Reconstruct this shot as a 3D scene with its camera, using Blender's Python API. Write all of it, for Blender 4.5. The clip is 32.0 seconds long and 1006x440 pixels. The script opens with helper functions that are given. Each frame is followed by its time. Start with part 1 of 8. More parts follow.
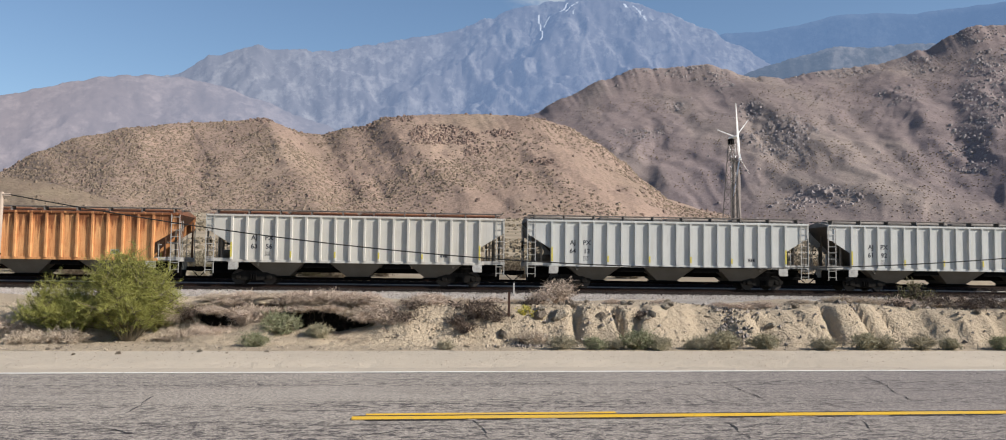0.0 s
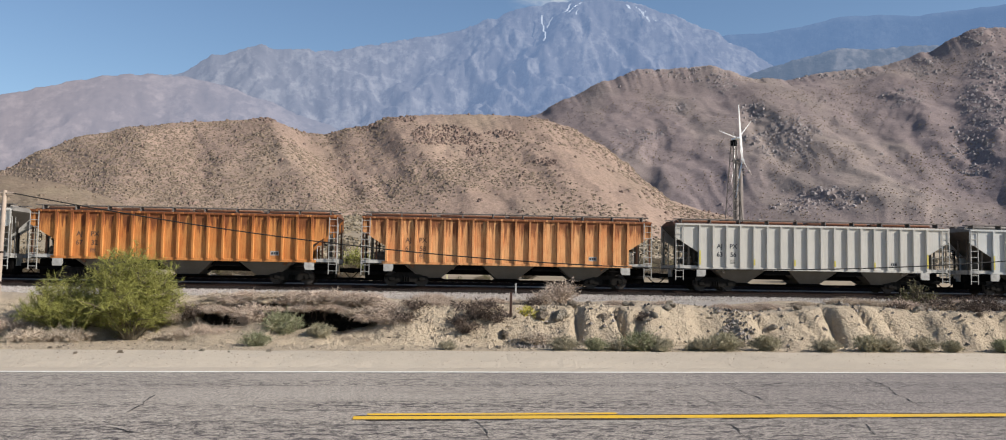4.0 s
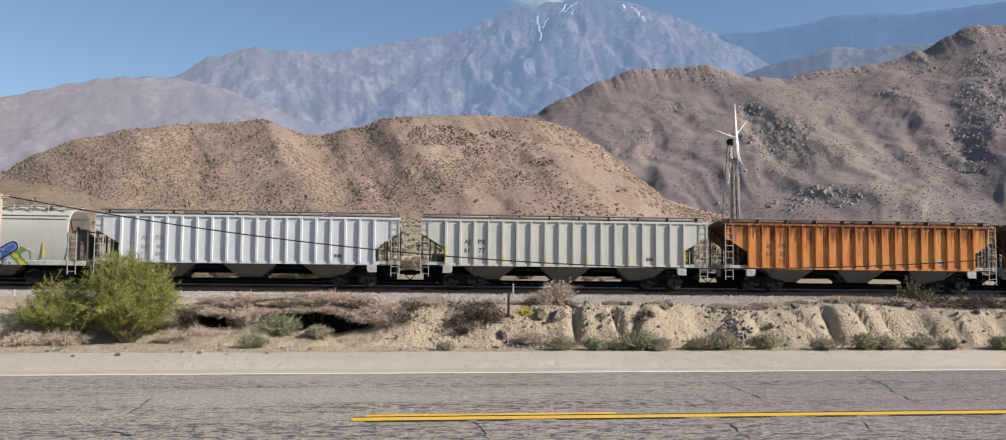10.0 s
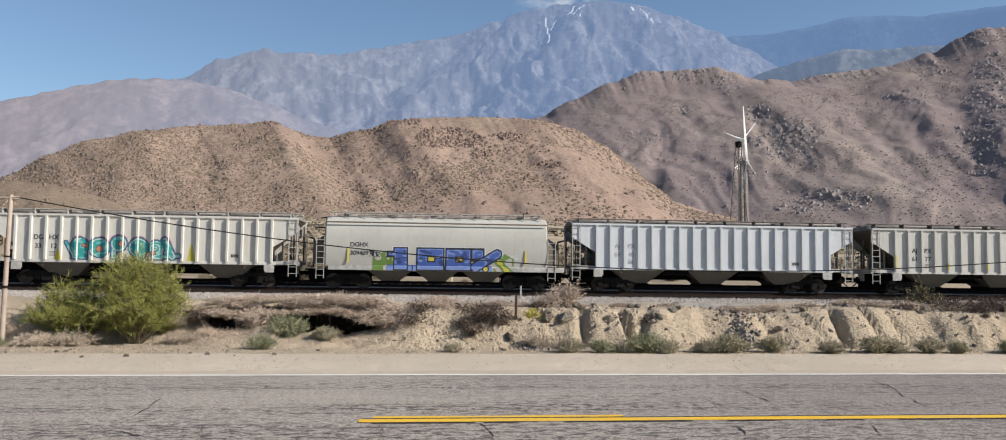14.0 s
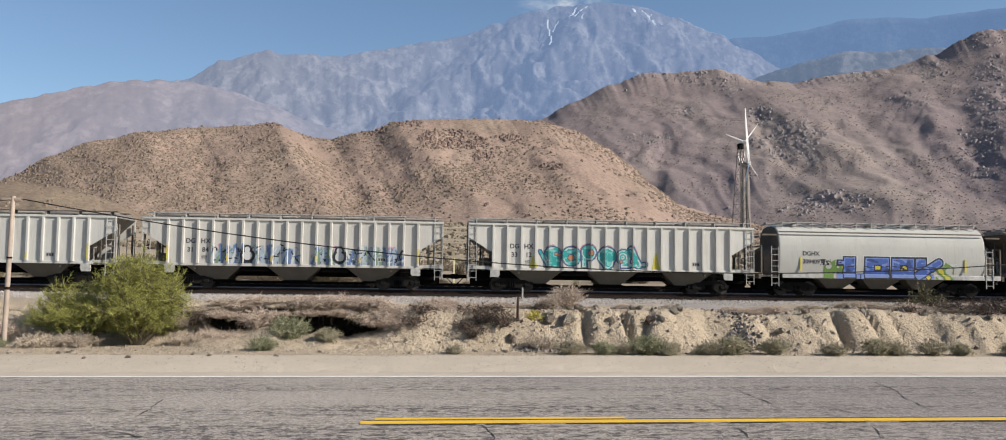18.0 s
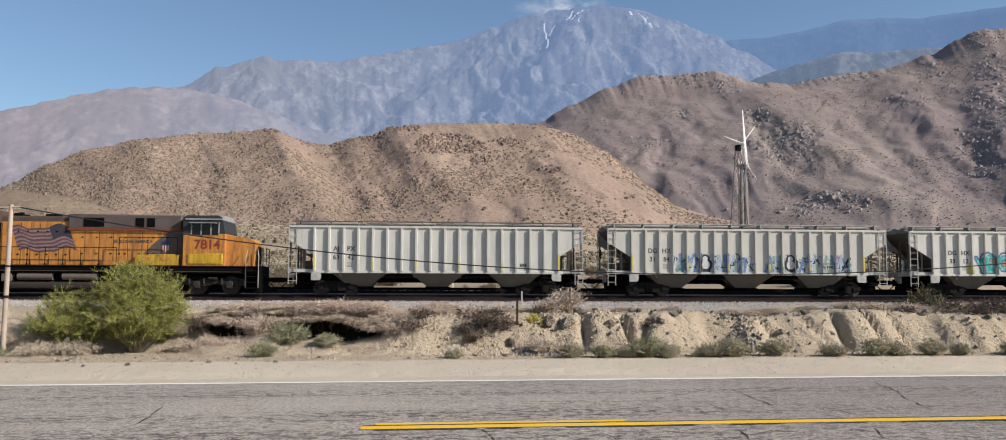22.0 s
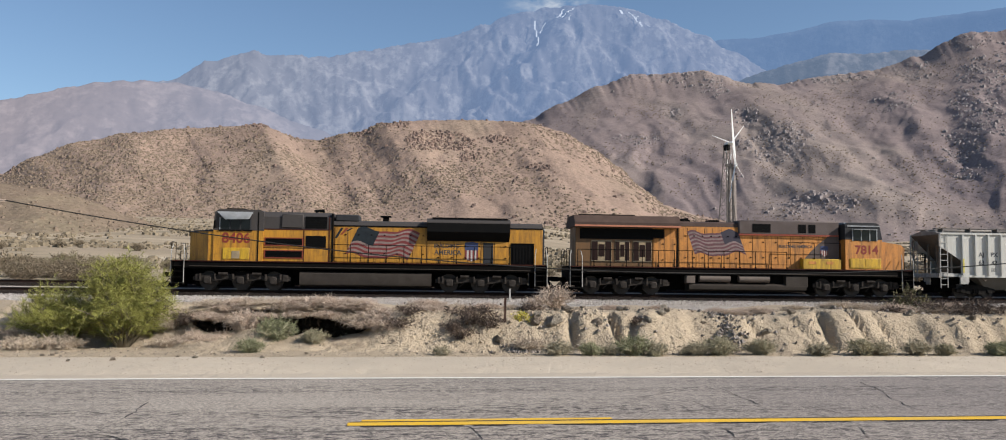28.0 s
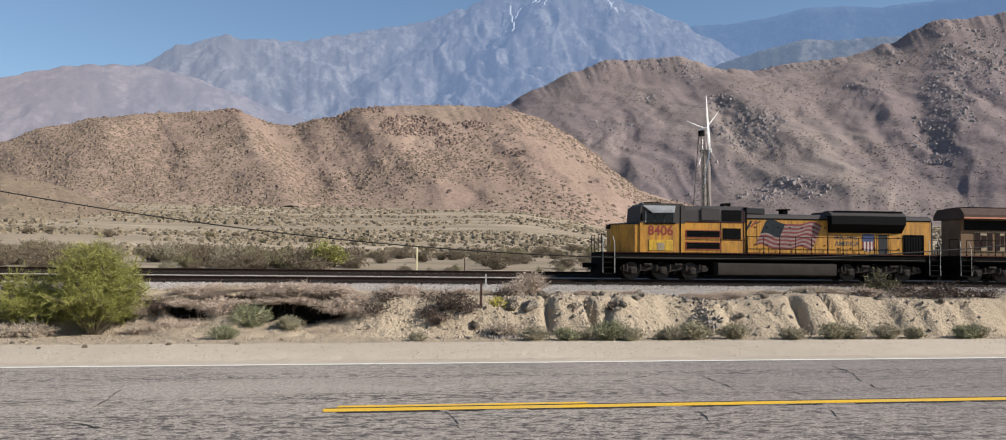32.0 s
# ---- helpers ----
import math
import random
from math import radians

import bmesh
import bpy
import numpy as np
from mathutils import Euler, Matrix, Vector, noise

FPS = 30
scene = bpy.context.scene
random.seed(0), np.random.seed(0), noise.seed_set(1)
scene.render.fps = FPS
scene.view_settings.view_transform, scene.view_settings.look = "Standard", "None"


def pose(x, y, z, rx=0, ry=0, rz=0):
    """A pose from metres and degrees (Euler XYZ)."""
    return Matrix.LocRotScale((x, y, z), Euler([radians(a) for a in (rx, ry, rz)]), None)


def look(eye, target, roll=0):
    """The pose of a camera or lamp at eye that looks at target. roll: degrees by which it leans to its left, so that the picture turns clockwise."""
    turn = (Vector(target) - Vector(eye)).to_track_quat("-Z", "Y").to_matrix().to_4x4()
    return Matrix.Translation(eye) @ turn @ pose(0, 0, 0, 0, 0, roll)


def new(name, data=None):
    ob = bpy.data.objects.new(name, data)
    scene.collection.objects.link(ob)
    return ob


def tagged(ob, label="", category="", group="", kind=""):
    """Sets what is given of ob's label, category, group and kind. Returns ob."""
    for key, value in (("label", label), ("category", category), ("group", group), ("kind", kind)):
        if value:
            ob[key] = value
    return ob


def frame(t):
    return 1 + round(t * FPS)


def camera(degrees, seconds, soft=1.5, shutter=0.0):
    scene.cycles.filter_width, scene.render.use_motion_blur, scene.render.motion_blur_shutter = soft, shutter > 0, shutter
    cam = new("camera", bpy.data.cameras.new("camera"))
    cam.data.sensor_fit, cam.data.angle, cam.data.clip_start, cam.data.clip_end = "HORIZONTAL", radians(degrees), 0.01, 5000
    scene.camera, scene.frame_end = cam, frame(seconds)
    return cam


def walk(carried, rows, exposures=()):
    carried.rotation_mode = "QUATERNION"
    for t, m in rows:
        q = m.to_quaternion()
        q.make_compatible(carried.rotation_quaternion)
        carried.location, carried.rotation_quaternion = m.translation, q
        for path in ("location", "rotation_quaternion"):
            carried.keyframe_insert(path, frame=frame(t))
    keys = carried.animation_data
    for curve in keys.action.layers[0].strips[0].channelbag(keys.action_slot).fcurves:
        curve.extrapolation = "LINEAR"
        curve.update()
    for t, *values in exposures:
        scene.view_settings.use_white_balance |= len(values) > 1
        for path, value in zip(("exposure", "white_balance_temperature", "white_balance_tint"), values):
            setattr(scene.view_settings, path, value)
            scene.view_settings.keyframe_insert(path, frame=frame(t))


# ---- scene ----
cam = camera(60.0, 32.0, soft=1.0)
EYE = (0.0, 0.0, 1.32)
walk(cam, [(t, pose(*EYE, rx, ry, rz)) for t, rx, ry, rz in (
    (0, 93.456, -0.577, -6.655), (0.5, 93.463, -0.660, -6.446), (1, 93.483, -0.685, -6.612), (1.5, 93.491, -0.799, -6.124),
    (2, 93.455, -0.790, -6.508), (2.5, 93.467, -0.770, -6.614), (3, 93.470, -0.756, -6.524), (3.5, 93.485, -0.791, -6.496),
    (5.5, 93.480, -0.923, -6.646), (6, 93.482, -0.874, -6.677), (6.5, 93.478, -0.733, -6.739), (7, 93.465, -0.640, -6.868),
    (7.5, 93.454, -0.569, -6.846), (8, 93.448, -0.466, -6.812), (8.5, 93.440, -0.417, -6.873), (9, 93.480, -0.422, -6.687),
    (9.5, 93.486, -0.405, -6.873), (10, 93.513, -0.441, -6.692), (10.5, 93.499, -0.382, -6.681), (11, 93.503, -0.295, -6.833),
    (11.5, 93.527, -0.344, -6.406), (12, 93.530, -0.338, -6.498), (12.5, 93.532, -0.397, -6.602), (13, 93.571, -0.411, -6.497),
    (13.5, 93.599, -0.509, -6.328), (14, 93.643, -0.606, -6.197), (14.5, 93.657, -0.676, -6.263), (16.5, 93.741, -0.886, -6.099),
    (17, 93.740, -0.826, -6.150), (17.5, 93.740, -0.771, -6.125), (18, 93.755, -0.665, -6.084), (18.5, 93.781, -0.569, -6.053),
    (19, 93.810, -0.427, -6.165), (19.5, 93.834, -0.320, -6.205), (20, 93.840, -0.217, -6.284), (20.5, 93.884, -0.151, -6.275),
    (21, 93.932, -0.089, -6.195), (21.5, 93.959, -0.102, -6.106), (22, 94.005, -0.116, -6.140), (22.5, 94.056, -0.182, -6.108),
    (23, 94.071, -0.296, -6.231), (23.5, 94.038, -0.354, -6.340), (24, 93.989, -0.405, -6.409), (24.5, 93.938, -0.453, -6.226),
    (25, 93.940, -0.511, -6.125), (25.5, 93.941, -0.551, -6.208), (27.5, 93.875, -0.531, -6.707), (28, 93.836, -0.562, -6.913),
    (28.5, 93.760, -0.537, -7.100), (29, 93.637, -0.516, -7.106), (29.5, 93.508, -0.478, -7.378), (30, 93.411, -0.470, -7.431),
    (30.5, 93.267, -0.474, -7.485), (31, 93.125, -0.408, -7.756), (31.5, 93.038, -0.396, -8.043), (32, 92.903, -0.404, -8.495))])


# ---- light ----
SUN = Vector((0.76, -0.38, 0.53)).normalized()
world = bpy.data.worlds.new("world")
scene.world = world
world.use_nodes = True
sky = world.node_tree.nodes.new("ShaderNodeTexSky")
sky.sky_type, sky.sun_disc = "NISHITA", False
sky.sun_elevation, sky.sun_rotation = math.asin(SUN.z), math.atan2(SUN.x, SUN.y)
sky.altitude, sky.air_density, sky.dust_density, sky.ozone_density = 300, 1.0, 0.5, 3.0
background = world.node_tree.nodes["Background"]
background.inputs["Strength"].default_value = 0.085
world.node_tree.links.new(sky.outputs["Color"], background.inputs["Color"])
sun_lamp = bpy.data.lights.new("sun", "SUN")
sun_lamp.energy, sun_lamp.angle, sun_lamp.color = 4.8, radians(0.6), (1.0, 0.955, 0.90)
sun_object = new("sun", sun_lamp)
sun_object.matrix_world = look(SUN * 100, (0, 0, 0))
scene.view_settings.exposure = 0.5


# ---- tools ----
RND = random.Random(7)


class Shape:
    """Collects plain geometry for one mesh: corners, faces and the slot of each face."""

    def __init__(self):
        self.v, self.f, self.s, self.slot = [], [], [], 0

    def add(self, corners, faces):
        n = len(self.v)
        self.v.extend(tuple(c) for c in corners)
        self.f.extend(tuple(n + i for i in f) for f in faces)
        self.s.extend([self.slot] * len(faces))
        return self

    def box(self, x0, x1, y0, y1, z0, z1, c=0.0):
        """A box; with c > 0 its edges are cut at 45 degrees."""
        if c <= 0:
            p = [(x, y, z) for z in (z0, z1) for x, y in ((x0, y0), (x1, y0), (x1, y1), (x0, y1))]
            return self.add(p, [(3, 2, 1, 0), (4, 5, 6, 7), (0, 1, 5, 4), (1, 2, 6, 5), (2, 3, 7, 6), (3, 0, 4, 7)])
        lo, hi = (x0, y0, z0), (x1, y1, z1)
        c = min(c, 0.45 * min(h - l for l, h in zip(lo, hi)))
        idx, pts = {}, []
        for k in range(8):
            s = [(k >> a) & 1 for a in range(3)]
            for a in range(3):
                q = [(hi[b] - (c if b != a else 0)) if s[b] else (lo[b] + (c if b != a else 0)) for b in range(3)]
                idx[k, a] = len(pts)
                pts.append(q)
        faces = []
        for a in range(3):
            b, d = (a + 1) % 3, (a + 2) % 3
            for s in (0, 1):
                ks = [(s << a) | (i << b) | (j << d) for i, j in ((0, 0), (1, 0), (1, 1), (0, 1))]
                f = [idx[k, a] for k in ks]
                faces.append(f if s else f[::-1])
            for i in (0, 1):
                for j in (0, 1):
                    k0 = (i << b) | (j << d)
                    k1 = k0 | (1 << a)
                    f = [idx[k0, b], idx[k1, b], idx[k1, d], idx[k0, d]]
                    faces.append(f if i != j else f[::-1])
        for k in range(8):
            f = [idx[k, 0], idx[k, 1], idx[k, 2]]
            faces.append(f if bin(k).count("1") % 2 else f[::-1])
        return self.add(pts, faces)

    def tube(self, a, b, r, r2=None, n=8, caps=True):
        a, b = Vector(a), Vector(b)
        r2 = r if r2 is None else r2
        d = (b - a).normalized()
        u = d.orthogonal().normalized()
        w = d.cross(u)
        ring = [u * math.cos(2 * math.pi * i / n) + w * math.sin(2 * math.pi * i / n) for i in range(n)]
        pts = [a + q * r for q in ring] + [b + q * r2 for q in ring]
        faces = [(i, (i + 1) % n, n + (i + 1) % n, n + i) for i in range(n)]
        if caps:
            faces += [tuple(range(n - 1, -1, -1)), tuple(range(n, 2 * n))]
        return self.add(pts, faces)

    def path(self, points, r, n=6):
        for a, b in zip(points, points[1:]):
            self.tube(a, b, r, n=n)
        return self

    def prism(self, outline, lo, hi, axis="y"):
        """A flat outline drawn out along an axis: (x, z) along y, (y, z) along x, (x, y) along z."""
        put = {"y": lambda p, h: (p[0], h, p[1]), "x": lambda p, h: (h, p[0], p[1]), "z": lambda p, h: (p[0], p[1], h)}[axis]
        n = len(outline)
        area = sum(p[0] * q[1] - q[0] * p[1] for p, q in zip(outline, outline[1:] + outline[:1]))
        o = list(outline) if (area > 0) != (axis == "y") else list(outline)[::-1]
        pts = [put(p, lo) for p in o] + [put(p, hi) for p in o]
        faces = [tuple(range(n - 1, -1, -1)), tuple(range(n, 2 * n))]
        faces += [(i, (i + 1) % n, n + (i + 1) % n, n + i) for i in range(n)]
        return self.add(pts, faces)

    def loft(self, rings, caps=True):
        """Skins rings of the same count of corners."""
        n = len(rings[0])
        pts = [p for r in rings for p in r]
        faces = [(k * n + i, k * n + (i + 1) % n, (k + 1) * n + (i + 1) % n, (k + 1) * n + i) for k in range(len(rings) - 1) for i in range(n)]
        if caps:
            faces += [tuple(range(n - 1, -1, -1)), tuple(range((len(rings) - 1) * n, len(rings) * n))]
        return self.add(pts, faces)


def mesh_of(name, shape, materials, smooth=0.7):
    me = bpy.data.meshes.new(name)
    me.from_pydata(shape.v, [], shape.f)
    for m in materials if isinstance(materials, (list, tuple)) else [materials]:
        me.materials.append(m)
    if any(shape.s):
        me.polygons.foreach_set("material_index", shape.s)
    if smooth:
        me.polygons.foreach_set("use_smooth", [True] * len(me.polygons))
        me.set_sharp_from_angle(angle=smooth)
    me.update()
    return me


def part(name, shape, material, parent, label="", at=None, smooth=0.7):
    """One mesh under a thing or under a part. shape: a Shape, or a mesh that is used again."""
    me = shape if isinstance(shape, bpy.types.Mesh) else mesh_of(name, shape, material, smooth)
    ob = new(name, me)
    ob.parent = parent
    if at is not None:
        ob.matrix_basis = at
    return tagged(ob, label)


def thing(name, label, category, group="", kind="", at=None, shape=None, material=None, smooth=0.7):
    me = None if shape is None else shape if isinstance(shape, bpy.types.Mesh) else mesh_of(name, shape, material, smooth)
    ob = new(name, me)
    if at is not None:
        ob.matrix_basis = at
    return tagged(ob, label, category, group, kind)


def fbm(x, y, z=0.0, octaves=4, ridged=False):
    s, a, q = 0.0, 1.0, 0.0
    for k in range(octaves):
        n = noise.noise(Vector((x, y, z + 7.3 * k)))
        s += a * ((1 - abs(n) * 2) if ridged else n)
        q += a
        x, y, z, a = x * 2.03, y * 2.03, z * 2.03, a * 0.5
    return s / q


def smooth_step(a, b, x):
    t = min(1.0, max(0.0, (x - a) / (b - a)))
    return t * t * (3 - 2 * t)


# ---- materials ----
class Nodes:
    def __init__(self, name):
        self.m = bpy.data.materials.new(name)
        self.m.use_nodes = True
        self.t = self.m.node_tree
        self.b = self.t.nodes["Principled BSDF"]
        self.coord = self.t.nodes.new("ShaderNodeTexCoord")

    def node(self, kind, values=None, data_type="", blend_type="", operation="", feature=""):
        n = self.t.nodes.new(kind)
        if data_type:
            n.data_type = data_type
        if blend_type:
            n.blend_type = blend_type
        if operation:
            n.operation = operation
        if feature:
            n.feature = feature
        for k, v in (values or {}).items():
            self.put(n.inputs[k], v)
        return n

    def put(self, socket, v):
        if isinstance(v, bpy.types.NodeSocket):
            self.t.links.new(v, socket)
        elif isinstance(v, (tuple, list)) and len(v) == 3 and len(socket.default_value) == 4:
            socket.default_value = (*v, 1)
        else:
            socket.default_value = v

    def space(self, scale=(1, 1, 1), source="Object"):
        return self.node("ShaderNodeMapping", {"Vector": self.coord.outputs[source], "Scale": scale}).outputs[0]

    def noise(self, scale, detail=4.0, rough=0.6, vector=None):
        return self.node("ShaderNodeTexNoise", {"Vector": vector or self.space(), "Scale": scale, "Detail": detail, "Roughness": rough}).outputs["Fac"]

    def ramp(self, fac, a, b, lo=0.0, hi=1.0):
        n = self.node("ShaderNodeMapRange", {"Value": fac, "From Min": a, "From Max": b, "To Min": lo, "To Max": hi})
        return n.outputs[0]

    def mix(self, fac, a, b, blend="MIX"):
        n = self.node("ShaderNodeMix", data_type="RGBA", blend_type=blend)
        self.put(n.inputs["Factor"], fac)
        self.put(n.inputs[6], a)
        self.put(n.inputs[7], b)
        return n.outputs[2]

    def math(self, op, a, b=0.0):
        n = self.node("ShaderNodeMath", operation=op)
        self.put(n.inputs[0], a)
        self.put(n.inputs[1], b)
        return n.outputs[0]

    def done(self, color, rough=0.8, metal=0.0, bump=None, strength=0.3, distance=0.02, spec=0.3):
        self.put(self.b.inputs["Base Color"], color)
        self.put(self.b.inputs["Roughness"], rough)
        self.put(self.b.inputs["Metallic"], metal)
        self.put(self.b.inputs["Specular IOR Level"], spec)
        if bump is not None:
            n = self.node("ShaderNodeBump", {"Height": bump, "Strength": strength, "Distance": distance})
            self.t.links.new(n.outputs[0], self.b.inputs["Normal"])
        return self.m


def plain(name, color, rough=0.6, metal=0.0, dirt=0.25, scale=2.0, dark=(0.05, 0.045, 0.04), spec=0.3):
    """Paint or metal with grime at two scales."""
    k = Nodes(name)
    big, small = k.noise(scale, 5), k.noise(scale * 14, 3)
    f = k.math("MULTIPLY", k.ramp(big, 0.35, 0.75), dirt * 1.6)
    c = k.mix(f, color, dark)
    c = k.mix(k.ramp(small, 0.3, 0.75, 0, dirt * 0.7), c, tuple(0.55 * v for v in color))
    return k.done(c, rough, metal, small, 0.12, 0.01, spec)


def rust_paint(name, color, rust, amount, streak=0.5, seed=0.0):
    """Old wagon paint: faded patches, rust running down in streaks, dust towards the bottom joints."""
    k = Nodes(name)
    v = k.node("ShaderNodeMapping", {"Vector": k.coord.outputs["Object"], "Location": (seed, seed * 0.7, 0.0)}).outputs[0]
    runs = k.node("ShaderNodeMapping", {"Vector": v, "Scale": (3.2, 3.2, 0.28)}).outputs[0]
    fine = k.node("ShaderNodeMapping", {"Vector": v, "Scale": (14.0, 14.0, 0.9)}).outputs[0]
    n1, n2, n3, n4 = k.noise(1.0, 6, 0.65, runs), k.noise(1.0, 4, 0.7, fine), k.noise(0.55, 4, 0.6, v), k.noise(40, 2, 0.5, v)
    c = k.mix(k.ramp(n3, 0.35, 0.7, 0, 0.35), color, tuple(0.72 * q for q in color))
    f = k.math("MULTIPLY", k.ramp(n1, 0.62 - amount * 0.3, 0.86 - amount * 0.3), streak)
    c = k.mix(f, c, rust)
    f2 = k.math("MULTIPLY", k.ramp(n2, 0.52, 0.8), 0.55 * streak)
    c = k.mix(f2, c, tuple(0.45 * q for q in rust))
    return k.done(c, k.ramp(n1, 0.2, 0.8, 0.55, 0.85), 0.0, n4, 0.1, 0.006, 0.25)


def ground_material(name, sand, pebble, dark, scale=1.0, relief=1.0):
    k = Nodes(name)
    big, mid, fine = k.noise(0.35 * scale, 5), k.noise(3.0 * scale, 5, 0.65), k.noise(28 * scale, 4, 0.7)
    cell = k.node("ShaderNodeTexVoronoi", {"Vector": k.space(), "Scale": 16 * scale, "Randomness": 1.0})
    c = k.mix(k.ramp(big, 0.3, 0.7), sand, tuple(0.8 * q for q in sand))
    c = k.mix(k.ramp(mid, 0.42, 0.72, 0, 0.6), c, pebble)
    c = k.mix(k.ramp(fine, 0.5, 0.8, 0, 0.5), c, dark)
    c = k.mix(k.ramp(cell.outputs["Distance"], 0.12, 0.02, 0, 0.5), c, dark)
    lump = k.math("ADD", k.math("ADD", fine, k.math("MULTIPLY", mid, 2.5)), k.math("MULTIPLY", k.noise(9.0 * scale, 4, 0.65), 1.5))
    return k.done(c, 0.95, 0, lump, relief, 0.07 * relief, 0.1)


SAND = ground_material("desert_sand", (0.47, 0.375, 0.262), (0.40, 0.315, 0.222), (0.24, 0.185, 0.137), 1.0, 0.8)
SHOULDER = ground_material("packed_shoulder_sand", (0.505, 0.425, 0.325), (0.455, 0.375, 0.285), (0.33, 0.27, 0.205), 0.7, 0.5)
GRAVEL = ground_material("track_gravel", (0.47, 0.415, 0.355), (0.39, 0.34, 0.29), (0.18, 0.155, 0.14), 1.3)


def hill_plain():
    k = Nodes("desert_plain")
    v = k.space()
    wide = k.node("ShaderNodeMapping", {"Vector": v, "Scale": (0.35, 1.0, 1.0)}).outputs[0]
    big, mid, fine = k.noise(0.02, 5, 0.6, wide), k.noise(0.09, 5, 0.65, wide), k.noise(0.9, 4, 0.7, v)
    c = k.mix(k.ramp(big, 0.4, 0.62), (0.37, 0.297, 0.208), (0.285, 0.226, 0.158))
    c = k.mix(k.ramp(mid, 0.48, 0.64, 0, 0.75), c, (0.19, 0.155, 0.10))
    c = k.mix(k.ramp(mid, 0.40, 0.32, 0, 0.8), c, (0.47, 0.395, 0.29))
    c = k.mix(k.ramp(fine, 0.5, 0.75, 0, 0.5), c, (0.17, 0.135, 0.09))
    return k.done(c, 0.95, 0, fine, 0.5, 0.3, 0.1)


def asphalt():
    """Old chip-sealed road: bleached binder, bands where the chips have ravelled out, oil, fine cracks."""
    k = Nodes("old_asphalt")
    v = k.space()
    axes = k.node("ShaderNodeSeparateXYZ", {0: k.coord.outputs["Object"]}).outputs
    long = k.node("ShaderNodeMapping", {"Vector": v, "Scale": (0.12, 1.3, 1.0)}).outputs[0]
    drag = k.node("ShaderNodeMapping", {"Vector": v, "Scale": (0.6, 1.0, 1.0)}).outputs[0]
    big, band, fine, grit = k.noise(0.25, 4), k.noise(1.0, 5, 0.6, long), k.noise(46, 3, 0.8, drag), k.noise(11, 6, 0.85, drag)
    c = k.mix(k.ramp(big, 0.3, 0.7), (0.46, 0.395, 0.322), (0.375, 0.32, 0.262))
    c = k.mix(k.ramp(band, 0.4, 0.7, 0, 0.5), c, (0.51, 0.44, 0.36))
    # darker towards the +x end
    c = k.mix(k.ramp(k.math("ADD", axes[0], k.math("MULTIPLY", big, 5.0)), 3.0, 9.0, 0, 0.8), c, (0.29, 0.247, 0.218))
    # ravelled strips: along the joint, between the wheel tracks and near the edge
    y = k.math("ADD", axes[1], k.math("MULTIPLY", k.math("SUBTRACT", k.noise(0.9, 3, 0.6, long), 0.5), 0.9))
    strips = k.math("MAXIMUM", k.ramp(k.math("ABSOLUTE", k.math("SUBTRACT", y, 8.75)), 0.45, 0.05, 0, 0.9), k.ramp(k.math("ABSOLUTE", k.math("SUBTRACT", y, 10.35)), 0.3, 0.05, 0, 0.75))
    strips = k.math("MAXIMUM", strips, k.ramp(y, 8.3, 7.4, 0, 0.85))
    patchy = k.ramp(k.noise(0.55, 4, 0.6, k.node("ShaderNodeMapping", {"Vector": v, "Scale": (0.5, 1.6, 1.0)}).outputs[0]), 0.36, 0.62, 0.15, 0.85)
    worn = k.math("ADD", k.math("MULTIPLY", strips, 0.75), patchy)
    c = k.mix(k.math("MULTIPLY", k.ramp(grit, 0.49, 0.56, 0, 0.9), worn), c, (0.06, 0.05, 0.047))
    c = k.mix(k.ramp(fine, 0.47, 0.55, 0, 0.7), c, (0.07, 0.06, 0.055))
    oil = k.noise(1.0, 6, 0.75, k.node("ShaderNodeMapping", {"Vector": v, "Scale": (0.8, 5.5, 1.0)}).outputs[0])
    c = k.mix(k.math("MULTIPLY", k.ramp(oil, 0.54, 0.66, 0, 0.7), worn), c, (0.07, 0.06, 0.055))
    cell = k.node("ShaderNodeTexVoronoi", {"Vector": k.node("ShaderNodeMapping", {"Vector": v, "Scale": (0.55, 1.5, 1)}).outputs[0], "Scale": 1.0}, feature="DISTANCE_TO_EDGE")
    wob = k.ramp(k.noise(0.8, 3), 0.5, 0.62)
    crack = k.math("MULTIPLY", k.ramp(cell.outputs["Distance"], 0.012, 0.002), wob)
    c = k.mix(k.math("MULTIPLY", crack, 0.55), c, (0.045, 0.04, 0.037))
    return k.done(c, 0.9, 0, fine, 0.5, 0.01, 0.2)


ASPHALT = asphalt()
PLAIN = hill_plain()
CRACK = plain("crack_tar", (0.035, 0.031, 0.029), 0.9, 0, 0.2, 9)


def worn_line(name, color):
    k = Nodes(name)
    f = k.ramp(k.noise(22, 5, 0.75), 0.56, 0.72, 0, 0.8)
    g = k.ramp(k.noise(1.4, 3), 0.45, 0.8, 0, 0.35)
    c = k.mix(f, color, (0.16, 0.14, 0.12))
    return k.done(k.mix(g, c, (0.3, 0.26, 0.2)), 0.8, 0, f, 0.2, 0.004, 0.2)


LINE_WHITE = worn_line("white_road_paint", (0.72, 0.68, 0.6))
LINE_YELLOW = worn_line("yellow_road_paint", (0.68, 0.40, 0.03))


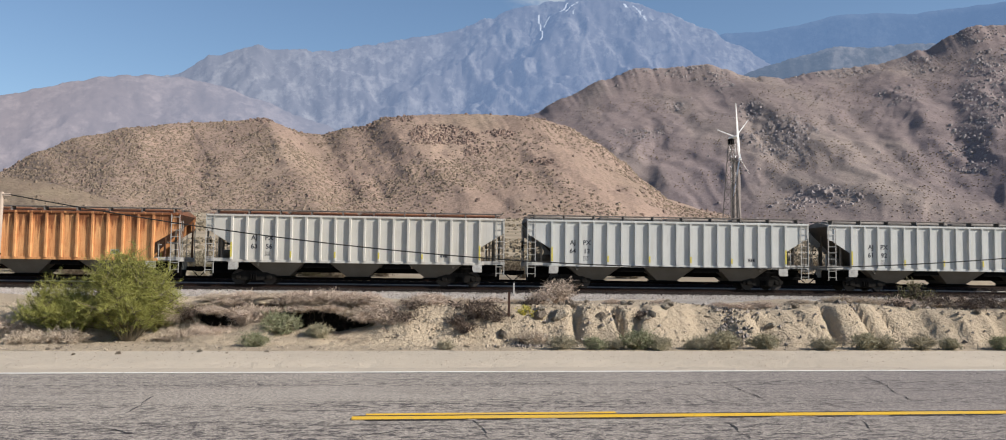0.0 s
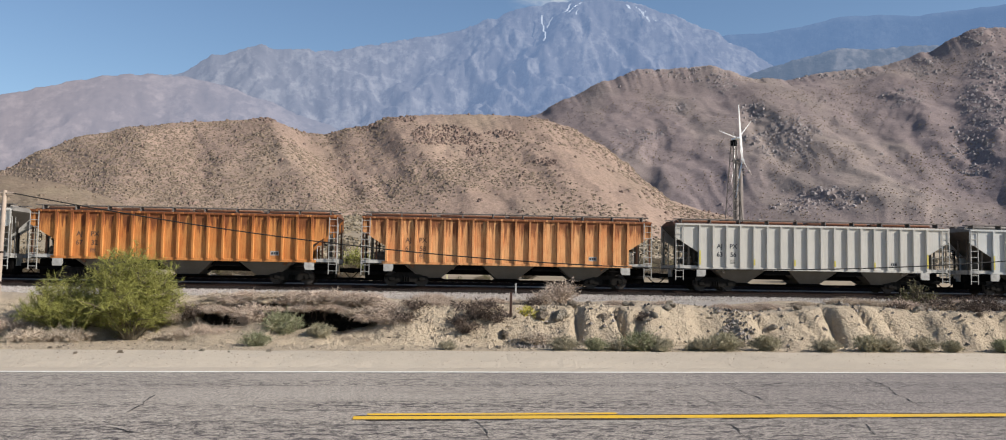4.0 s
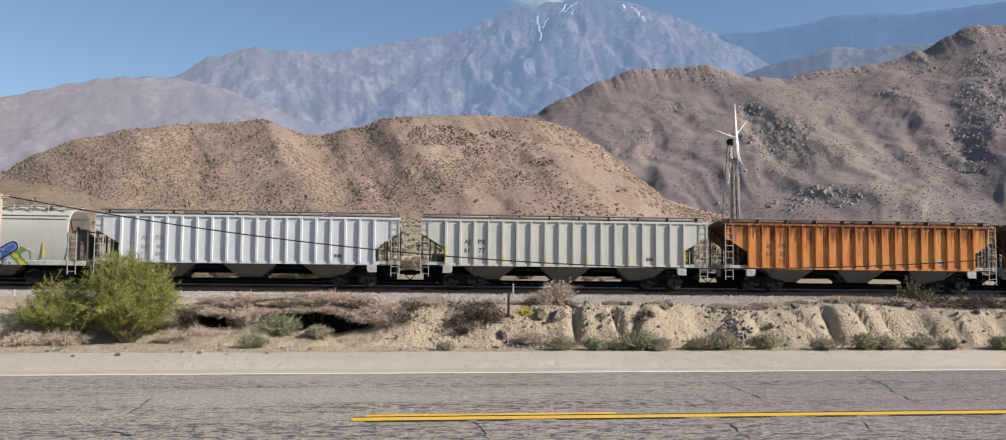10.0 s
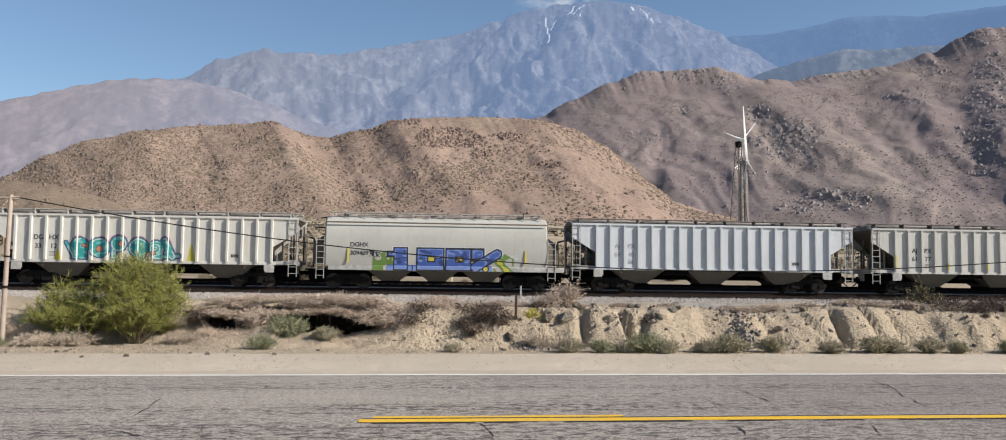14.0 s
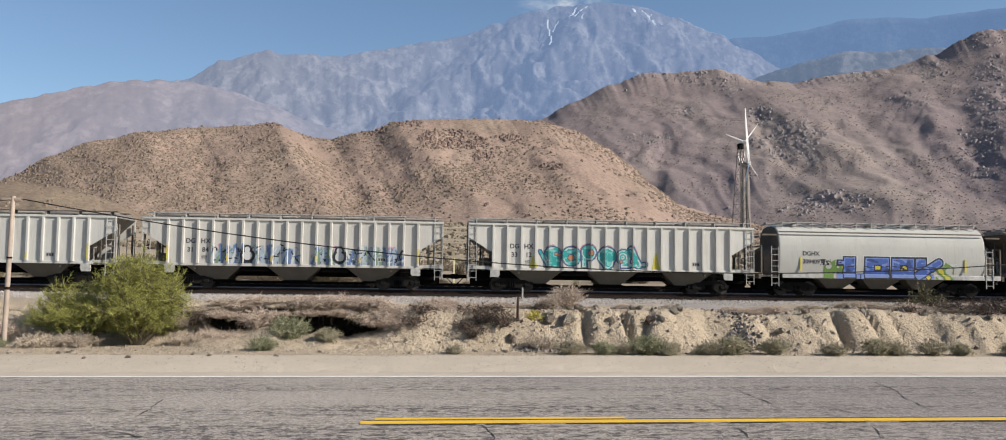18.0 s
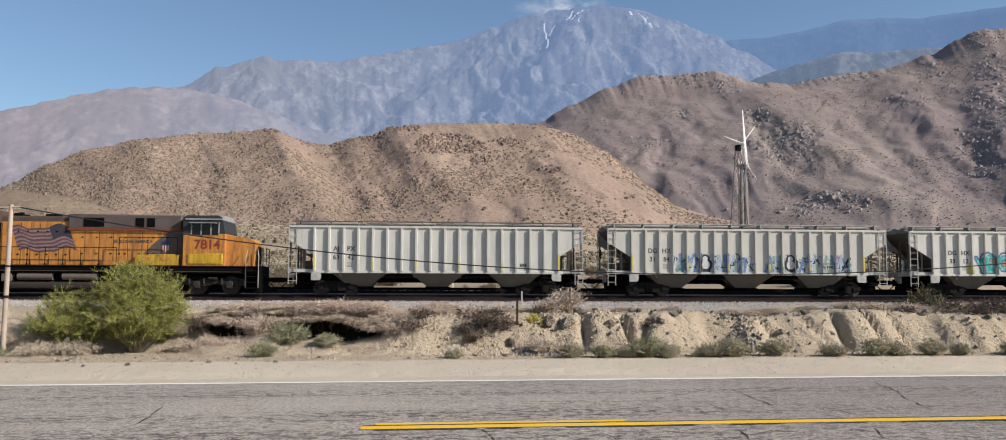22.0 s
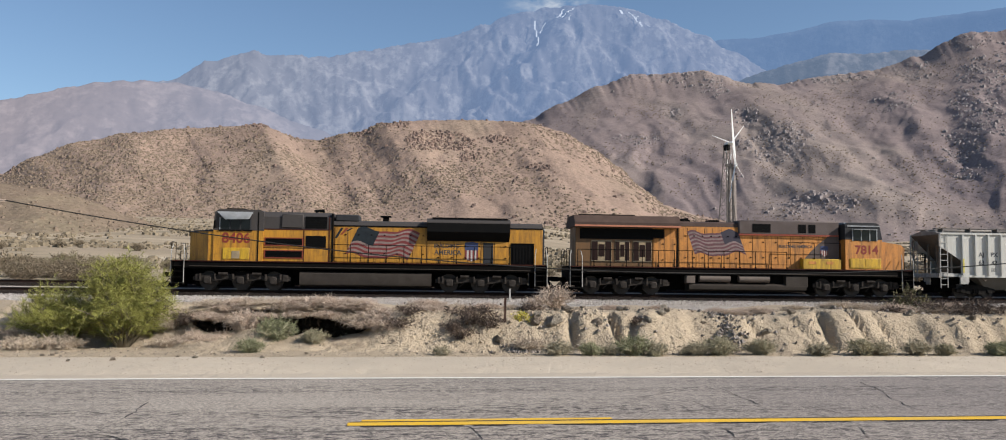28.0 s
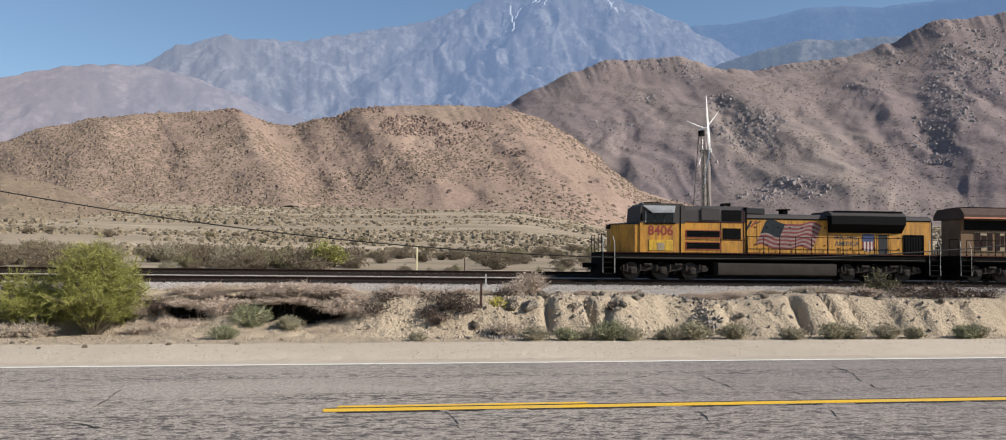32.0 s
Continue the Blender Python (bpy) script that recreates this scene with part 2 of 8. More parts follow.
def hill_material(name, soil, soil2, grass, shrub, rock, shrubs=0.5, rocks=0.4, scale=1.0):
    k = Nodes(name)
    v = k.space()
    down = k.node("ShaderNodeMapping", {"Vector": v, "Rotation": (0.0, 0.0, 0.6), "Scale": (1.0, 0.3, 0.3)}).outputs[0]
    big, mid, fine = k.noise(0.006 * scale, 5, 0.6, v), k.noise(0.035 * scale, 5, 0.65, down), k.noise(0.3 * scale, 4, 0.7, v)
    c = k.mix(k.ramp(big, 0.40, 0.60), soil, soil2)
    c = k.mix(k.ramp(k.noise(0.011 * scale, 4, 0.6, down), 0.48, 0.62, 0, 0.7), c, grass)
    c = k.mix(k.ramp(mid, 0.46, 0.68, 0, 0.5), c, tuple(0.66 * q for q in soil2))
    cell = k.node("ShaderNodeTexVoronoi", {"Vector": v, "Scale": 0.24 * scale, "Randomness": 1.0})
    cell2 = k.node("ShaderNodeTexVoronoi", {"Vector": v, "Scale": 0.13 * scale, "Randomness": 1.0})
    dens = k.ramp(k.noise(0.012 * scale, 3, 0.6, v), 0.36, 0.6)
    spot = k.math("MULTIPLY", k.ramp(cell.outputs["Distance"], 0.42, 0.22), k.math("MULTIPLY", dens, shrubs))
    c = k.mix(spot, c, shrub)
    stone = k.math("MULTIPLY", k.ramp(cell2.outputs["Distance"], 0.5, 0.2), k.ramp(k.noise(0.018 * scale, 4, 0.65, v), 0.56, 0.68, 0, rocks))
    c = k.mix(stone, c, rock)
    c = k.mix(k.ramp(fine, 0.48, 0.75, 0, 0.4), c, tuple(0.5 * q for q in soil2))
    grit = k.noise(0.75, 3, 0.7, v)
    c = k.mix(k.ramp(grit, 0.50, 0.62, 0, 0.45), c, tuple(0.45 * q for q in soil2))
    c = k.mix(k.ramp(grit, 0.42, 0.32, 0, 0.35), c, tuple(min(1.0, 1.3 * q) for q in grass))
    return k.done(c, 0.95, 0, k.math("ADD", fine, k.math("MULTIPLY", mid, 1.0)), 0.6, 1.3, 0.05)


HILL = hill_material("dry_hill", (0.335, 0.238, 0.180), (0.28, 0.20, 0.155), (0.315, 0.238, 0.170), (0.15, 0.113, 0.086), (0.13, 0.09, 0.072), 0.6, 0.6)
HILLOCK = hill_material("grassy_hillock", (0.245, 0.183, 0.128), (0.21, 0.156, 0.114), (0.245, 0.198, 0.13), (0.13, 0.105, 0.068), (0.13, 0.10, 0.08), 0.7, 0.3, 2.0)
# soil colours tinted slightly mauve; the tint carries some haze
HILL_FAR = hill_material("dry_hill_far", (0.275, 0.214, 0.194), (0.24, 0.19, 0.18), (0.28, 0.23, 0.19), (0.15, 0.117, 0.098), (0.17, 0.147, 0.135), 0.5, 0.6, 0.6)


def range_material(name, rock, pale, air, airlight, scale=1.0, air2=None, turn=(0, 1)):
    """Distant mountain flank; haze is put in as a faint bluish emission, browner (air2) to one side where the range is
    nearer.
    """
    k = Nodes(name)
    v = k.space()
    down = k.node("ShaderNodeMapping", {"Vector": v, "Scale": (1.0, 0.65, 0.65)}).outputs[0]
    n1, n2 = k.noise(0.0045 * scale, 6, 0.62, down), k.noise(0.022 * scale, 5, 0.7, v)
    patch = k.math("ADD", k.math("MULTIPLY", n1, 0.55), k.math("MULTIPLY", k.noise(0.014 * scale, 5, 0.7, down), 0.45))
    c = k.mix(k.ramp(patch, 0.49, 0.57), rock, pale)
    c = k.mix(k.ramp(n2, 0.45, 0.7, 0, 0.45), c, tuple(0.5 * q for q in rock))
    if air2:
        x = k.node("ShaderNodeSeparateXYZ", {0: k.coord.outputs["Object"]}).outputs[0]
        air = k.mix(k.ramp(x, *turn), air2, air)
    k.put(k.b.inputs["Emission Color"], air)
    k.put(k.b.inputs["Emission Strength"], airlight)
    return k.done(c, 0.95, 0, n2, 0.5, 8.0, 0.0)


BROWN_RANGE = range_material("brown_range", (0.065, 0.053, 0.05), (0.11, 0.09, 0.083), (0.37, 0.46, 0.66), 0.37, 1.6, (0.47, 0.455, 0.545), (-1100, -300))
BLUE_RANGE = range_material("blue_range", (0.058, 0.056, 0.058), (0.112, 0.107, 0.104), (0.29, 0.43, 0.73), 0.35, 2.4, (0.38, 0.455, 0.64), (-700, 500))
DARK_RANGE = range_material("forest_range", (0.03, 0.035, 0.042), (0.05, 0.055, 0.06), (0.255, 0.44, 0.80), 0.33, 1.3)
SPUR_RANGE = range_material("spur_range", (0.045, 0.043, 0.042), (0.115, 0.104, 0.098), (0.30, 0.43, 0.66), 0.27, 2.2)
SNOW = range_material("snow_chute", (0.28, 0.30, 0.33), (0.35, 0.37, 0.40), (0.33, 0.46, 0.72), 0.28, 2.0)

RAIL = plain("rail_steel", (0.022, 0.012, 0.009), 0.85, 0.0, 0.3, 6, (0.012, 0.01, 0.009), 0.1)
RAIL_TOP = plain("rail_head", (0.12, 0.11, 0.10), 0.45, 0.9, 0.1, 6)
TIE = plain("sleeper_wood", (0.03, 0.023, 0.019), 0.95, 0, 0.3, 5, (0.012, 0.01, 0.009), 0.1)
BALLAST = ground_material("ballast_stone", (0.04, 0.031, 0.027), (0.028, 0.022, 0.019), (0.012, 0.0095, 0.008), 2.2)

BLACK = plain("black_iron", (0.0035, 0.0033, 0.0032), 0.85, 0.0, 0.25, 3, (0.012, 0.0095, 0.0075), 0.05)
TRUCK_GREY = plain("dusty_bogie_iron", (0.02, 0.0175, 0.015), 0.85, 0.0, 0.6, 5, (0.004, 0.0035, 0.003), 0.08)
STEEL = plain("wheel_steel", (0.06, 0.05, 0.043), 0.6, 0.5, 0.3, 6)
YELLOW_TAPE = plain("yellow_reflector", (0.58, 0.47, 0.06), 0.6, 0, 0.45, 4, (0.3, 0.27, 0.18))
LETTER = plain("black_lettering", (0.05, 0.05, 0.055), 0.7, 0, 0.15, 8)


# ---- ground, road, track bed ----
TRACK_TURN, TRACK_RISE = -1.8, 0.15
TRACK = pose(6.05, 52.6, 0.47, 0, TRACK_RISE, TRACK_TURN)
FAR_SHIFT, FAR_LIFT = 4.6, 0.40
TX, TY = math.cos(radians(TRACK_TURN)), math.sin(radians(TRACK_TURN))


def track_coords(x, y):
    """Along and across the track, from its origin."""
    dx, dy = x - 6.05, y - 52.6
    return dx * TX + dy * TY, -dx * TY + dy * TX


# gullies in the bank: place, half width, depth, slant
GULLIES = ((3.27, 0.07, 0.22, 0.1), (4.08, 0.08, 0.4, -0.1), (4.45, 0.12, 0.2, 0.5), (6.85, 0.07, 0.22, -0.25), (7.7, 0.06, 0.14, -0.35), (8.28, 0.10, 0.35, 0.0), (8.95, 0.07, 0.2, -0.25), (9.45, 0.07, 0.12, -0.3))


def bank_height(x, y):
    foot = 15.72 - 0.04 * x + 0.25 * noise.noise(Vector((x * 0.35, 3.1, 0))) + 0.7 * smooth_step(-3.5, -4.5, x)
    rib = fbm(x * 0.95, y * 0.10, 1.7, 4, True)
    for at_x, wide, deep, slant in GULLIES:
        foot += deep * math.exp(-((x - at_x - slant * (y - 16.2)) / wide) ** 2)
    foot += (0.28 * (0.5 - rib) + 0.14 * fbm(x * 2.6, y * 0.3, 6.0, 3)) * smooth_step(-0.2, 2.5, x)
    top = 0.70 + 0.12 * noise.noise(Vector((x * 0.5, 8.0, 0))) + 0.05 * smooth_step(0, -3, x)
    steep = 1.05 + 0.35 * noise.noise(Vector((x * 0.6, 5.0, 2)))
    u = (y - foot) / steep
    z = top * smooth_step(0, 1, u) if u < 1 else top
    if 0 < u < 1.4:
        z += ((0.16 * fbm(x * 1.7, y * 1.7, 0.3, 4) + 0.10 * fbm(x * 5.0, y * 5.0, 2.3, 3) * (1 - 0.75 * smooth_step(3.0, 5.5, x))) * (1.15 - 0.65 * smooth_step(6.5, 7.2, x))) * min(1, u * 3) * (1.4 - u) / 0.9
    # washed-out hollow under the brush
    hollow = smooth_step(-4.4, -3.6, x) * (1 - smooth_step(-0.6, 0.1, x)) * (0.75 + 0.5 * noise.noise(Vector((x * 1.3, 2, 2))))
    if hollow > 0:
        z = min(z, z * (1 - hollow) + hollow * (0.06 + 0.72 * smooth_step(18.3, 18.6, y)))
    back = smooth_step(19.5, 24.0, y)
    return z * (1 - back) + 0.02 * back


def ground_height(x, y):
    if y < 3.0:
        return -0.03 + 0.02 * noise.noise(Vector((x * 0.5, y * 0.5, 0)))
    if y < 12.6:
        return -0.06
    z = 0.015 * fbm(x * 0.8, y * 0.8) - 0.05 * (1 - smooth_step(12.6, 13.2, y))
    if y < 25:
        z += bank_height(x, y)
    if 25 <= y < 60:
        z += 0.02 + 0.06 * fbm(x * 0.2, y * 0.2)
    s, n = track_coords(x, y)
    if abs(n) < 14:
        under = smooth_step(-9.0, -6.0, n) * (1 - smooth_step(9.0, 12.0, n))
        z -= 0.30 * under
    if y > 60:
        z += 0.10 + 0.25 * fbm(x * 0.03, y * 0.03) * smooth_step(60, 90, y)
        z += fan_height(x, y)
    return z


def fan_height(x, y):
    r = min(700.0, math.hypot(x, y))
    s, n = track_coords(x, y)
    steep = 0.0545 - 0.035 * smooth_step(8, 18, math.degrees(math.atan2(x, max(y, 1.0))))
    return (0.03 * max(0.0, r - 45) + steep * max(0.0, r - 150) + 1.2 * noise.noise(Vector((x * 0.012, y * 0.012, 4))) * smooth_step(80, 200, r)) * smooth_step(10.0, 13.5, n)


def build_ground():
    us = [-9, -6, -4, -3, -2.2, -1.6, -1.2, -1.0] + [-0.85 + 0.0029 * i for i in range(int(1.9 / 0.0029))] + [1.1, 1.3, 1.7, 2.4, 3.5, 5, 7, 9]
    ys = [-60, -40, -25, -15, -8, -4, 0, 3, 6, 9, 12, 12.5, 12.7, 13, 13.4, 13.8, 14.2, 14.5]
    y = 14.6
    while y < 21:
        ys.append(y)
        y += 0.06
    while y < 44:
        ys.append(y)
        y += 0.7
    while y < 64:
        ys.append(y)
        y += 0.22
    while y < 4900:
        ys.append(y)
        y *= 1.035
    sh = Shape()
    for y in ys:
        w = max(y, 0) + 10.0
        for u in us:
            x = u * w
            sh.v.append((x, y, ground_height(x, y)))
    n = len(us)
    for j in range(len(ys) - 1):
        c = 0.5 * (ys[j] + ys[j + 1])
        slot = 3 if c < 14.7 else 0 if c < 30 else 1 if c < 61.5 else 2
        for i in range(n - 1):
            sh.f.append((j * n + i, j * n + i + 1, (j + 1) * n + i + 1, (j + 1) * n + i))
            k = slot
            sh.s.append(k)
    return thing("ground", "pale desert sand with an eroded bank and gravel beside the rails", "ground", kind="structure", shape=sh, material=[SAND, GRAVEL, PLAIN, SHOULDER], smooth=3.2)


ground = build_ground()


CRACKS = [[(6.07, 10.96), (5.89, 10.11), (5.61, 9.44), (5.42, 8.76), (5.38, 8.41)], [(3.94, 10.43), (3.91, 9.84), (3.89, 9.52), (3.86, 8.84)], [(4.4, 9.0), (4.41, 8.54), (4.47, 8.21)],
          [(0.66, 7.83), (0.71, 7.44), (0.72, 6.93)], [(-2.48, 8.42), (-2.47, 8.72), (-2.52, 9.05), (-2.53, 9.59)], [(2.91, 7.5), (2.86, 7.19), (2.81, 6.8)], [(4.22, 7.63), (3.96, 7.01)]]
CRACKS += [[(-2.48, 7.63), (-2.17, 7.44), (-1.92, 7.26)], [(2.55, 9.47), (3.0, 9.88), (3.38, 10.21)], [(6.71, 10.08), (6.64, 9.4), (6.71, 9.09)], [(-2.21, 10.42), (-2.08, 10.65), (-1.88, 11.01)],
           [(1.63, 9.31), (1.96, 9.6)], [(7.2, 12.02), (7.14, 11.45), (7.22, 11.0)], [(-0.31, 7.1), (0.1, 7.48), (0.38, 7.58)]]


YA, YB = 8.01, 8.20


def build_road():
    sh = Shape()
    xs = [-70 + 2.0 * i for i in range(71)]
    ys = [2.6, 4.0, 5.0, 6.0, 7.0, 8.0, 9.0, 10.0, 11.0, 11.69]
    for y in ys:
        for x in xs:
            sh.v.append((x, y, 0.0))
    for x in xs:
        sh.v.append((x, 12.28 + 0.12 * noise.noise(Vector((x * 1.7, 0, 0))), -0.012))
    for x in xs:
        sh.v.append((x, 12.75, -0.08))
    n = len(xs)
    for j in range(len(ys) + 1):
        for i in range(n - 1):
            sh.f.append((j * n + i, j * n + i + 1, (j + 1) * n + i + 1, (j + 1) * n + i))
            sh.s.append(1 if j >= len(ys) - 1 else 0)
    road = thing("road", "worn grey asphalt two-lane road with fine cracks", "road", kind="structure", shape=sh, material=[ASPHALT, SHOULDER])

    def stripe(name, x0, x1, y, w, material, label):
        s = Shape()
        k = max(2, int((x1 - x0) / 0.5))
        for i in range(k + 1):
            x = x0 + (x1 - x0) * i / k
            d = 0.006 * noise.noise(Vector((x * 3, y, 1)))
            s.v += [(x, y - w / 2 + d, 0.005), (x, y + w / 2 + d, 0.005)]
        for i in range(k):
            s.f.append((2 * i, 2 * i + 2, 2 * i + 3, 2 * i + 1))
            s.s.append(0)
        return part(name, s, material, road, label)

    for line in CRACKS:
        s = Shape()
        pts = []
        for (x0, y0), (x1, y1) in zip(line, line[1:]):
            for q in range(8):
                f = q / 8
                x, y = x0 + (x1 - x0) * f, y0 + (y1 - y0) * f
                pts.append((x + 0.05 * fbm(x * 4, y * 4, 1.0, 2), y + 0.07 * fbm(x * 4, y * 4, 7.0, 2)))
        for (x0, y0), (x1, y1) in zip(pts, pts[1:]):
            d = math.hypot(x1 - x0, y1 - y0) or 1.0
            w = 0.003 + 0.014 * max(0.0, 0.2 + noise.noise(Vector((x0 * 3, y0 * 3, 3)))) ** 1.5
            nx, ny = -(y1 - y0) / d * w, (x1 - x0) / d * w
            s.add([(x0 - nx, y0 - ny, 0.0045), (x1 - nx, y1 - ny, 0.0045), (x1 + nx, y1 + ny, 0.0045), (x0 + nx, y0 + ny, 0.0045)], [(0, 1, 2, 3)])
        part("crack", s, CRACK, road, "dark crack in the asphalt", smooth=0)
    stripe("edge_line", -70, 70, 11.62, 0.11, LINE_WHITE, "white painted edge line")
    stripe("centre_line", -0.42, 70, YA, 0.17, LINE_YELLOW, "solid yellow painted centre line")
    stripe("centre_line", -0.30, 2.05, YB, 0.10, LINE_YELLOW, "solid yellow painted centre line")
    stripe("sealed_joint", -0.4, 70, YA + 0.115, 0.035, CRACK, "dark sealed joint between the lines")
    rr = random.Random(12)
    x = -0.3
    while x < 30:
        d = rr.uniform(0.3, 1.6)
        stripe("tar_seam", x, x + d, YA - 0.115 - rr.uniform(0.0, 0.02), rr.uniform(0.025, 0.06), CRACK, "broken tar seam beside the centre line")
        x += d + rr.uniform(0.02, 0.5)
    return road


road = build_road()


def build_bed():
    """Ballast bed of both tracks, with dark stained stone under the rails."""
    profile = [(-6.6, -0.95), (-5.2, -0.72), (-3.6, -0.52), (-2.0, -0.38), (-1.42, -0.36), (-1.34, -0.20), (0, -0.19), (1.34, -0.20), (1.5, -0.30), (2.6, -0.05), (3.18, 0.03), (3.26, 0.20), (4.6, 0.21), (5.94, 0.20), (6.4, 0.0), (9.6, -0.75)]
    sh = Shape()
    steps = 340
    for i in range(steps + 1):
        x = -130 + 260 * i / steps
        for n, z in profile:
            q = 0.035 * fbm(x * 1.3, n * 1.7, 0, 3) * (0.3 if abs(n) < 1.5 or 3 < n < 6.2 else 1.0)
            sh.v.append((x, n + q, z + q))
    m = len(profile)
    for i in range(steps):
        for k in range(m - 1):
            sh.f.append((i * m + k, (i + 1) * m + k, (i + 1) * m + k + 1, i * m + k + 1))
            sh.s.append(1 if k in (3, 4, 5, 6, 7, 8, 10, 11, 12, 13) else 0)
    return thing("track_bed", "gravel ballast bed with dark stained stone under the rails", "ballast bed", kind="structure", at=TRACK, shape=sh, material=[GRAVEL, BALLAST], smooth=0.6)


track_bed = build_bed()


def build_track(name, m, label):
    top = thing(name, label, "railway track", kind="structure", at=m)
    rail = Shape()
    prof = [(-0.07, -0.17), (0.07, -0.17), (0.07, -0.155), (0.012, -0.13), (0.012, -0.045), (0.036, -0.035), (0.036, -0.006), (-0.036, -0.006), (-0.036, -0.035), (-0.012, -0.045), (-0.012, -0.13), (-0.07, -0.155)]
    rail.prism(prof, -140, 140, "x")
    rail_mesh = mesh_of("rail", rail, RAIL, 0.5)
    head = mesh_of("rail_head", Shape().box(-140, 140, -0.034, 0.034, -0.0055, 0.0), RAIL_TOP, 0)
    for y in (-0.7525, 0.7525):
        r = part("rail", rail_mesh, None, top, at=Matrix.Translation((0, y, 0)))
        part("rail_head", head, None, r, "polished running surface")
    return top


near_track = build_track("railway_track", TRACK, "near railway track with rusty rails on wooden sleepers")
far_track = build_track("railway_track", TRACK @ Matrix.Translation((0, FAR_SHIFT, FAR_LIFT)), "second railway track on a slightly raised ballast bed")
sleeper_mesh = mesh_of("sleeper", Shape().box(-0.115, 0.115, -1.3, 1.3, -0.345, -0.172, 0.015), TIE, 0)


# ---- hills and mountains ----
def crest_at(crest, a):
    if a <= crest[0][0]:
        return crest[0][1]
    for (a0, e0), (a1, e1) in zip(crest, crest[1:]):
        if a <= a1:
            t = (a - a0) / (a1 - a0)
            t = t * t * (3 - 2 * t) * 0.5 + t * 0.5
            return e0 + (e1 - e0) * t
    return crest[-1][1]


def near_line(line, b, e):
    """How far, in degrees, the sight line (bearing b, slope e) lies from a broken line of such pairs."""
    best = 99.0
    for (b0, e0), (b1, e1) in zip(line, line[1:]):
        dx, dy = b1 - b0, (e1 - e0) * 57.3
        px, py = b - b0, (e - e0) * 57.3
        f = max(0.0, min(1.0, (px * dx + py * dy) / (dx * dx + dy * dy)))
        best = min(best, math.hypot(px - f * dx, py - f * dy))
    return best


def build_hill(name, label, category, crest, foot, far, material, a0, a1, da, steps, gully, gully_size, rough, power=1.15, slant=0.0, shear=0.0, jag=0.0012, kind="structure", even=False, folds=(), along=0.30, bendy=0.35):
    """A hill whose crest stands at the given bearings (degrees) and slopes, foot and crest at the given distances.
    folds: spurs (height above 0) and ravines (below 0), each with its half width in degrees and its line down the flank."""
    sh = Shape()
    n = int((a1 - a0) / da) + 1
    rows = [k / steps for k in range(steps + 1)] + [1.06, 1.15, 1.3]
    for t in rows:
        for i in range(n):
            a = a0 + da * i
            e = crest_at(crest, a) + jag * (fbm(a * 1.1, far * 0.01, 3.0, 4) + 0.5 * fbm(a * 6.0, far * 0.01, 5.0, 3))
            rc = far * (1 + 0.025 * noise.noise(Vector((a * 0.12, 1.5, far * 0.01))))
            rf = foot * (1 + 0.06 * noise.noise(Vector((a * 0.10, 6.5, far * 0.01))))
            r = rf + (rc - rf) * t
            b = radians(a + slant * (t - 1))
            x, y = r * math.sin(b), r * math.cos(b)
            top = e * rc + EYE[2]
            base = fan_height(rf * math.sin(b), rf * math.cos(b)) - 3.0
            if t <= 1:
                body = sum(crest_at(crest, a + d) for d in (-6, -3.6, -1.2, 1.2, 3.6, 6)) / 6 * rc + EYE[2] if even else top
                z = base + (body - base) * t ** power + (top - body) * smooth_step(0.82, 1.0, t)
                bend = bendy * gully_size * fbm(x / gully_size * 0.7, y / gully_size * 0.7, 9.0, 2)
                across = radians(a) * far + shear * (r - rf) + bend
                g = fbm(across / gully_size, (r - rf) / gully_size * along, far * 0.003, 5, True)
                mid = math.sin(math.pi * min(1, t * 1.02)) ** 0.8
                z -= gully * (top - base) * (0.55 - g) * mid
                for high, wide, line in folds:
                    d = near_line(line, a + slant * (t - 1), (z - EYE[2]) / r) / wide
                    if d < 2.4:
                        d += 0.5 * noise.noise(Vector((x / gully_size * 2, y / gully_size * 2, 4.0)))
                        z += high * math.exp(-d * d) * min(1.0, (1 - t) * 9) if high > 0 else high * math.exp(-2.0 * d * d) * min(1.0, (1 - t) * 6)
                z += rough * fbm(x / gully_size * 4.1, y / gully_size * 4.1, 2.0, 4) * (0.35 + 0.65 * math.sin(math.pi * t))
            else:
                z = top - (t - 1) * (rc - rf) * 0.6
            sh.v.append((x, y, z))
    for j in range(len(rows) - 1):
        for i in range(n - 1):
            sh.f.append((j * n + i, j * n + i + 1, (j + 1) * n + i + 1, (j + 1) * n + i))
            sh.s.append(0)
    return thing(name, label, category, kind=kind, shape=sh, material=material, smooth=3.2)


NEAR_CREST = [(-34, 0.035), (-25.4, 0.0779), (-23.5, 0.0952), (-21.6, 0.119), (-19.3, 0.1375), (-16.5, 0.1507), (-13.2, 0.1598), (-10.2, 0.1655), (-9.2, 0.1685), (-8.2, 0.1644), (-6.6, 0.155), (-5.3, 0.1535), (-4.6, 0.158), (-3.7, 0.163), (-2.6, 0.1655), (-1.2, 0.1764), (2.1, 0.1819), (5.5, 0.183), (8.5, 0.1805), (10.6, 0.1708), (12.7, 0.1505), (14.4, 0.1296), (15.7, 0.1073), (17.3, 0.0852), (19.7, 0.0719), (24, 0.055)]
RIGHT_CREST = [(0, 0.10), (4.7, 0.1663), (8.5, 0.1835), (10.6, 0.203), (13.2, 0.2228), (15.3, 0.2363), (17.3, 0.2352), (19.8, 0.2379), (21.0, 0.2311), (22.6, 0.2209), (24.5, 0.2176), (27.6, 0.224), (30.5, 0.2268), (32.6, 0.2369), (34.0, 0.2498), (35.4, 0.2569), (36.9, 0.2545), (38.5, 0.256), (41.5, 0.245), (46, 0.19)]
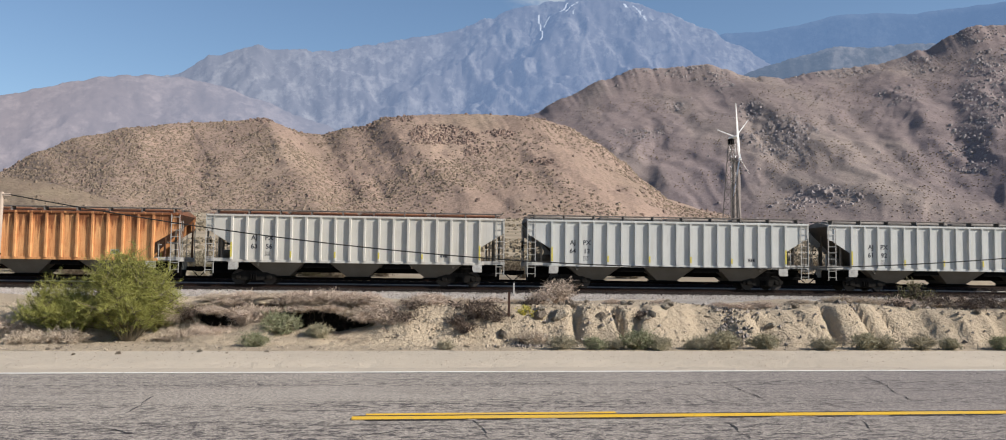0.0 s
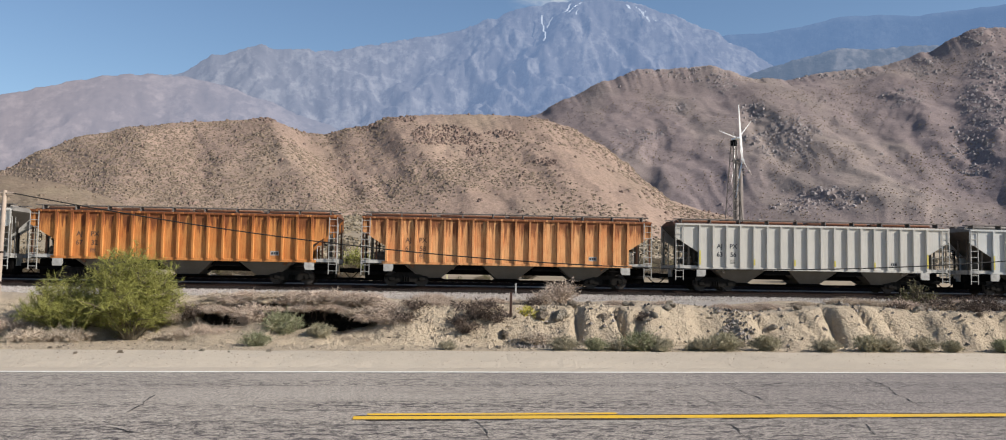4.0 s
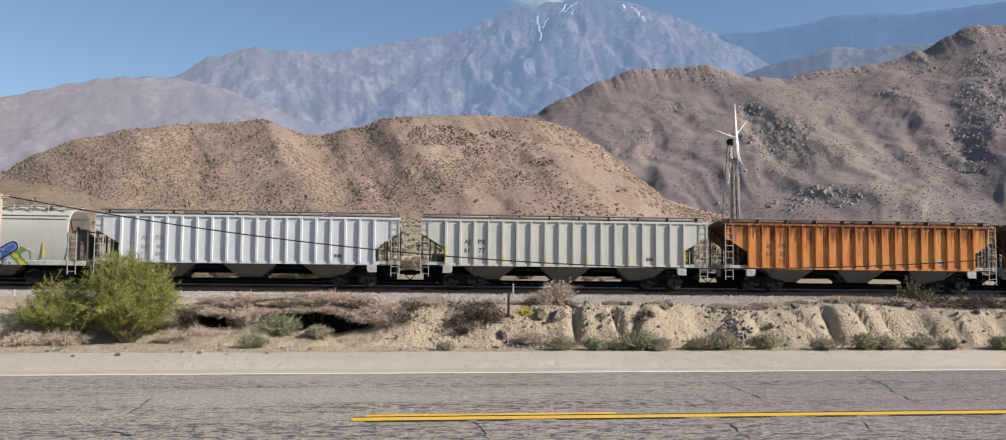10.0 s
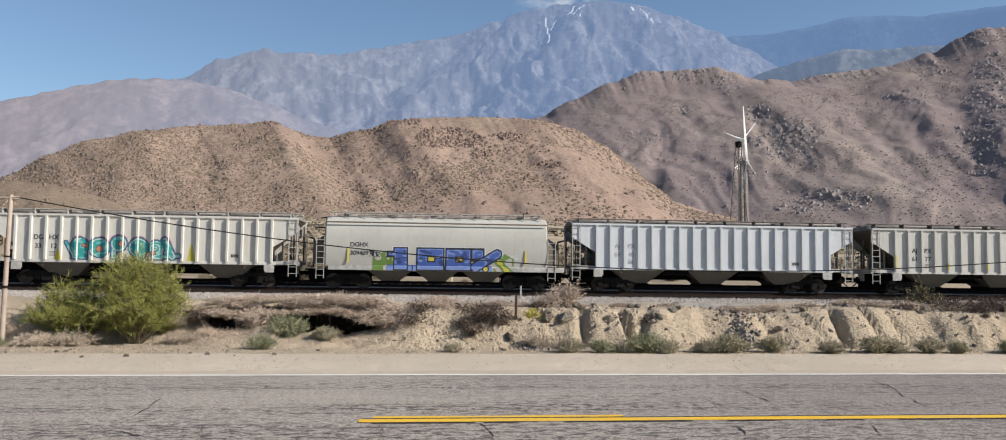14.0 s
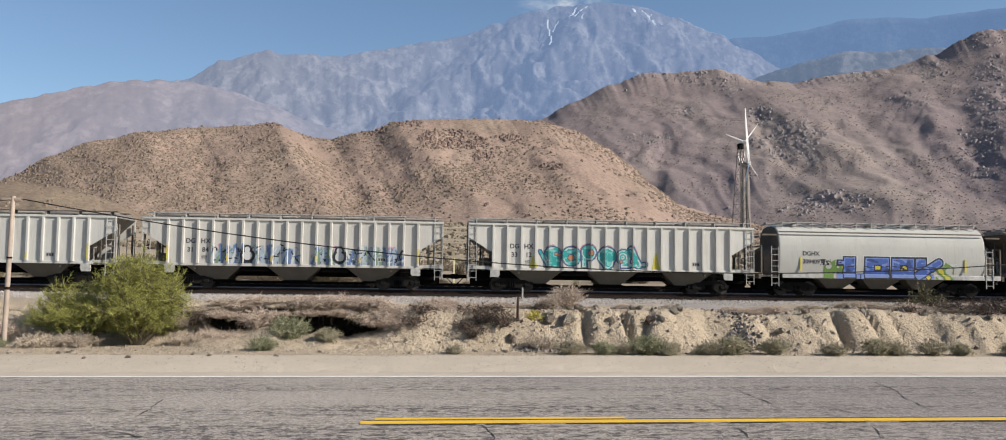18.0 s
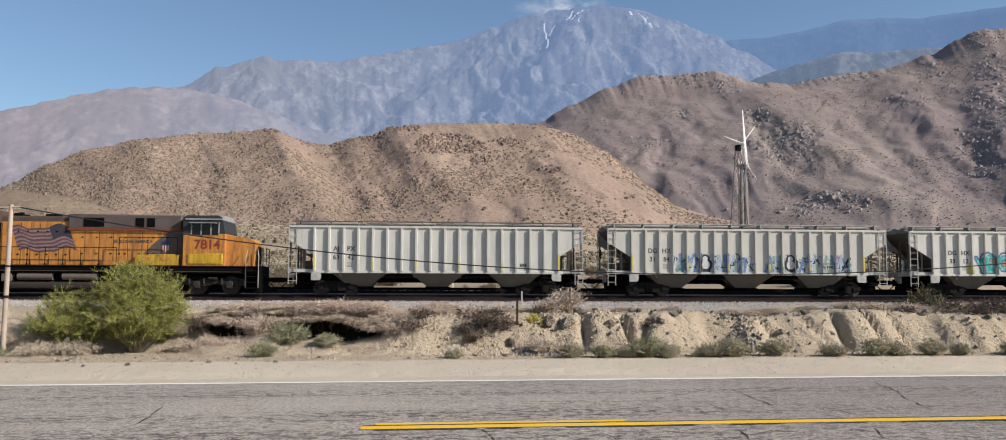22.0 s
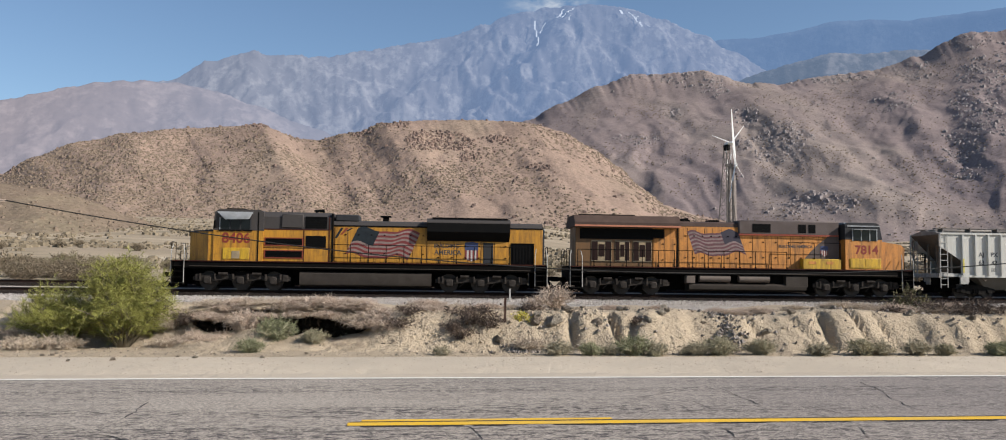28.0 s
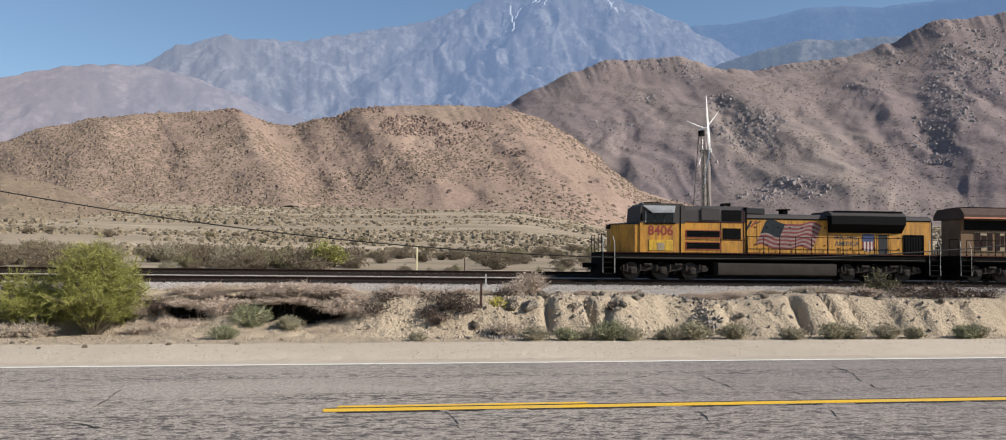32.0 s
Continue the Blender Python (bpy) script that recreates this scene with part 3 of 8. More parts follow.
LOW_CREST = [(-40, 0.055), (-32, 0.07), (-27, 0.077), (-25.2, 0.087), (-23.3, 0.09), (-21.4, 0.089), (-19.7, 0.082), (-18.4, 0.075), (-16.6, 0.063), (-14.4, 0.052), (-12, 0.045)]
BROWN_CREST = [(-40, 0.10), (-27.9, 0.143), (-25.2, 0.163), (-23.3, 0.174), (-21.4, 0.185), (-19.7, 0.195), (-18, 0.203), (-17, 0.206), (-15.2, 0.208), (-13.9, 0.208), (-11.8, 0.203), (-9.1, 0.189), (-6.4, 0.172), (-2.7, 0.15), (1, 0.12)]
BLUE_CREST = [(-24, 0.15), (-18, 0.19), (-14.4, 0.2102), (-12.2, 0.235), (-9.5, 0.2507), (-7.9, 0.2475), (-6.7, 0.2508), (-4.6, 0.2501), (-3.0, 0.2577), (0.4, 0.2695), (2.9, 0.2786), (5.5, 0.2947), (7.2, 0.3088), (10.2, 0.3163), (12.7, 0.3186), (14.8, 0.3145), (17.3, 0.2992), (19.8, 0.2792), (21.8, 0.2581), (23.8, 0.2342), (28, 0.18)]
FOREST_CREST = [(16, 0.23), (19.0, 0.2607), (21.0, 0.2721), (23.0, 0.2714), (25.3, 0.2755), (27.6, 0.2826), (29.8, 0.2822), (32.0, 0.2765), (34.7, 0.2772), (36.9, 0.2782), (39.5, 0.275), (44, 0.26)]
SPUR_CREST = [(18, 0.17), (21.0, 0.215), (22.6, 0.2267), (23.8, 0.2342), (26.1, 0.2422), (27.6, 0.2494), (29.1, 0.245), (31.2, 0.2449), (33.0, 0.2444), (34.7, 0.2317), (36.6, 0.2147), (40, 0.19)]

NEAR_FOLDS = [(6.0, 1.6, ((-8.9, 0.167), (-8, 0.132), (-6.6, 0.09), (-5.2, 0.068))), (-5.5, 1.5, ((-5.9, 0.153), (-4.9, 0.126), (-3.9, 0.094))), (4.5, 1.5, ((-1.1, 0.175), (1.4, 0.128), (4, 0.088))),
              (-3.0, 1.2, ((-2.7, 0.138), (-1.3, 0.091))), (4.0, 1.3, ((7.3, 0.179), (10.3, 0.143), (13.2, 0.099), (15.1, 0.073))), (-3.5, 1.2, ((10.7, 0.165), (14, 0.11))),
              (4.0, 1.4, ((-16.1, 0.145), (-17, 0.105), (-17.5, 0.074))), (-4.0, 1.4, ((-13.3, 0.145), (-12.6, 0.094))), (-2.5, 1.0, ((2.7, 0.14), (6.5, 0.085)))]
RIGHT_FOLDS = [(-4.8, 0.8, ((22.3, 0.184), (23.5, 0.148), (24.7, 0.119))), (-4.5, 1.6, ((33.9, 0.193), (34.5, 0.147), (34.5, 0.101), (35.9, 0.074))), (-3.6, 0.8, ((27.1, 0.169), (30, 0.118), (31.4, 0.087))),
               (-3.3, 0.7, ((28.6, 0.174), (31.8, 0.11))), (-3.6, 1.0, ((16.2, 0.145), (16.1, 0.098))), (-3.9, 0.9, ((31.8, 0.157), (33.5, 0.102))),
               (5.1, 1.2, ((22.9, 0.194), (26, 0.16), (29.6, 0.105), (32.1, 0.076))), (4.5, 1.1, ((30.4, 0.209), (32.4, 0.162), (33.6, 0.115))), (4.0, 1.6, ((35.8, 0.228), (36, 0.144), (37.3, 0.098))),
               (4.5, 0.7, ((16.9, 0.109), (22.9, 0.115), (27.5, 0.096), (32.4, 0.071), (37.7, 0.055))), (3.6, 1.2, ((12.8, 0.216), (14, 0.164), (15.1, 0.127)))]
BLUE_FOLDS = [(22.5, 0.7, ((-6.4, 0.244), (-3.9, 0.214), (-1.1, 0.171))), (42.5, 1.1, ((11.5, 0.308), (9.9, 0.268), (7.3, 0.225), (4.8, 0.18))), (37.5, 1.1, ((15.7, 0.3), (18.1, 0.253), (20, 0.197))),
              (37.5, 1.0, ((6.5, 0.291), (4, 0.246), (-0.6, 0.194))), (-30.0, 1.1, ((9.4, 0.291), (7.3, 0.261), (3.1, 0.187))), (-35.0, 1.2, ((13.6, 0.3), (14, 0.245), (11.5, 0.187))),
              (-32.5, 1.1, ((2.7, 0.268), (0.6, 0.231), (-2.7, 0.185))), (22.5, 0.9, ((-9.1, 0.25), (-9.9, 0.215), (-11.8, 0.178))), (-22.5, 1.1, ((-7.2, 0.24), (-6.4, 0.204), (-6, 0.169)))]
BROWN_FOLDS = [(13.0, 1.2, ((-17, 0.204), (-18.4, 0.177), (-20.7, 0.147))), (-12.0, 1.4, ((-14.4, 0.204), (-15.5, 0.174), (-16.6, 0.152))), (12.0, 1.2, ((-11.8, 0.199), (-9.9, 0.173), (-8.3, 0.153)))]

near_hill = build_hill("hill_front", "low brown desert hill dotted with dry shrubs", "hill", NEAR_CREST, 480, 760, HILL, -34, 24, 0.14, 100, 0.035, 55, 1.8, 1.05, -3, 0.25, 0.0020, folds=NEAR_FOLDS, along=0.18)
right_hill = build_hill("hill_side", "tall brown desert hill with rocky crest", "hill", RIGHT_CREST, 800, 1450, HILL_FAR, 0, 46, 0.12, 120, 0.022, 80, 3.2, 1.05, -4, 0.30, 0.0036, even=True, folds=RIGHT_FOLDS, along=0.2, bendy=0.8)
low_hill = build_hill("hill_low", "small pale hillock before the brown hill", "hill", LOW_CREST, 230, 330, HILLOCK, -40, -12, 0.2, 40, 0.05, 30, 1.2, 1.0, 0.0, 0.2, 0.0015)
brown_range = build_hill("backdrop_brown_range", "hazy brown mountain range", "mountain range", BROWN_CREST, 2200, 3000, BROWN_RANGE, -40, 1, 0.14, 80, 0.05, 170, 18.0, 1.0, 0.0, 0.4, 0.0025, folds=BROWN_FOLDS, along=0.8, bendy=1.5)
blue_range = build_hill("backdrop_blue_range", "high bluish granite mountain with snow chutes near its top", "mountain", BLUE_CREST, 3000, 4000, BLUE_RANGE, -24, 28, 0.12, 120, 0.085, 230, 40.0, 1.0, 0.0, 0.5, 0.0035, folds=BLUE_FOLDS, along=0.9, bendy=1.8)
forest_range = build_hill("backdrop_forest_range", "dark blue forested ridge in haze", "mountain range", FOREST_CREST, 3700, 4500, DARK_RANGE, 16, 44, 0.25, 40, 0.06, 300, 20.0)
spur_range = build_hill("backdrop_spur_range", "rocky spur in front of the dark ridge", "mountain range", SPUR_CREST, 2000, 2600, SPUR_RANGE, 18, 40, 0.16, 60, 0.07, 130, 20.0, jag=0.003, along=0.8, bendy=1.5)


def snow_chute(hill, columns, a0, da, line, width):
    """A thin strip of snow lying in a gully of the hill; line: bearings and shares of the way up."""
    v = hill.data.vertices
    rows = len(v) // columns - 4
    s = Shape()
    pts = []
    for k in range(len(line) - 1):
        for q in range(6):
            f = q / 6
            a = line[k][0] + (line[k + 1][0] - line[k][0]) * f + 0.05 * noise.noise(Vector((k + f * 3, a0, line[0][0])))
            t = line[k][1] + (line[k + 1][1] - line[k][1]) * f
            p = v[int(t * rows) * columns + int((a - a0) / da)].co
            pts.append(p * 0.992)
    for p, q in zip(pts, pts[1:]):
        w = width * (0.5 + abs(noise.noise(p * 0.02)))
        s.add([p + Vector((-w, 0, 0)), p + Vector((w, 0, 0)), q + Vector((w, 0, 0)), q + Vector((-w, 0, 0))], [(0, 1, 2, 3)])
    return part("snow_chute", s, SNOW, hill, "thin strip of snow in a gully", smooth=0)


BLUE_COLUMNS = int(52 / 0.12) + 1
for line, w in ((((8.9, 0.95), (9.0, 0.91), (9.2, 0.86), (9.1, 0.81)), 4.5), (((9.6, 0.94), (9.25, 0.89)), 3), (((10.9, 0.99), (10.5, 0.95), (10.3, 0.92)), 4.5), (((11.6, 0.985), (11.0, 0.95), (10.6, 0.93)), 4), (((11.3, 0.93), (11.2, 0.90)), 3), (((14.6, 0.985), (14.8, 0.96)), 5),
                (((15.2, 0.985), (15.5, 0.95), (15.9, 0.91), (16.1, 0.88)), 4.5), (((15.8, 0.96), (15.6, 0.93)), 3), (((16.4, 0.93), (16.6, 0.90)), 2.5)):
    snow_chute(blue_range, BLUE_COLUMNS, -24, 0.12, line, w)


# ---- wagons ----
GREY_PAINT = [rust_paint(f"pale_grey_wagon_paint_{i}", c, r, a, s, 11.0 * i) for i, (c, r, a, s) in enumerate((
    ((0.465, 0.46, 0.43), (0.23, 0.175, 0.125), 0.25, 0.30), ((0.475, 0.46, 0.415), (0.22, 0.165, 0.115), 0.3, 0.35),
    ((0.50, 0.51, 0.515), (0.27, 0.22, 0.17), 0.15, 0.25), ((0.475, 0.45, 0.40), (0.23, 0.165, 0.12), 0.3, 0.4),
    ((0.53, 0.505, 0.45), (0.26, 0.19, 0.13), 0.25, 0.35), ((0.405, 0.39, 0.345), (0.23, 0.175, 0.125), 0.2, 0.3)))]


def orange_paint(name, color, seed, amount):
    """Sun-bleached orange paint; dark rust runs down from the roof edge and thins out lower down."""
    k = Nodes(name)
    v = k.node("ShaderNodeMapping", {"Vector": k.coord.outputs["Object"], "Location": (seed, 0, 0)}).outputs[0]
    z = k.node("ShaderNodeSeparateXYZ", {0: k.coord.outputs["Object"]}).outputs[2]
    runs = k.node("ShaderNodeMapping", {"Vector": v, "Scale": (5.5, 5.5, 0.35)}).outputs[0]
    fine = k.node("ShaderNodeMapping", {"Vector": v, "Scale": (18, 18, 1.1)}).outputs[0]
    n1, n2, n3, n4 = k.noise(1.0, 5, 0.65, runs), k.noise(1.0, 4, 0.7, fine), k.noise(0.7, 4, 0.6, v), k.noise(40, 2, 0.5, v)
    c = k.mix(k.ramp(n3, 0.35, 0.68), color, (color[0] * 0.8, color[1] * 0.62, color[2] * 0.55))
    c = k.mix(k.ramp(n2, 0.45, 0.72, 0, 0.7), c, (0.26, 0.085, 0.026))
    top = k.ramp(z, 1.7, 3.95)
    f = k.ramp(k.math("ADD", n1, k.math("MULTIPLY", top, 0.40)), 0.775 - amount, 0.885 - amount)
    c = k.mix(k.math("MULTIPLY", f, 0.85), c, (0.115, 0.034, 0.015))
    return k.done(c, 0.75, 0, n4, 0.1, 0.006, 0.2)


RUST_PAINT = [orange_paint("rusty_orange_wagon_paint", (0.56, 0.25, 0.077), 3.0, 0.03),
              orange_paint("faded_orange_wagon_paint", (0.64, 0.345, 0.15), 21.0, 0.035)]
RUST_ROOF = plain("rusty_roof", (0.17, 0.07, 0.035), 0.9, 0, 0.4, 2)
GREY_ROOF = plain("grimy_roof", (0.25, 0.225, 0.195), 0.9, 0, 0.4, 2)
BAY_GREY = plain("dark_hopper_bay", (0.15, 0.132, 0.108), 0.9, 0, 0.45, 1.2, (0.1, 0.085, 0.065))
WHITE_BAR = plain("white_grab_iron", (0.46, 0.44, 0.40), 0.6, 0, 0.4, 4)
BOARD = plain("galvanised_walkway", (0.20, 0.175, 0.155), 0.7, 0.3, 0.35, 5)
END_DARK = plain("dark_wagon_end", (0.15, 0.125, 0.098), 0.9, 0, 0.5, 1.0, (0.07, 0.056, 0.042))
END_RUST = plain("rusty_wagon_end", (0.14, 0.065, 0.035), 0.9, 0, 0.5, 1.0, (0.07, 0.04, 0.025))

FAINT = plain("weathered_lettering", (0.17, 0.085, 0.045), 0.8, 0, 0.3, 8)
FAINT_GREY = plain("faded_lettering", (0.30, 0.30, 0.30), 0.8, 0, 0.3, 8, (0.2, 0.2, 0.2))
made = {}


def cached(key, build, *materials, smooth=0.7):
    """A mesh that alike parts share."""
    key = (key, *(m.name for m in materials))
    if key not in made:
        made[key] = mesh_of(key[0], build(Shape()) or Shape(), list(materials), smooth)
    return made[key]


def lettering(text, size, material, parent, x, y, z, align="CENTER", name="lettering", bold=0.0):
    """Letters that stand a few millimetres proud of a wall that faces -y."""
    cu = bpy.data.curves.new("letters", "FONT")
    cu.body, cu.size, cu.align_x, cu.extrude, cu.offset = text, size, align, 0.003, bold
    ob = bpy.data.objects.new("letters", cu)
    scene.collection.objects.link(ob)
    bpy.context.view_layer.update()
    me = bpy.data.meshes.new_from_object(ob.evaluated_get(bpy.context.evaluated_depsgraph_get()))
    bpy.data.objects.remove(ob)
    me.materials.clear()
    me.materials.append(material)
    o = new(name, me)
    o.parent = parent
    o.matrix_basis = pose(x, y, z, 90)
    return o


WHEELSETS = []


def wheelset_mesh(r):
    def build(s):
        for y in (-0.76, 0.76):
            g = 1 if y > 0 else -1
            s.tube((0, y - 0.06, 0), (0, y + 0.06, 0), r, n=28)
            s.tube((0, y - g * 0.075, 0), (0, y - g * 0.06, 0), r + 0.025, n=28)
            s.tube((0, y + g * 0.055, 0), (0, y + g * 0.075, 0), r * 0.42, n=12)
            for k in range(5):
                a = 2 * math.pi * k / 5
                s.tube((0.62 * r * math.cos(a), y + g * 0.06, 0.62 * r * math.sin(a)), (0.62 * r * math.cos(a), y + g * 0.068, 0.62 * r * math.sin(a)), 0.05, n=6)
        s.tube((0, -0.95, 0), (0, 0.95, 0), 0.085, n=10)
        return s
    return cached(f"wheelset", build, STEEL) if r < 0.48 else cached("drive_wheelset", build, STEEL)


def wagon_bogie(parent, x):
    b = part("bogie", cached("bogie", lambda s: s.box(-0.22, 0.22, -1.1, 1.1, 0.42, 0.68, 0.03).box(-0.16, 0.16, -0.5, 0.5, 0.68, 0.86, 0.02), TRUCK_GREY), None, parent, "cast iron wagon bogie", pose(x, 0, 0))

    def frame_side(s):
        s.prism([(-1.25, 0.36), (-1.25, 0.56), (-0.95, 0.62), (-0.55, 0.80), (0.55, 0.80), (0.95, 0.62), (1.25, 0.56), (1.25, 0.36), (0.85, 0.36), (0.5, 0.24), (-0.5, 0.24), (-0.85, 0.36)], -0.07, 0.07)
        for q in (-0.875, 0.875):
            s.box(q - 0.17, q + 0.17, -0.11, 0.11, 0.3, 0.55, 0.03)
            s.tube((q, -0.13, 0.42), (q, -0.10, 0.42), 0.11, n=12)
        return s
    for y in (-1.02, 1.02):
        part("side_frame", cached("side_frame", frame_side, TRUCK_GREY), None, b, at=pose(0, y, 0))
        part("spring", cached("spring", lambda s: s.tube((-0.14, 0, 0.3), (-0.14, 0, 0.55), 0.07, n=8).tube((0.0, 0, 0.3), (0.0, 0, 0.55), 0.07, n=8).tube((0.14, 0, 0.3), (0.14, 0, 0.55), 0.07, n=8), BLACK), None, b, at=pose(0, y - 0.1 * (1 if y > 0 else -1) * -1, 0))
    for q in (-0.875, 0.875):
        w = part("wheelset", wheelset_mesh(0.42), None, b, at=pose(q, 0, 0.42))
        WHEELSETS.append((w, (q, 0, 0.42), 0.42))
    return b


def ladder_shape(s, h, w=0.42, n=7, r=0.017):
    for x in (-w / 2, w / 2):
        s.box(x - 0.02, x + 0.02, -0.02, 0.02, 0, h)
    for i in range(n):
        z = h * (i + 0.5) / n
        s.tube((-w / 2, 0, z), (w / 2, 0, z), r, n=6)
    return s


def coupler_set(parent, x, d):
    def build(s):
        s.box(0, 0.55, -0.12, 0.12, 0.74, 0.98, 0.03)
        s.prism([(0.5, -0.16), (0.85, -0.20), (0.92, -0.05), (0.78, 0.02), (0.80, 0.18), (0.5, 0.16)], 0.70, 1.0, "z")
        return s
    c = part("coupler", cached("coupler", build, BLACK), None, parent, "black knuckle coupler", pose(x, 0, 0, 0, 0, 0 if d > 0 else 180))
    part("air_hose", cached("air_hose", lambda s: s.path([(0.25, 0.3, 0.75), (0.45, 0.32, 0.55), (0.65, 0.25, 0.38), (0.85, 0.12, 0.40)], 0.03), BLACK), None, c)
    return c


def ribbed_hopper(label, body, roof, end, marks, seed, rusty=False, pale_board=False, tape=True):
    """A three-bay covered hopper wagon with ribbed sides, 17.2 m over the body; the floor of its space is the rail top."""
    r = random.Random(seed)
    car = thing("hopper_wagon", label, "hopper wagon", "wagons of the goods train")
    E, F, Z0, ZD, ZT = 8.6, 7.18, 1.39, 2.30, 4.00
    side = [(-F, Z0), (F, Z0), (F, ZD), (E, 3.18), (E, ZT), (-E, ZT), (-E, 3.18), (-F, ZD)]
    for y, g in ((-1.60, 1), (1.60, -1)):
        sheet = part("side_sheet", cached("side_sheet" + ("_far" if g < 0 else ""), lambda s: s.prism(side, min(y, y + 0.05 * g), max(y, y + 0.05 * g)), body), None, car)
        for i in range(18):
            x = -F + 0.06 + (2 * F - 0.12) * i / 17
            me = cached("rib", lambda s: s.prism([(-0.075, 0.0), (-0.055, -0.15), (0.055, -0.15), (0.075, 0.0)], Z0 + 0.02, ZT - 0.10, "z"), body, smooth=0)
            part("rib", me, None, sheet, at=pose(x, y, 0) if g > 0 else pose(x, y, 0, 0, 0, 180))
        part("top_chord", cached("top_chord", lambda s: s.box(-E, E, -0.05, 0.05, ZT - 0.10, ZT + 0.02, 0.015), body), None, car, at=pose(0, y - 0.03 * g, 0))
        part("side_sill", cached("side_sill", lambda s: s.box(-F - 0.2, F + 0.2, -0.05, 0.05, Z0 - 0.12, Z0 + 0.03, 0.01), body), None, car, at=pose(0, y - 0.01 * g, 0))
        for x in (-7.0, 7.0):
            part("jacking_pad", cached("jacking_pad", lambda s: s.prism([(-0.28, 1.1), (0.28, 1.1), (0.28, 0.82), (0.2, 0.68), (-0.28, 0.68)], -0.05, 0.05).tube((-0.05, -0.06, 0.98), (-0.05, -0.045, 0.98), 0.07, n=10), WHITE_BAR), None, car, "white plate with a round hole", pose(x, y, 0.17) if x < 0 else pose(x, y, 0.17, 0, 0, 180))
        if tape and g > 0:
            for i, (a, h) in enumerate(((0, 0.85), (4, 0.36), (7, 0.36), (10, 0.36), (13, 0.3), (17, 0.85))):
                x = -F + 0.06 + (2 * F - 0.12) * a / 17 + 0.08
                part("reflector", cached(f"reflector_{h}", lambda s: s.box(-0.05, 0.05, -0.008, 0.0, 0, h), YELLOW_TAPE, smooth=0), None, car, "yellow reflective strip", pose(x - 0.08, -1.753, 1.56))
    # roof
    def roof_build(s):
        rings = []
        for x in (-E, E):
            rings.append([(x, -1.58 + 3.16 * i / 12, ZT - 0.02 + 0.2 * math.sin(math.pi * i / 12)) for i in range(13)] + [(x, 1.5, ZT - 0.08), (x, -1.5, ZT - 0.08)])
        s.loft(rings)
        for i in range(10):
            x = -E + 0.3 + (2 * E - 0.6) * i / 9
            s.box(x - 0.03, x + 0.03, -1.5, 1.5, ZT + 0.02, ZT + 0.10)
        return s
    rf = part("roof", cached("roof", roof_build, roof), None, car)
    for i in range(4):
        part("hatch_cover", cached("hatch_cover", lambda s: s.box(-1.95, 1.95, -0.36, 0.36, ZT + 0.14, ZT + 0.29, 0.05), roof), None, car, at=pose(-6.2 + 4.13 * i, 0, 0))
    board = WHITE_BAR if pale_board else BOARD
    for y in (-0.95, 0.95):
        w = part("running_board", cached("running_board", lambda s: s.box(-E + 0.1, E - 0.1, -0.24, 0.24, ZT + 0.29, ZT + 0.335), board), None, car, "steel grating walkway")
        w.location.y = y
        for i in range(10):
            part("bracket", cached("bracket", lambda s: s.box(-0.03, 0.03, -0.26, 0.26, ZT + 0.06, ZT + 0.29).box(-0.025, 0.025, -0.28, -0.25, ZT - 0.02, ZT + 0.35), board, smooth=0), None, w, at=pose(-E + 0.5 + (2 * E - 1.0) * i / 9, 0, 0))
    # ends
    for d in (-1, 1):
        turn = 0 if d > 0 else 180
        part("slope_sheet", cached("slope_sheet", lambda s: s.prism([(8.55, 3.95), (8.55, 3.88), (5.6, 1.05), (5.5, 1.15), (8.4, 3.98)], -1.55, 1.55), end), None, car, "steep end slope sheet", pose(0, 0, 0, 0, 0, turn))
        part("end_sill", cached("end_sill", lambda s: s.box(7.1, 8.62, -1.55, -1.43, 1.30, 1.50, 0.01).box(7.1, 8.62, 1.43, 1.55, 1.30, 1.50, 0.01).box(8.5, 8.62, -1.55, 1.55, 1.25, 1.5, 0.01).box(6.9, 8.5, -0.3, 0.3, 0.8, 1.25), WHITE_BAR), None, car, at=pose(0, 0, 0, 0, 0, turn))
        part("platform", cached("platform", lambda s: s.box(7.5, 8.5, -1.4, 1.4, 1.27, 1.31), BLACK), None, car, at=pose(0, 0, 0, 0, 0, turn))
        for x, y in ((7.72, 1.42), (7.72, -1.42), (8.5, 1.42), (8.5, -1.42)):
            h = 2.05 if x > 8 else 1.15
            part("corner_post", cached(f"corner_post_{h}", lambda s: s.box(-0.05, 0.05, -0.04, 0.04, 1.3, 1.3 + h + 0.3), END_DARK if not rusty else END_RUST), None, car, at=pose(0, 0, 0, 0, 0, turn) @ pose(x, y, 0))
        part("center_post", cached("center_post", lambda s: s.box(6.9, 7.0, -0.08, 0.08, 1.2, 2.35).box(8.0, 8.1, -0.5, -0.42, 1.2, 3.4).box(8.0, 8.1, 0.42, 0.5, 1.2, 3.4).box(7.6, 7.7, -0.9, 0.9, 2.3, 2.4), END_DARK), None, car, at=pose(0, 0, 0, 0, 0, turn))
        part("ladder", cached("side_ladder", lambda s: ladder_shape(s, 3.35, 0.46, 9), WHITE_BAR), None, car, "white steel ladder", pose(d * 8.34, -1.66, 0.62))
        part("ladder", cached("side_ladder", lambda s: ladder_shape(s, 3.35, 0.46, 9), WHITE_BAR), None, car, "", pose(d * 8.34, 1.66, 0.62))
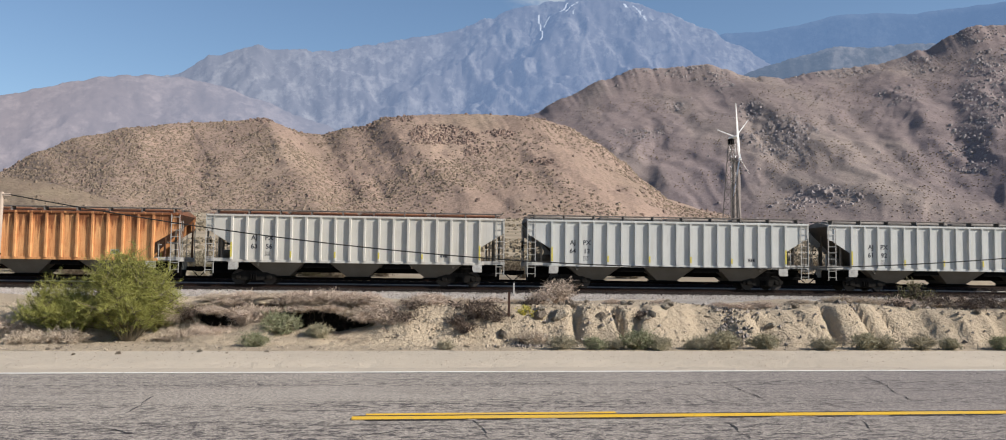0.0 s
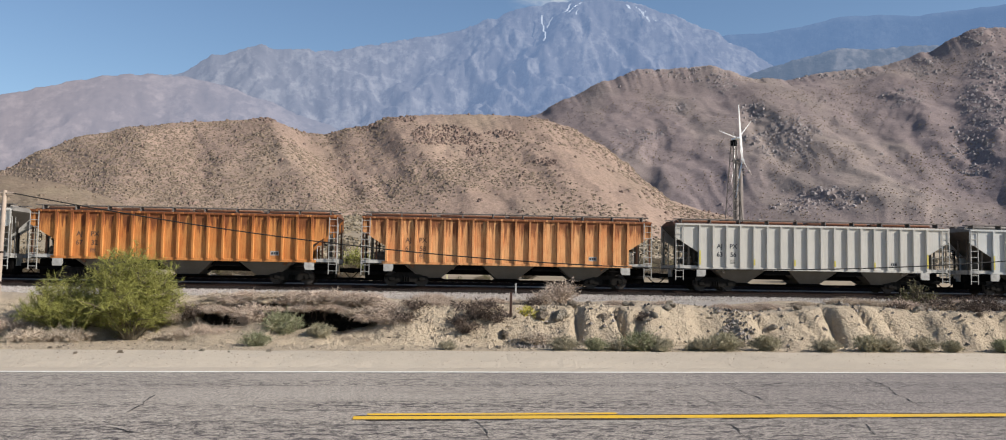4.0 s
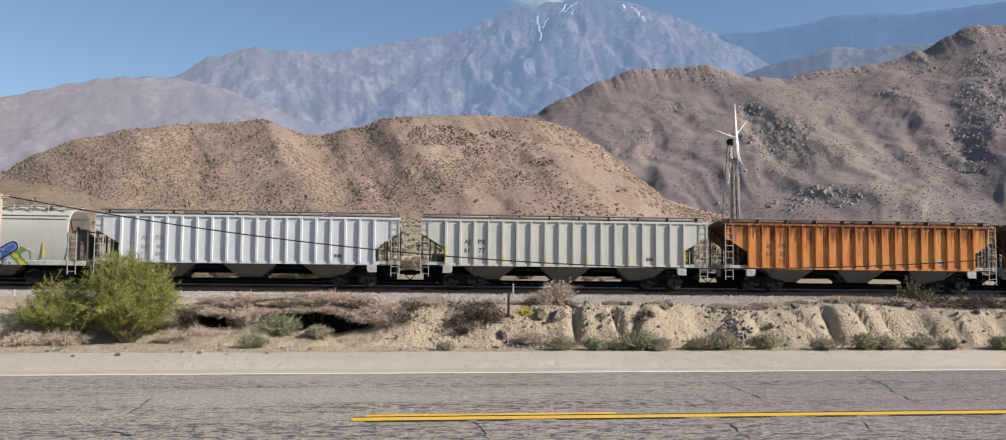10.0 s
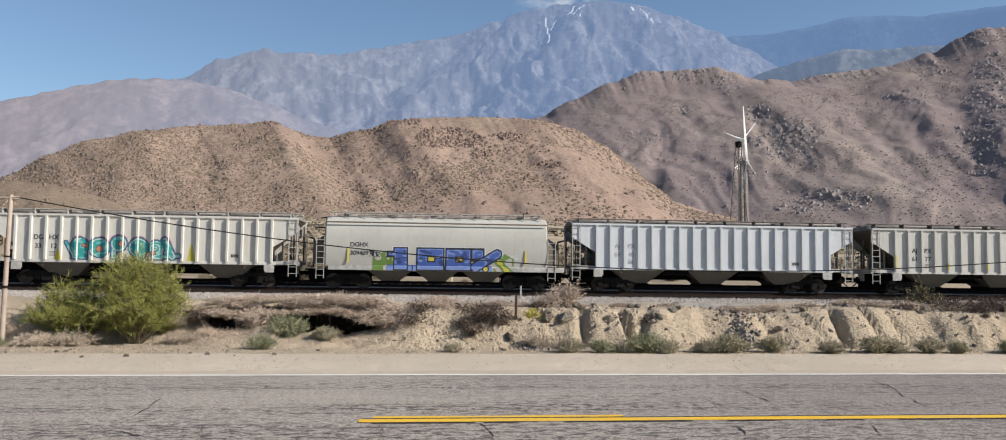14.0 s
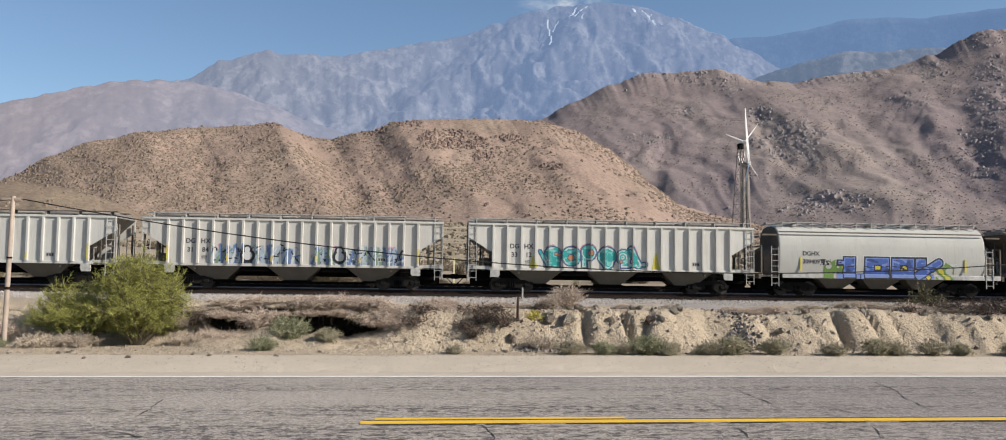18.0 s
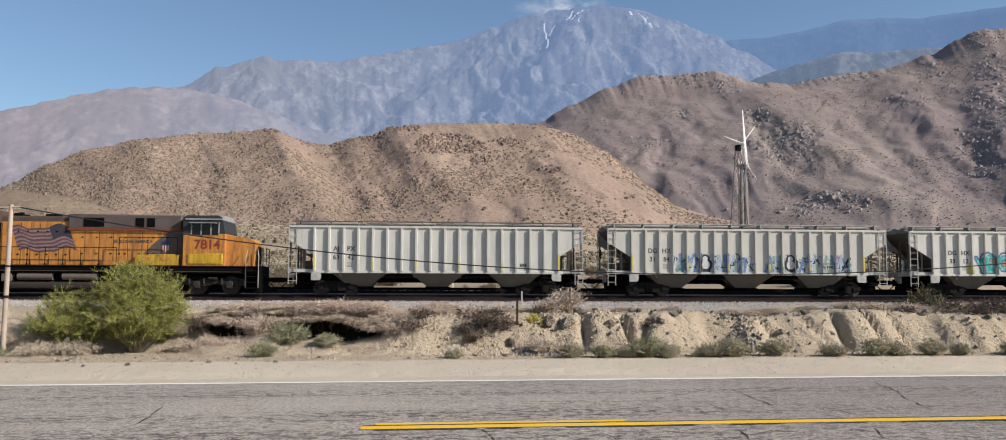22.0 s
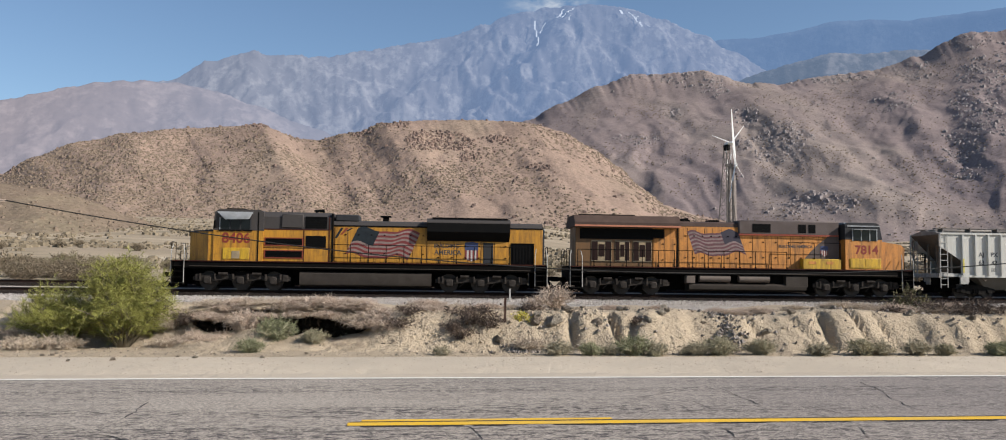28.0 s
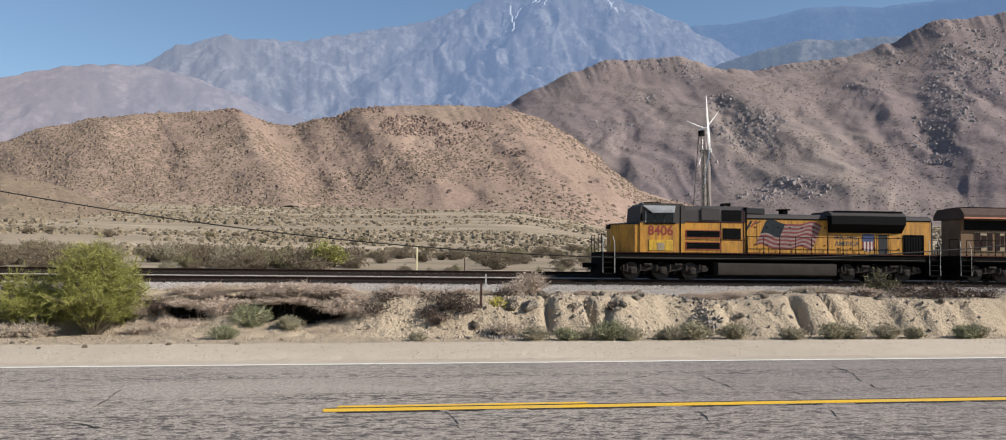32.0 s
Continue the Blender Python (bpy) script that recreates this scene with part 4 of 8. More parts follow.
        part("grab_rail", cached("grab_rail", lambda s: s.path([(7.45, -1.66, 1.35), (7.45, -1.66, 2.2), (7.6, -1.62, 2.2)], 0.02).path([(8.55, -1.3, 1.4), (8.55, -1.3, 3.6)], 0.02).path([(8.55, -0.9, 1.4), (8.55, -0.9, 3.6)], 0.02), WHITE_BAR), None, car, at=pose(0, 0, 0) if d > 0 else Matrix.Rotation(math.pi, 4, "Z") @ pose(0, 0, 0))
        coupler_set(car, d * 8.6, d)
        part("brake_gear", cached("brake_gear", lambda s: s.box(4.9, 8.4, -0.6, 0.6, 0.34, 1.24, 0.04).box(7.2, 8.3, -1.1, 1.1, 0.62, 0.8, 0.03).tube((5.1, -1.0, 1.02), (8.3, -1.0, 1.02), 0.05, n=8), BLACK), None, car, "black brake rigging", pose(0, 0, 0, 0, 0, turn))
        wagon_bogie(car, d * 5.95)
    part("brake_cylinder", cached("brake_cylinder", lambda s: s.tube((-7.9, -0.4, 1.75), (-7.3, -0.4, 1.75), 0.24, n=14).tube((-7.3, 0.3, 1.7), (-6.9, 0.3, 1.7), 0.3, n=14).path([(-7.3, -0.4, 1.6), (-7.1, -0.6, 1.2)], 0.03), END_DARK), None, car)
    part("brake_wheel", cached("brake_wheel", lambda s: s.path([(-8.72, 0.28 * math.cos(a * math.pi / 6), 2.5 + 0.28 * math.sin(a * math.pi / 6)) for a in range(13)], 0.02).tube((-8.72, -0.27, 2.5), (-8.72, 0.27, 2.5), 0.015).tube((-8.72, 0, 2.23), (-8.72, 0, 2.77), 0.015).tube((-8.6, 0, 2.5), (-8.73, 0, 2.5), 0.04), BLACK), None, car)
    # bays
    for x in (-4.55, 0.0, 4.55):
        def bay(s):
            top = [(-1.6, -1.52, 1.3), (1.6, -1.52, 1.3), (1.6, 1.52, 1.3), (-1.6, 1.52, 1.3)]
            low = [(-0.62, -0.95, 0.5), (0.62, -0.95, 0.5), (0.62, 0.95, 0.5), (-0.62, 0.95, 0.5)]
            return s.loft([top, low])
        b = part("hopper_bay", cached("hopper_bay", bay, BAY_GREY), None, car, "dark grey-brown tapered discharge bay", pose(x, 0, 0))
        part("outlet_gate", cached("outlet_gate", lambda s: s.box(-0.7, 0.7, -1.0, 1.0, 0.38, 0.50, 0.02).tube((-0.75, -1.05, 0.44), (0.75, -1.05, 0.44), 0.03), BLACK), None, b)
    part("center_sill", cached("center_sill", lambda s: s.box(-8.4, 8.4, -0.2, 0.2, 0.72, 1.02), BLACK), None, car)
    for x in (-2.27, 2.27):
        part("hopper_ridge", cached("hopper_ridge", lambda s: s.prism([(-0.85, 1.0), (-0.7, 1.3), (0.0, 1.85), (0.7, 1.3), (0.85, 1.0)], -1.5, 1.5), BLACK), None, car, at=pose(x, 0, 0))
    # lettering, two blocks parted by a rib
    step = (2 * F - 0.12) / 17
    for k, (a, b) in enumerate(marks):
        for q, text in enumerate((a, b)):
            if text:
                lettering(text, 0.38, FAINT if rusty else FAINT_GREY if seed == 7 else LETTER, car, -F + 0.06 + step * (1.5 + q), -1.606, 2.56 - 0.5 * k, bold=0.008)
    part("data_block", cached("data_block", lambda s: [s.box(-0.22, 0.1, -0.004, 0, 0.07 * i, 0.07 * i + 0.025) for i in range(4)] and s, LETTER, smooth=0), None, car, "small unreadable stencilled lines", pose(-F + 0.06 + step * 2.5, -1.601, 1.64))
    plate = part("stencil_plate", cached("stencil_plate", lambda s: s.box(-0.24, 0.24, -0.006, 0, 0, 0.26), WHITE_BAR, smooth=0), None, car, "small white stencilled plate", pose(F - 0.06 - step * 2.5, -1.60, 1.64))
    for q in range(3):
        part("stencil_mark", cached("stencil_mark", lambda s: s.box(-0.055, 0.055, -0.009, -0.005, 0.05, 0.2), LETTER, smooth=0), None, plate, at=pose(-0.14 + 0.14 * q, 0, 0))
    return car


def round_hopper(label):
    """A shorter covered hopper with smooth rounded sides, 13.4 m over the body."""
    body, car = GREY_PAINT[5], thing("hopper_wagon", label, "hopper wagon", "wagons of the goods train")
    E = 6.5
    outline = [(-1.5, 1.30), (-1.58, 1.7), (-1.62, 2.3), (-1.60, 2.9), (-1.50, 3.4), (-1.28, 3.78), (-0.9, 4.0), (-0.4, 4.08), (0.4, 4.08), (0.9, 4.0), (1.28, 3.78), (1.50, 3.4), (1.60, 2.9), (1.62, 2.3), (1.58, 1.7), (1.5, 1.30)]
    outline = [(y, z if z < 2.3 else 2.3 + 1.1 * (z - 2.3)) for y, z in outline]
    part("tank_body", Shape().loft([[(x, p[0] * k, 2.6 + (p[1] - 2.6) * k) for p in outline[::-1]] for x, k in ((-E, 0.97), (-E + 0.05, 1), (-E + 0.1, 1), (-E + 0.25, 1), (E - 0.25, 1), (E - 0.1, 1), (E - 0.05, 1), (E, 0.97))]), body, car, "smooth rounded pale grey side", smooth=0.9)
    for y in (-1.55, 1.55):
        part("roof_rail", Shape().box(-E, E, y - 0.03, y + 0.03, 3.80, 3.88, 0.01), END_DARK, car)
        part("side_sill", Shape().box(-E + 0.2, E + 1.0, y - 0.05, y + 0.05, 1.05, 1.32, 0.02), WHITE_BAR, car, "white painted side sill")
        part("running_board", Shape().box(-E + 0.2, E - 0.2, y * 0.55 - 0.22, y * 0.55 + 0.22, 4.42, 4.46), WHITE_BAR, car)
    for i in range(14):
        x = -E + 0.4 + (2 * E - 0.8) * i / 13
        part("bracket", cached("round_bracket", lambda s: s.box(-0.02, 0.02, -1.1, 1.1, 4.36, 4.42).box(-0.02, 0.02, -1.12, -1.08, 4.12, 4.48), WHITE_BAR, smooth=0), None, car, at=pose(x, 0, 0))
    for i in range(5):
        part("hatch_cover", cached("round_hatch", lambda s: s.tube((0, 0, 4.22), (0, 0, 4.38), 0.42, n=18), GREY_ROOF), None, car, at=pose(-5.2 + 2.6 * i, 0, 0))
    for d in (-1, 1):
        m = pose(0, 0, 0, 0, 0, 0 if d > 0 else 180)
        part("end_sheet", Shape().prism([(y * 0.972, 2.6 + (z - 2.6) * 0.972) for y, z in outline], E - 0.01, E + 0.02, "x"), END_DARK, car, "brown grimy end sheet", m)
        part("end_dome", Shape().loft([[(6.55, y, z) for y, z in ((-1.3, 1.4), (1.3, 1.4), (1.3, 2.7), (0.9, 3.1), (-0.9, 3.1), (-1.3, 2.7))], [(7.25, y, z) for y, z in ((-1.1, 1.4), (1.1, 1.4), (1.1, 2.3), (0.75, 2.7), (-0.75, 2.7), (-1.1, 2.3))]]), END_DARK, car, "brown grimy end bulkhead", m)
        part("platform", Shape().box(6.6, 7.75, -1.5, 1.5, 1.12, 1.22).box(7.6, 7.75, -1.55, 1.55, 1.0, 1.3), END_DARK, car, at=m)
        part("ladder", ladder_shape(Shape(), 2.4, 0.44, 7), WHITE_BAR, car, "white steel ladder", pose(d * 6.75, -1.62, 0.55))
        part("ladder", ladder_shape(Shape(), 2.4, 0.44, 7), WHITE_BAR, car, "", pose(d * 6.75, 1.62, 0.55))
        part("end_frame", Shape().box(7.5, 7.58, -1.5, -1.42, 1.2, 3.0).box(7.5, 7.58, 1.42, 1.5, 1.2, 3.0).box(7.5, 7.58, -1.5, 1.5, 2.92, 3.0).box(6.6, 7.5, -1.5, -1.42, 3.6, 3.7).box(6.6, 7.5, 1.42, 1.5, 3.6, 3.7), END_DARK, car, at=m)
        coupler_set(car, d * 7.7, d)
        part("brake_gear", Shape().box(3.9, 7.5, -0.6, 0.6, 0.34, 1.1, 0.04).tube((4.0, -1.0, 1.0), (7.4, -1.0, 1.0), 0.05, n=8), BLACK, car, "black brake rigging", m)
        wagon_bogie(car, d * 5.2)
    for i in range(3):
        b = part("hopper_bay", Shape().loft([[(-1.35, -1.45, 1.12), (1.35, -1.45, 1.12), (1.35, 1.45, 1.12), (-1.35, 1.45, 1.12)], [(-0.5, -0.9, 0.45), (0.5, -0.9, 0.45), (0.5, 0.9, 0.45), (-0.5, 0.9, 0.45)]]), BAY_GREY, car, "dark grey-brown tapered discharge bay", pose(-2.75 + 2.75 * i, 0, 0))
        part("outlet_gate", Shape().box(-0.55, 0.55, -1.0, 1.0, 0.32, 0.45, 0.02), BLACK, b)
    part("center_sill", Shape().box(-7.6, 7.6, -0.2, 0.2, 0.72, 1.02), BLACK, car)
    lettering("DGHX", 0.36, LETTER, car, -E + 1.45, -1.622, 2.42, "LEFT", bold=0.006)
    lettering("309409", 0.36, LETTER, car, -E + 1.45, -1.617, 1.94, "LEFT", bold=0.006)
    for x in (-E + 1.35, E - 1.3):
        part("reflector", Shape().box(x - 0.06, x + 0.06, -1.652, -1.62, 1.5, 2.3), YELLOW_TAPE, car, "yellow reflective strip")
    return car


train = []


def put(car, s):
    car.matrix_basis = TRACK @ Matrix.Translation((s, 0, 0))
    train.append((car, s))
    return car


AJ = "AJ"
wagon_a = put(ribbed_hopper("pale grey ribbed covered hopper wagon with faint rust stains", GREY_PAINT[0], GREY_ROOF, END_DARK, ((AJ, "PX"), ("61", "92")), 1), 28.35)
wagon_b = put(ribbed_hopper("pale grey ribbed covered hopper wagon with yellow reflectors", GREY_PAINT[0], GREY_ROOF, END_DARK, ((AJ, "PX"), ("64", "13")), 2), 9.95)
wagon_c = put(ribbed_hopper("grey ribbed covered hopper wagon with yellow reflectors", GREY_PAINT[3], RUST_ROOF, END_DARK, ((AJ, "PX"), ("63", "56")), 3), -8.58)
wagon_d = put(ribbed_hopper("faded orange ribbed hopper wagon streaked with rust", RUST_PAINT[1], RUST_ROOF, END_RUST, ((AJ, "PX"), ("61", "58")), 4, True, tape=False), -27.2)
wagon_e = put(ribbed_hopper("dark orange ribbed hopper wagon covered in rust streaks", RUST_PAINT[0], RUST_ROOF, END_RUST, ((AJ, "PX"), ("67", "32")), 5, True, tape=False), -45.75)
wagon_f = put(ribbed_hopper("beige grey ribbed covered hopper wagon", GREY_PAINT[1], GREY_ROOF, END_DARK, ((AJ, "PX"), ("61", "77")), 6), -64.0)
wagon_g = put(ribbed_hopper("clean white ribbed covered hopper wagon", GREY_PAINT[2], GREY_ROOF, END_DARK, ((AJ, "PX"), ("64", "40")), 7, tape=False), -82.4)
wagon_h = put(round_hopper("short smooth-sided grey hopper wagon with blue graffiti"), -98.95)
wagon_i = put(ribbed_hopper("beige ribbed hopper wagon with a large teal graffiti", GREY_PAINT[4], GREY_ROOF, END_DARK, (("DG", "HX"), ("33", "12")), 9, pale_board=True, tape=False), -115.6)
wagon_j = put(ribbed_hopper("pale ribbed hopper wagon with small blue and white graffiti", GREY_PAINT[3], GREY_ROOF, END_DARK, (("DG", "HX"), ("31", "84")), 10, pale_board=True), -134.25)
wagon_k = put(ribbed_hopper("off-white ribbed covered hopper wagon behind the engine", GREY_PAINT[1], GREY_ROOF, END_DARK, ((AJ, "PX"), ("63", "42")), 11), -152.9)


# ---- engines ----
def engine_yellow(name, color, seed):
    k = Nodes(name)
    v = k.node("ShaderNodeMapping", {"Vector": k.coord.outputs["Object"], "Location": (seed, 0, 0)}).outputs[0]
    runs = k.node("ShaderNodeMapping", {"Vector": v, "Scale": (5.0, 5.0, 0.5)}).outputs[0]
    n1, n2, n3 = k.noise(0.9, 5, 0.6, v), k.noise(1.0, 5, 0.7, runs), k.noise(35, 2, 0.5, v)
    c = k.mix(k.ramp(n1, 0.4, 0.7, 0, 0.45), color, tuple(0.62 * q for q in color))
    c = k.mix(k.ramp(n2, 0.44, 0.70, 0, 0.75), c, (0.075, 0.038, 0.016))
    c = k.mix(k.ramp(k.noise(6.0, 4, 0.7, v), 0.55, 0.72, 0, 0.5), c, (0.10, 0.052, 0.02))
    return k.done(c, k.ramp(n1, 0.3, 0.7, 0.45, 0.7), 0, n3, 0.06, 0.004, 0.4)


ENGINE_YELLOW = engine_yellow("armour_yellow", (0.455, 0.21, 0.018), 2.0)
ENGINE_ORANGE = engine_yellow("sun_faded_yellow", (0.50, 0.203, 0.04), 9.0)
DARK_ORANGE = engine_yellow("dark_brown_orange", (0.13, 0.066, 0.022), 13.0)
DECK_YELLOW = engine_yellow("fresh_yellow", (0.52, 0.31, 0.02), 5.0)
ENGINE_GREY = plain("engine_grey", (0.036, 0.036, 0.038), 0.75, 0, 0.3, 1.5, (0.02, 0.018, 0.016), 0.12)
# lighter copy of the engine grey; sun on the tops is in the colour
HOOD_GREY = plain("sunlit_engine_grey", (0.056, 0.049, 0.046), 0.7, 0, 0.3, 1.5, (0.05, 0.045, 0.04), 0.15)
HOOD_BROWN = plain("sooty_brown_hood_top", (0.085, 0.056, 0.044), 0.75, 0, 0.4, 1.2, (0.03, 0.02, 0.016), 0.12)
HOUSING_BROWN = plain("faded_grey_brown_housing", (0.105, 0.083, 0.075), 0.7, 0, 0.35, 1.3, (0.05, 0.034, 0.028), 0.15)
DOOR_SEAM = plain("dirty_door_seam", (0.11, 0.05, 0.018), 0.85, 0, 0.4, 3, (0.03, 0.018, 0.01), 0.1)
ENGINE_TRUCK = plain("dusty_engine_bogie_iron", (0.05, 0.042, 0.036), 0.85, 0.0, 0.6, 4, (0.008, 0.0065, 0.0055), 0.08)
RADIATOR_BLACK = plain("sooty_black", (0.004, 0.004, 0.0042), 0.75, 0.0, 0.25, 2, (0.01, 0.0085, 0.007), 0.08)
ROOF_PALE = plain("pale_cab_roof", (0.27, 0.275, 0.275), 0.6, 0, 0.3, 2)
RED_STRIPE = plain("red_stripe", (0.22, 0.04, 0.018), 0.6, 0, 0.2, 4)
NUMBER_RED = plain("red_number", (0.20, 0.028, 0.016), 0.6, 0, 0.15, 4)
FLAG_RED = plain("flag_red", (0.17, 0.027, 0.026), 0.6, 0, 0.3, 3)
FLAG_WHITE = plain("flag_white", (0.25, 0.175, 0.155), 0.6, 0, 0.35, 3)
FLAG_BLUE = plain("flag_blue", (0.022, 0.028, 0.032), 0.7, 0, 0.3, 3, (0.006, 0.006, 0.008), 0.1)
SHIELD_BLUE = plain("shield_blue", (0.035, 0.05, 0.12), 0.5, 0, 0.1, 4)
SHIELD_WHITE = plain("shield_white", (0.45, 0.40, 0.36), 0.5, 0, 0.1, 4)
EDGE_RED = plain("dark_red_edge", (0.05, 0.014, 0.01), 0.7, 0, 0.3, 4, (0.012, 0.008, 0.007), 0.1)
CORAL = plain("coral_stripe", (0.42, 0.16, 0.09), 0.6, 0, 0.2, 3)
SHUTTER_RED = plain("dark_red_shutter", (0.022, 0.011, 0.009), 0.8, 0, 0.3, 3, (0.008, 0.006, 0.005), 0.1)
RESERVOIR = plain("dusty_reservoir", (0.13, 0.10, 0.08), 0.7, 0, 0.3, 2)
TANK_GREY = plain("dusty_tank", (0.055, 0.045, 0.037), 0.8, 0.1, 0.4, 1.5, (0.015, 0.012, 0.01), 0.15)
CREAM = plain("cream_frame", (0.31, 0.235, 0.14), 0.6, 0, 0.3, 3)


def glass_dark():
    k = Nodes("cab_glass")
    return k.done((0.006, 0.007, 0.008), 0.12, 0.0, None, spec=0.25)


CAB_GLASS = glass_dark()


def engine_bogie(parent, x, d):
    # the longest box is black filler added between the wheels
    b = part("bogie", cached("engine_bogie", lambda s: s.box(-2.4, 2.4, -0.9, 0.9, 0.55, 0.85, 0.03).box(-0.4, 0.4, -1.15, 1.15, 0.75, 1.05, 0.03).box(-2.75, 2.75, -0.62, 0.62, 0.2, 1.15, 0.05), BLACK), None, parent, "three-axle engine bogie", pose(x, 0, 0))

    def frame_side(s):
        s.prism([(-2.75, 0.55), (-2.75, 0.75), (-2.3, 0.95), (-1.5, 0.80), (-0.9, 0.95), (-0.2, 0.80), (0.5, 0.95), (1.3, 0.80), (2.3, 0.95), (2.75, 0.75), (2.75, 0.55), (2.2, 0.45), (0.9, 0.58), (0, 0.45), (-0.9, 0.58), (-2.2, 0.45)], -0.10, 0.10)
        for q in (-1.95, -0.1, 1.75):
            s.box(q - 0.22, q + 0.22, -0.17, 0.12, 0.34, 0.74, 0.04)
            s.tube((q, -0.22, 0.53), (q, -0.16, 0.53), 0.15, n=12)
            for e in (-0.42, 0.42):
                s.tube((q + e, -0.14, 0.62), (q + e, -0.14, 0.92), 0.08, n=8)
        s.tube((-1.3, -0.2, 0.92), (-0.8, -0.2, 0.92), 0.09, n=8).tube((0.6, -0.2, 0.92), (1.1, -0.2, 0.92), 0.09, n=8)
        s.box(2.3, 2.62, -0.16, -0.08, 0.5, 0.9, 0.02).box(-2.62, -2.3, -0.16, -0.08, 0.5, 0.9, 0.02)
        return s
    for y, t in ((-1.12, 0), (1.12, 180)):
        part("side_frame", cached("engine_side_frame", frame_side, ENGINE_TRUCK), None, b, at=pose(0, y, 0, 0, 0, t))
    for y in (-1.3, 1.3):
        for q in (-1.0, 0.85):
            part("brake_rod", cached("brake_rod", lambda s: s.path([(-0.35, 0, 0.3), (-0.1, 0, 0.55), (0.3, 0, 0.62)], 0.04), BLACK), None, b, at=pose(q, y, 0))
    for q in (-1.95, -0.1, 1.75):
        w = part("wheelset", wheelset_mesh(0.53), None, b, at=pose(q, 0, 0.53))
        WHEELSETS.append((w, (q, 0, 0.53), 0.53))


def handrail(parent, xs, z0, z1, y, material, name="handrail"):
    rail = part(name, Shape().tube((xs[0], y, z1), (xs[-1], y, z1), 0.021, n=6), material, parent, "thin steel handrail")
    for x in xs:
        part("stanchion", cached(f"stanchion_{z0}_{z1}", lambda s: s.tube((0, 0, z0), (0, 0, z1), 0.022, n=6).box(-0.04, 0.04, -0.03, 0.03, z0, z0 + 0.08), material), None, rail, at=pose(x, y, 0))


def step_well(parent, x, d, deck):
    """Steps at a corner of an engine, with white side rails."""
    for y, t in ((-1.52, 1), (1.52, -1)):
        w = part("step_well", cached(f"step_well_{deck}", lambda s: s.box(-0.34, -0.31, -0.1, 0.35, 0.3, deck).box(0.31, 0.34, -0.1, 0.35, 0.3, deck).box(-0.34, 0.34, 0.33, 0.36, 0.3, deck), BLACK), None, parent, at=pose(x, y, 0) if t > 0 else pose(x, y, 0, 0, 0, 180))
        for i in range(4):
            part("step", cached("step", lambda s: s.box(-0.31, 0.31, -0.12, 0.33, 0, 0.035), TRUCK_GREY), None, w, at=pose(0, 0, 0.36 + i * 0.33))
        part("step_rail", cached(f"step_rail_{deck}", lambda s: s.path([(-0.36, -0.08, 0.4), (-0.36, -0.06, deck + 0.55), (-0.28, 0.1, deck + 0.95)], 0.022).path([(0.36, -0.08, 0.4), (0.36, -0.06, deck + 0.55), (0.28, 0.1, deck + 0.95)], 0.022), WHITE_BAR), None, w, "white step handrail")


def flag(parent, x0, x1, z0, z1, y, mirror=False, skew=0.35, colours=None):
    """A painted waving flag: striped bands and a dark canton."""
    s = Shape()
    n, rows = 26, 13

    def at(u, v):
        x = x0 + (x1 - x0) * u
        w = 0.15 * math.sin(u * 9.0 + 0.6) + 0.07 * math.sin(u * 17)
        w += -skew * (u if not mirror else (1 - u)) * (0.6 if v < 0.5 else 0.45)
        return (x + ((0.70 if not mirror else 0.5) * (1 - v) * (-1 if not mirror else 1)), y, z0 + (z1 - z0) * (0.12 + 0.84 * v) + w * 0.75 + 0.1)
    for r in range(rows):
        for i in range(n):
            u0, u1 = i / n, (i + 1) / n
            v0, v1 = r / rows, (r + 1) / rows
            side = (u0 + u1) / 2 if not mirror else 1 - (u0 + u1) / 2
            s.slot = 2 if (side < 0.36 and r >= 6) else (0 if r % 2 == 0 else 1)
            s.add([at(u0, v0), at(u1, v0), at(u1, v1), at(u0, v1)], [(0, 1, 2, 3)])
    return part("flag_painting", s, colours or [FLAG_RED, FLAG_WHITE, FLAG_BLUE], parent, "faded waving flag painted on the hood", smooth=0)


def shield(parent, x, z, y, w=0.62, h=0.85):
    s = Shape()
    s.prism([(x - w / 2, z + h * 0.1), (x + w / 2, z + h * 0.1), (x + w / 2, z + h / 2), (x, z + h * 0.56), (x - w / 2, z + h / 2)], y - 0.006, y)
    top = part("shield", s, SHIELD_BLUE, parent, "blue shield emblem over red and white stripes")
    for i in range(7):
        a = x - w / 2 + w * i / 7
        part("shield_stripe", Shape().box(a + 0.004, a + w / 7, y - 0.006, y, z - h / 2 + 0.12 * abs(i - 3) / 3, z + h * 0.1), FLAG_RED if i % 2 == 0 else SHIELD_WHITE, top)


def louvre(parent, x0, x1, z0, z1, y, material, label="", edge=None, bars=6, upright=False):
    g = part("vent_grille", Shape().box(x0, x1, y - 0.004, y + 0.01, z0, z1), material, parent, label)
    for i in range(bars):
        if upright:
            x = x0 + (x1 - x0) * (i + 0.5) / bars
            part("slat", Shape().box(x - 0.02, x + 0.02, y - 0.03, y - 0.004, z0, z1), edge or material, g)
        else:
            z = z0 + (z1 - z0) * (i + 0.5) / bars
            part("slat", Shape().box(x0, x1, y - 0.03, y - 0.004, z - 0.015, z + 0.015), material, g)
    if edge:
        part("vent_frame", Shape().box(x0 - 0.05, x1 + 0.05, y - 0.035, y, z1, z1 + 0.05).box(x0 - 0.05, x1 + 0.05, y - 0.035, y, z0 - 0.05, z0).box(x0 - 0.05, x0, y - 0.035, y, z0, z1).box(x1, x1 + 0.05, y - 0.035, y, z0, z1), edge, g)
    return g


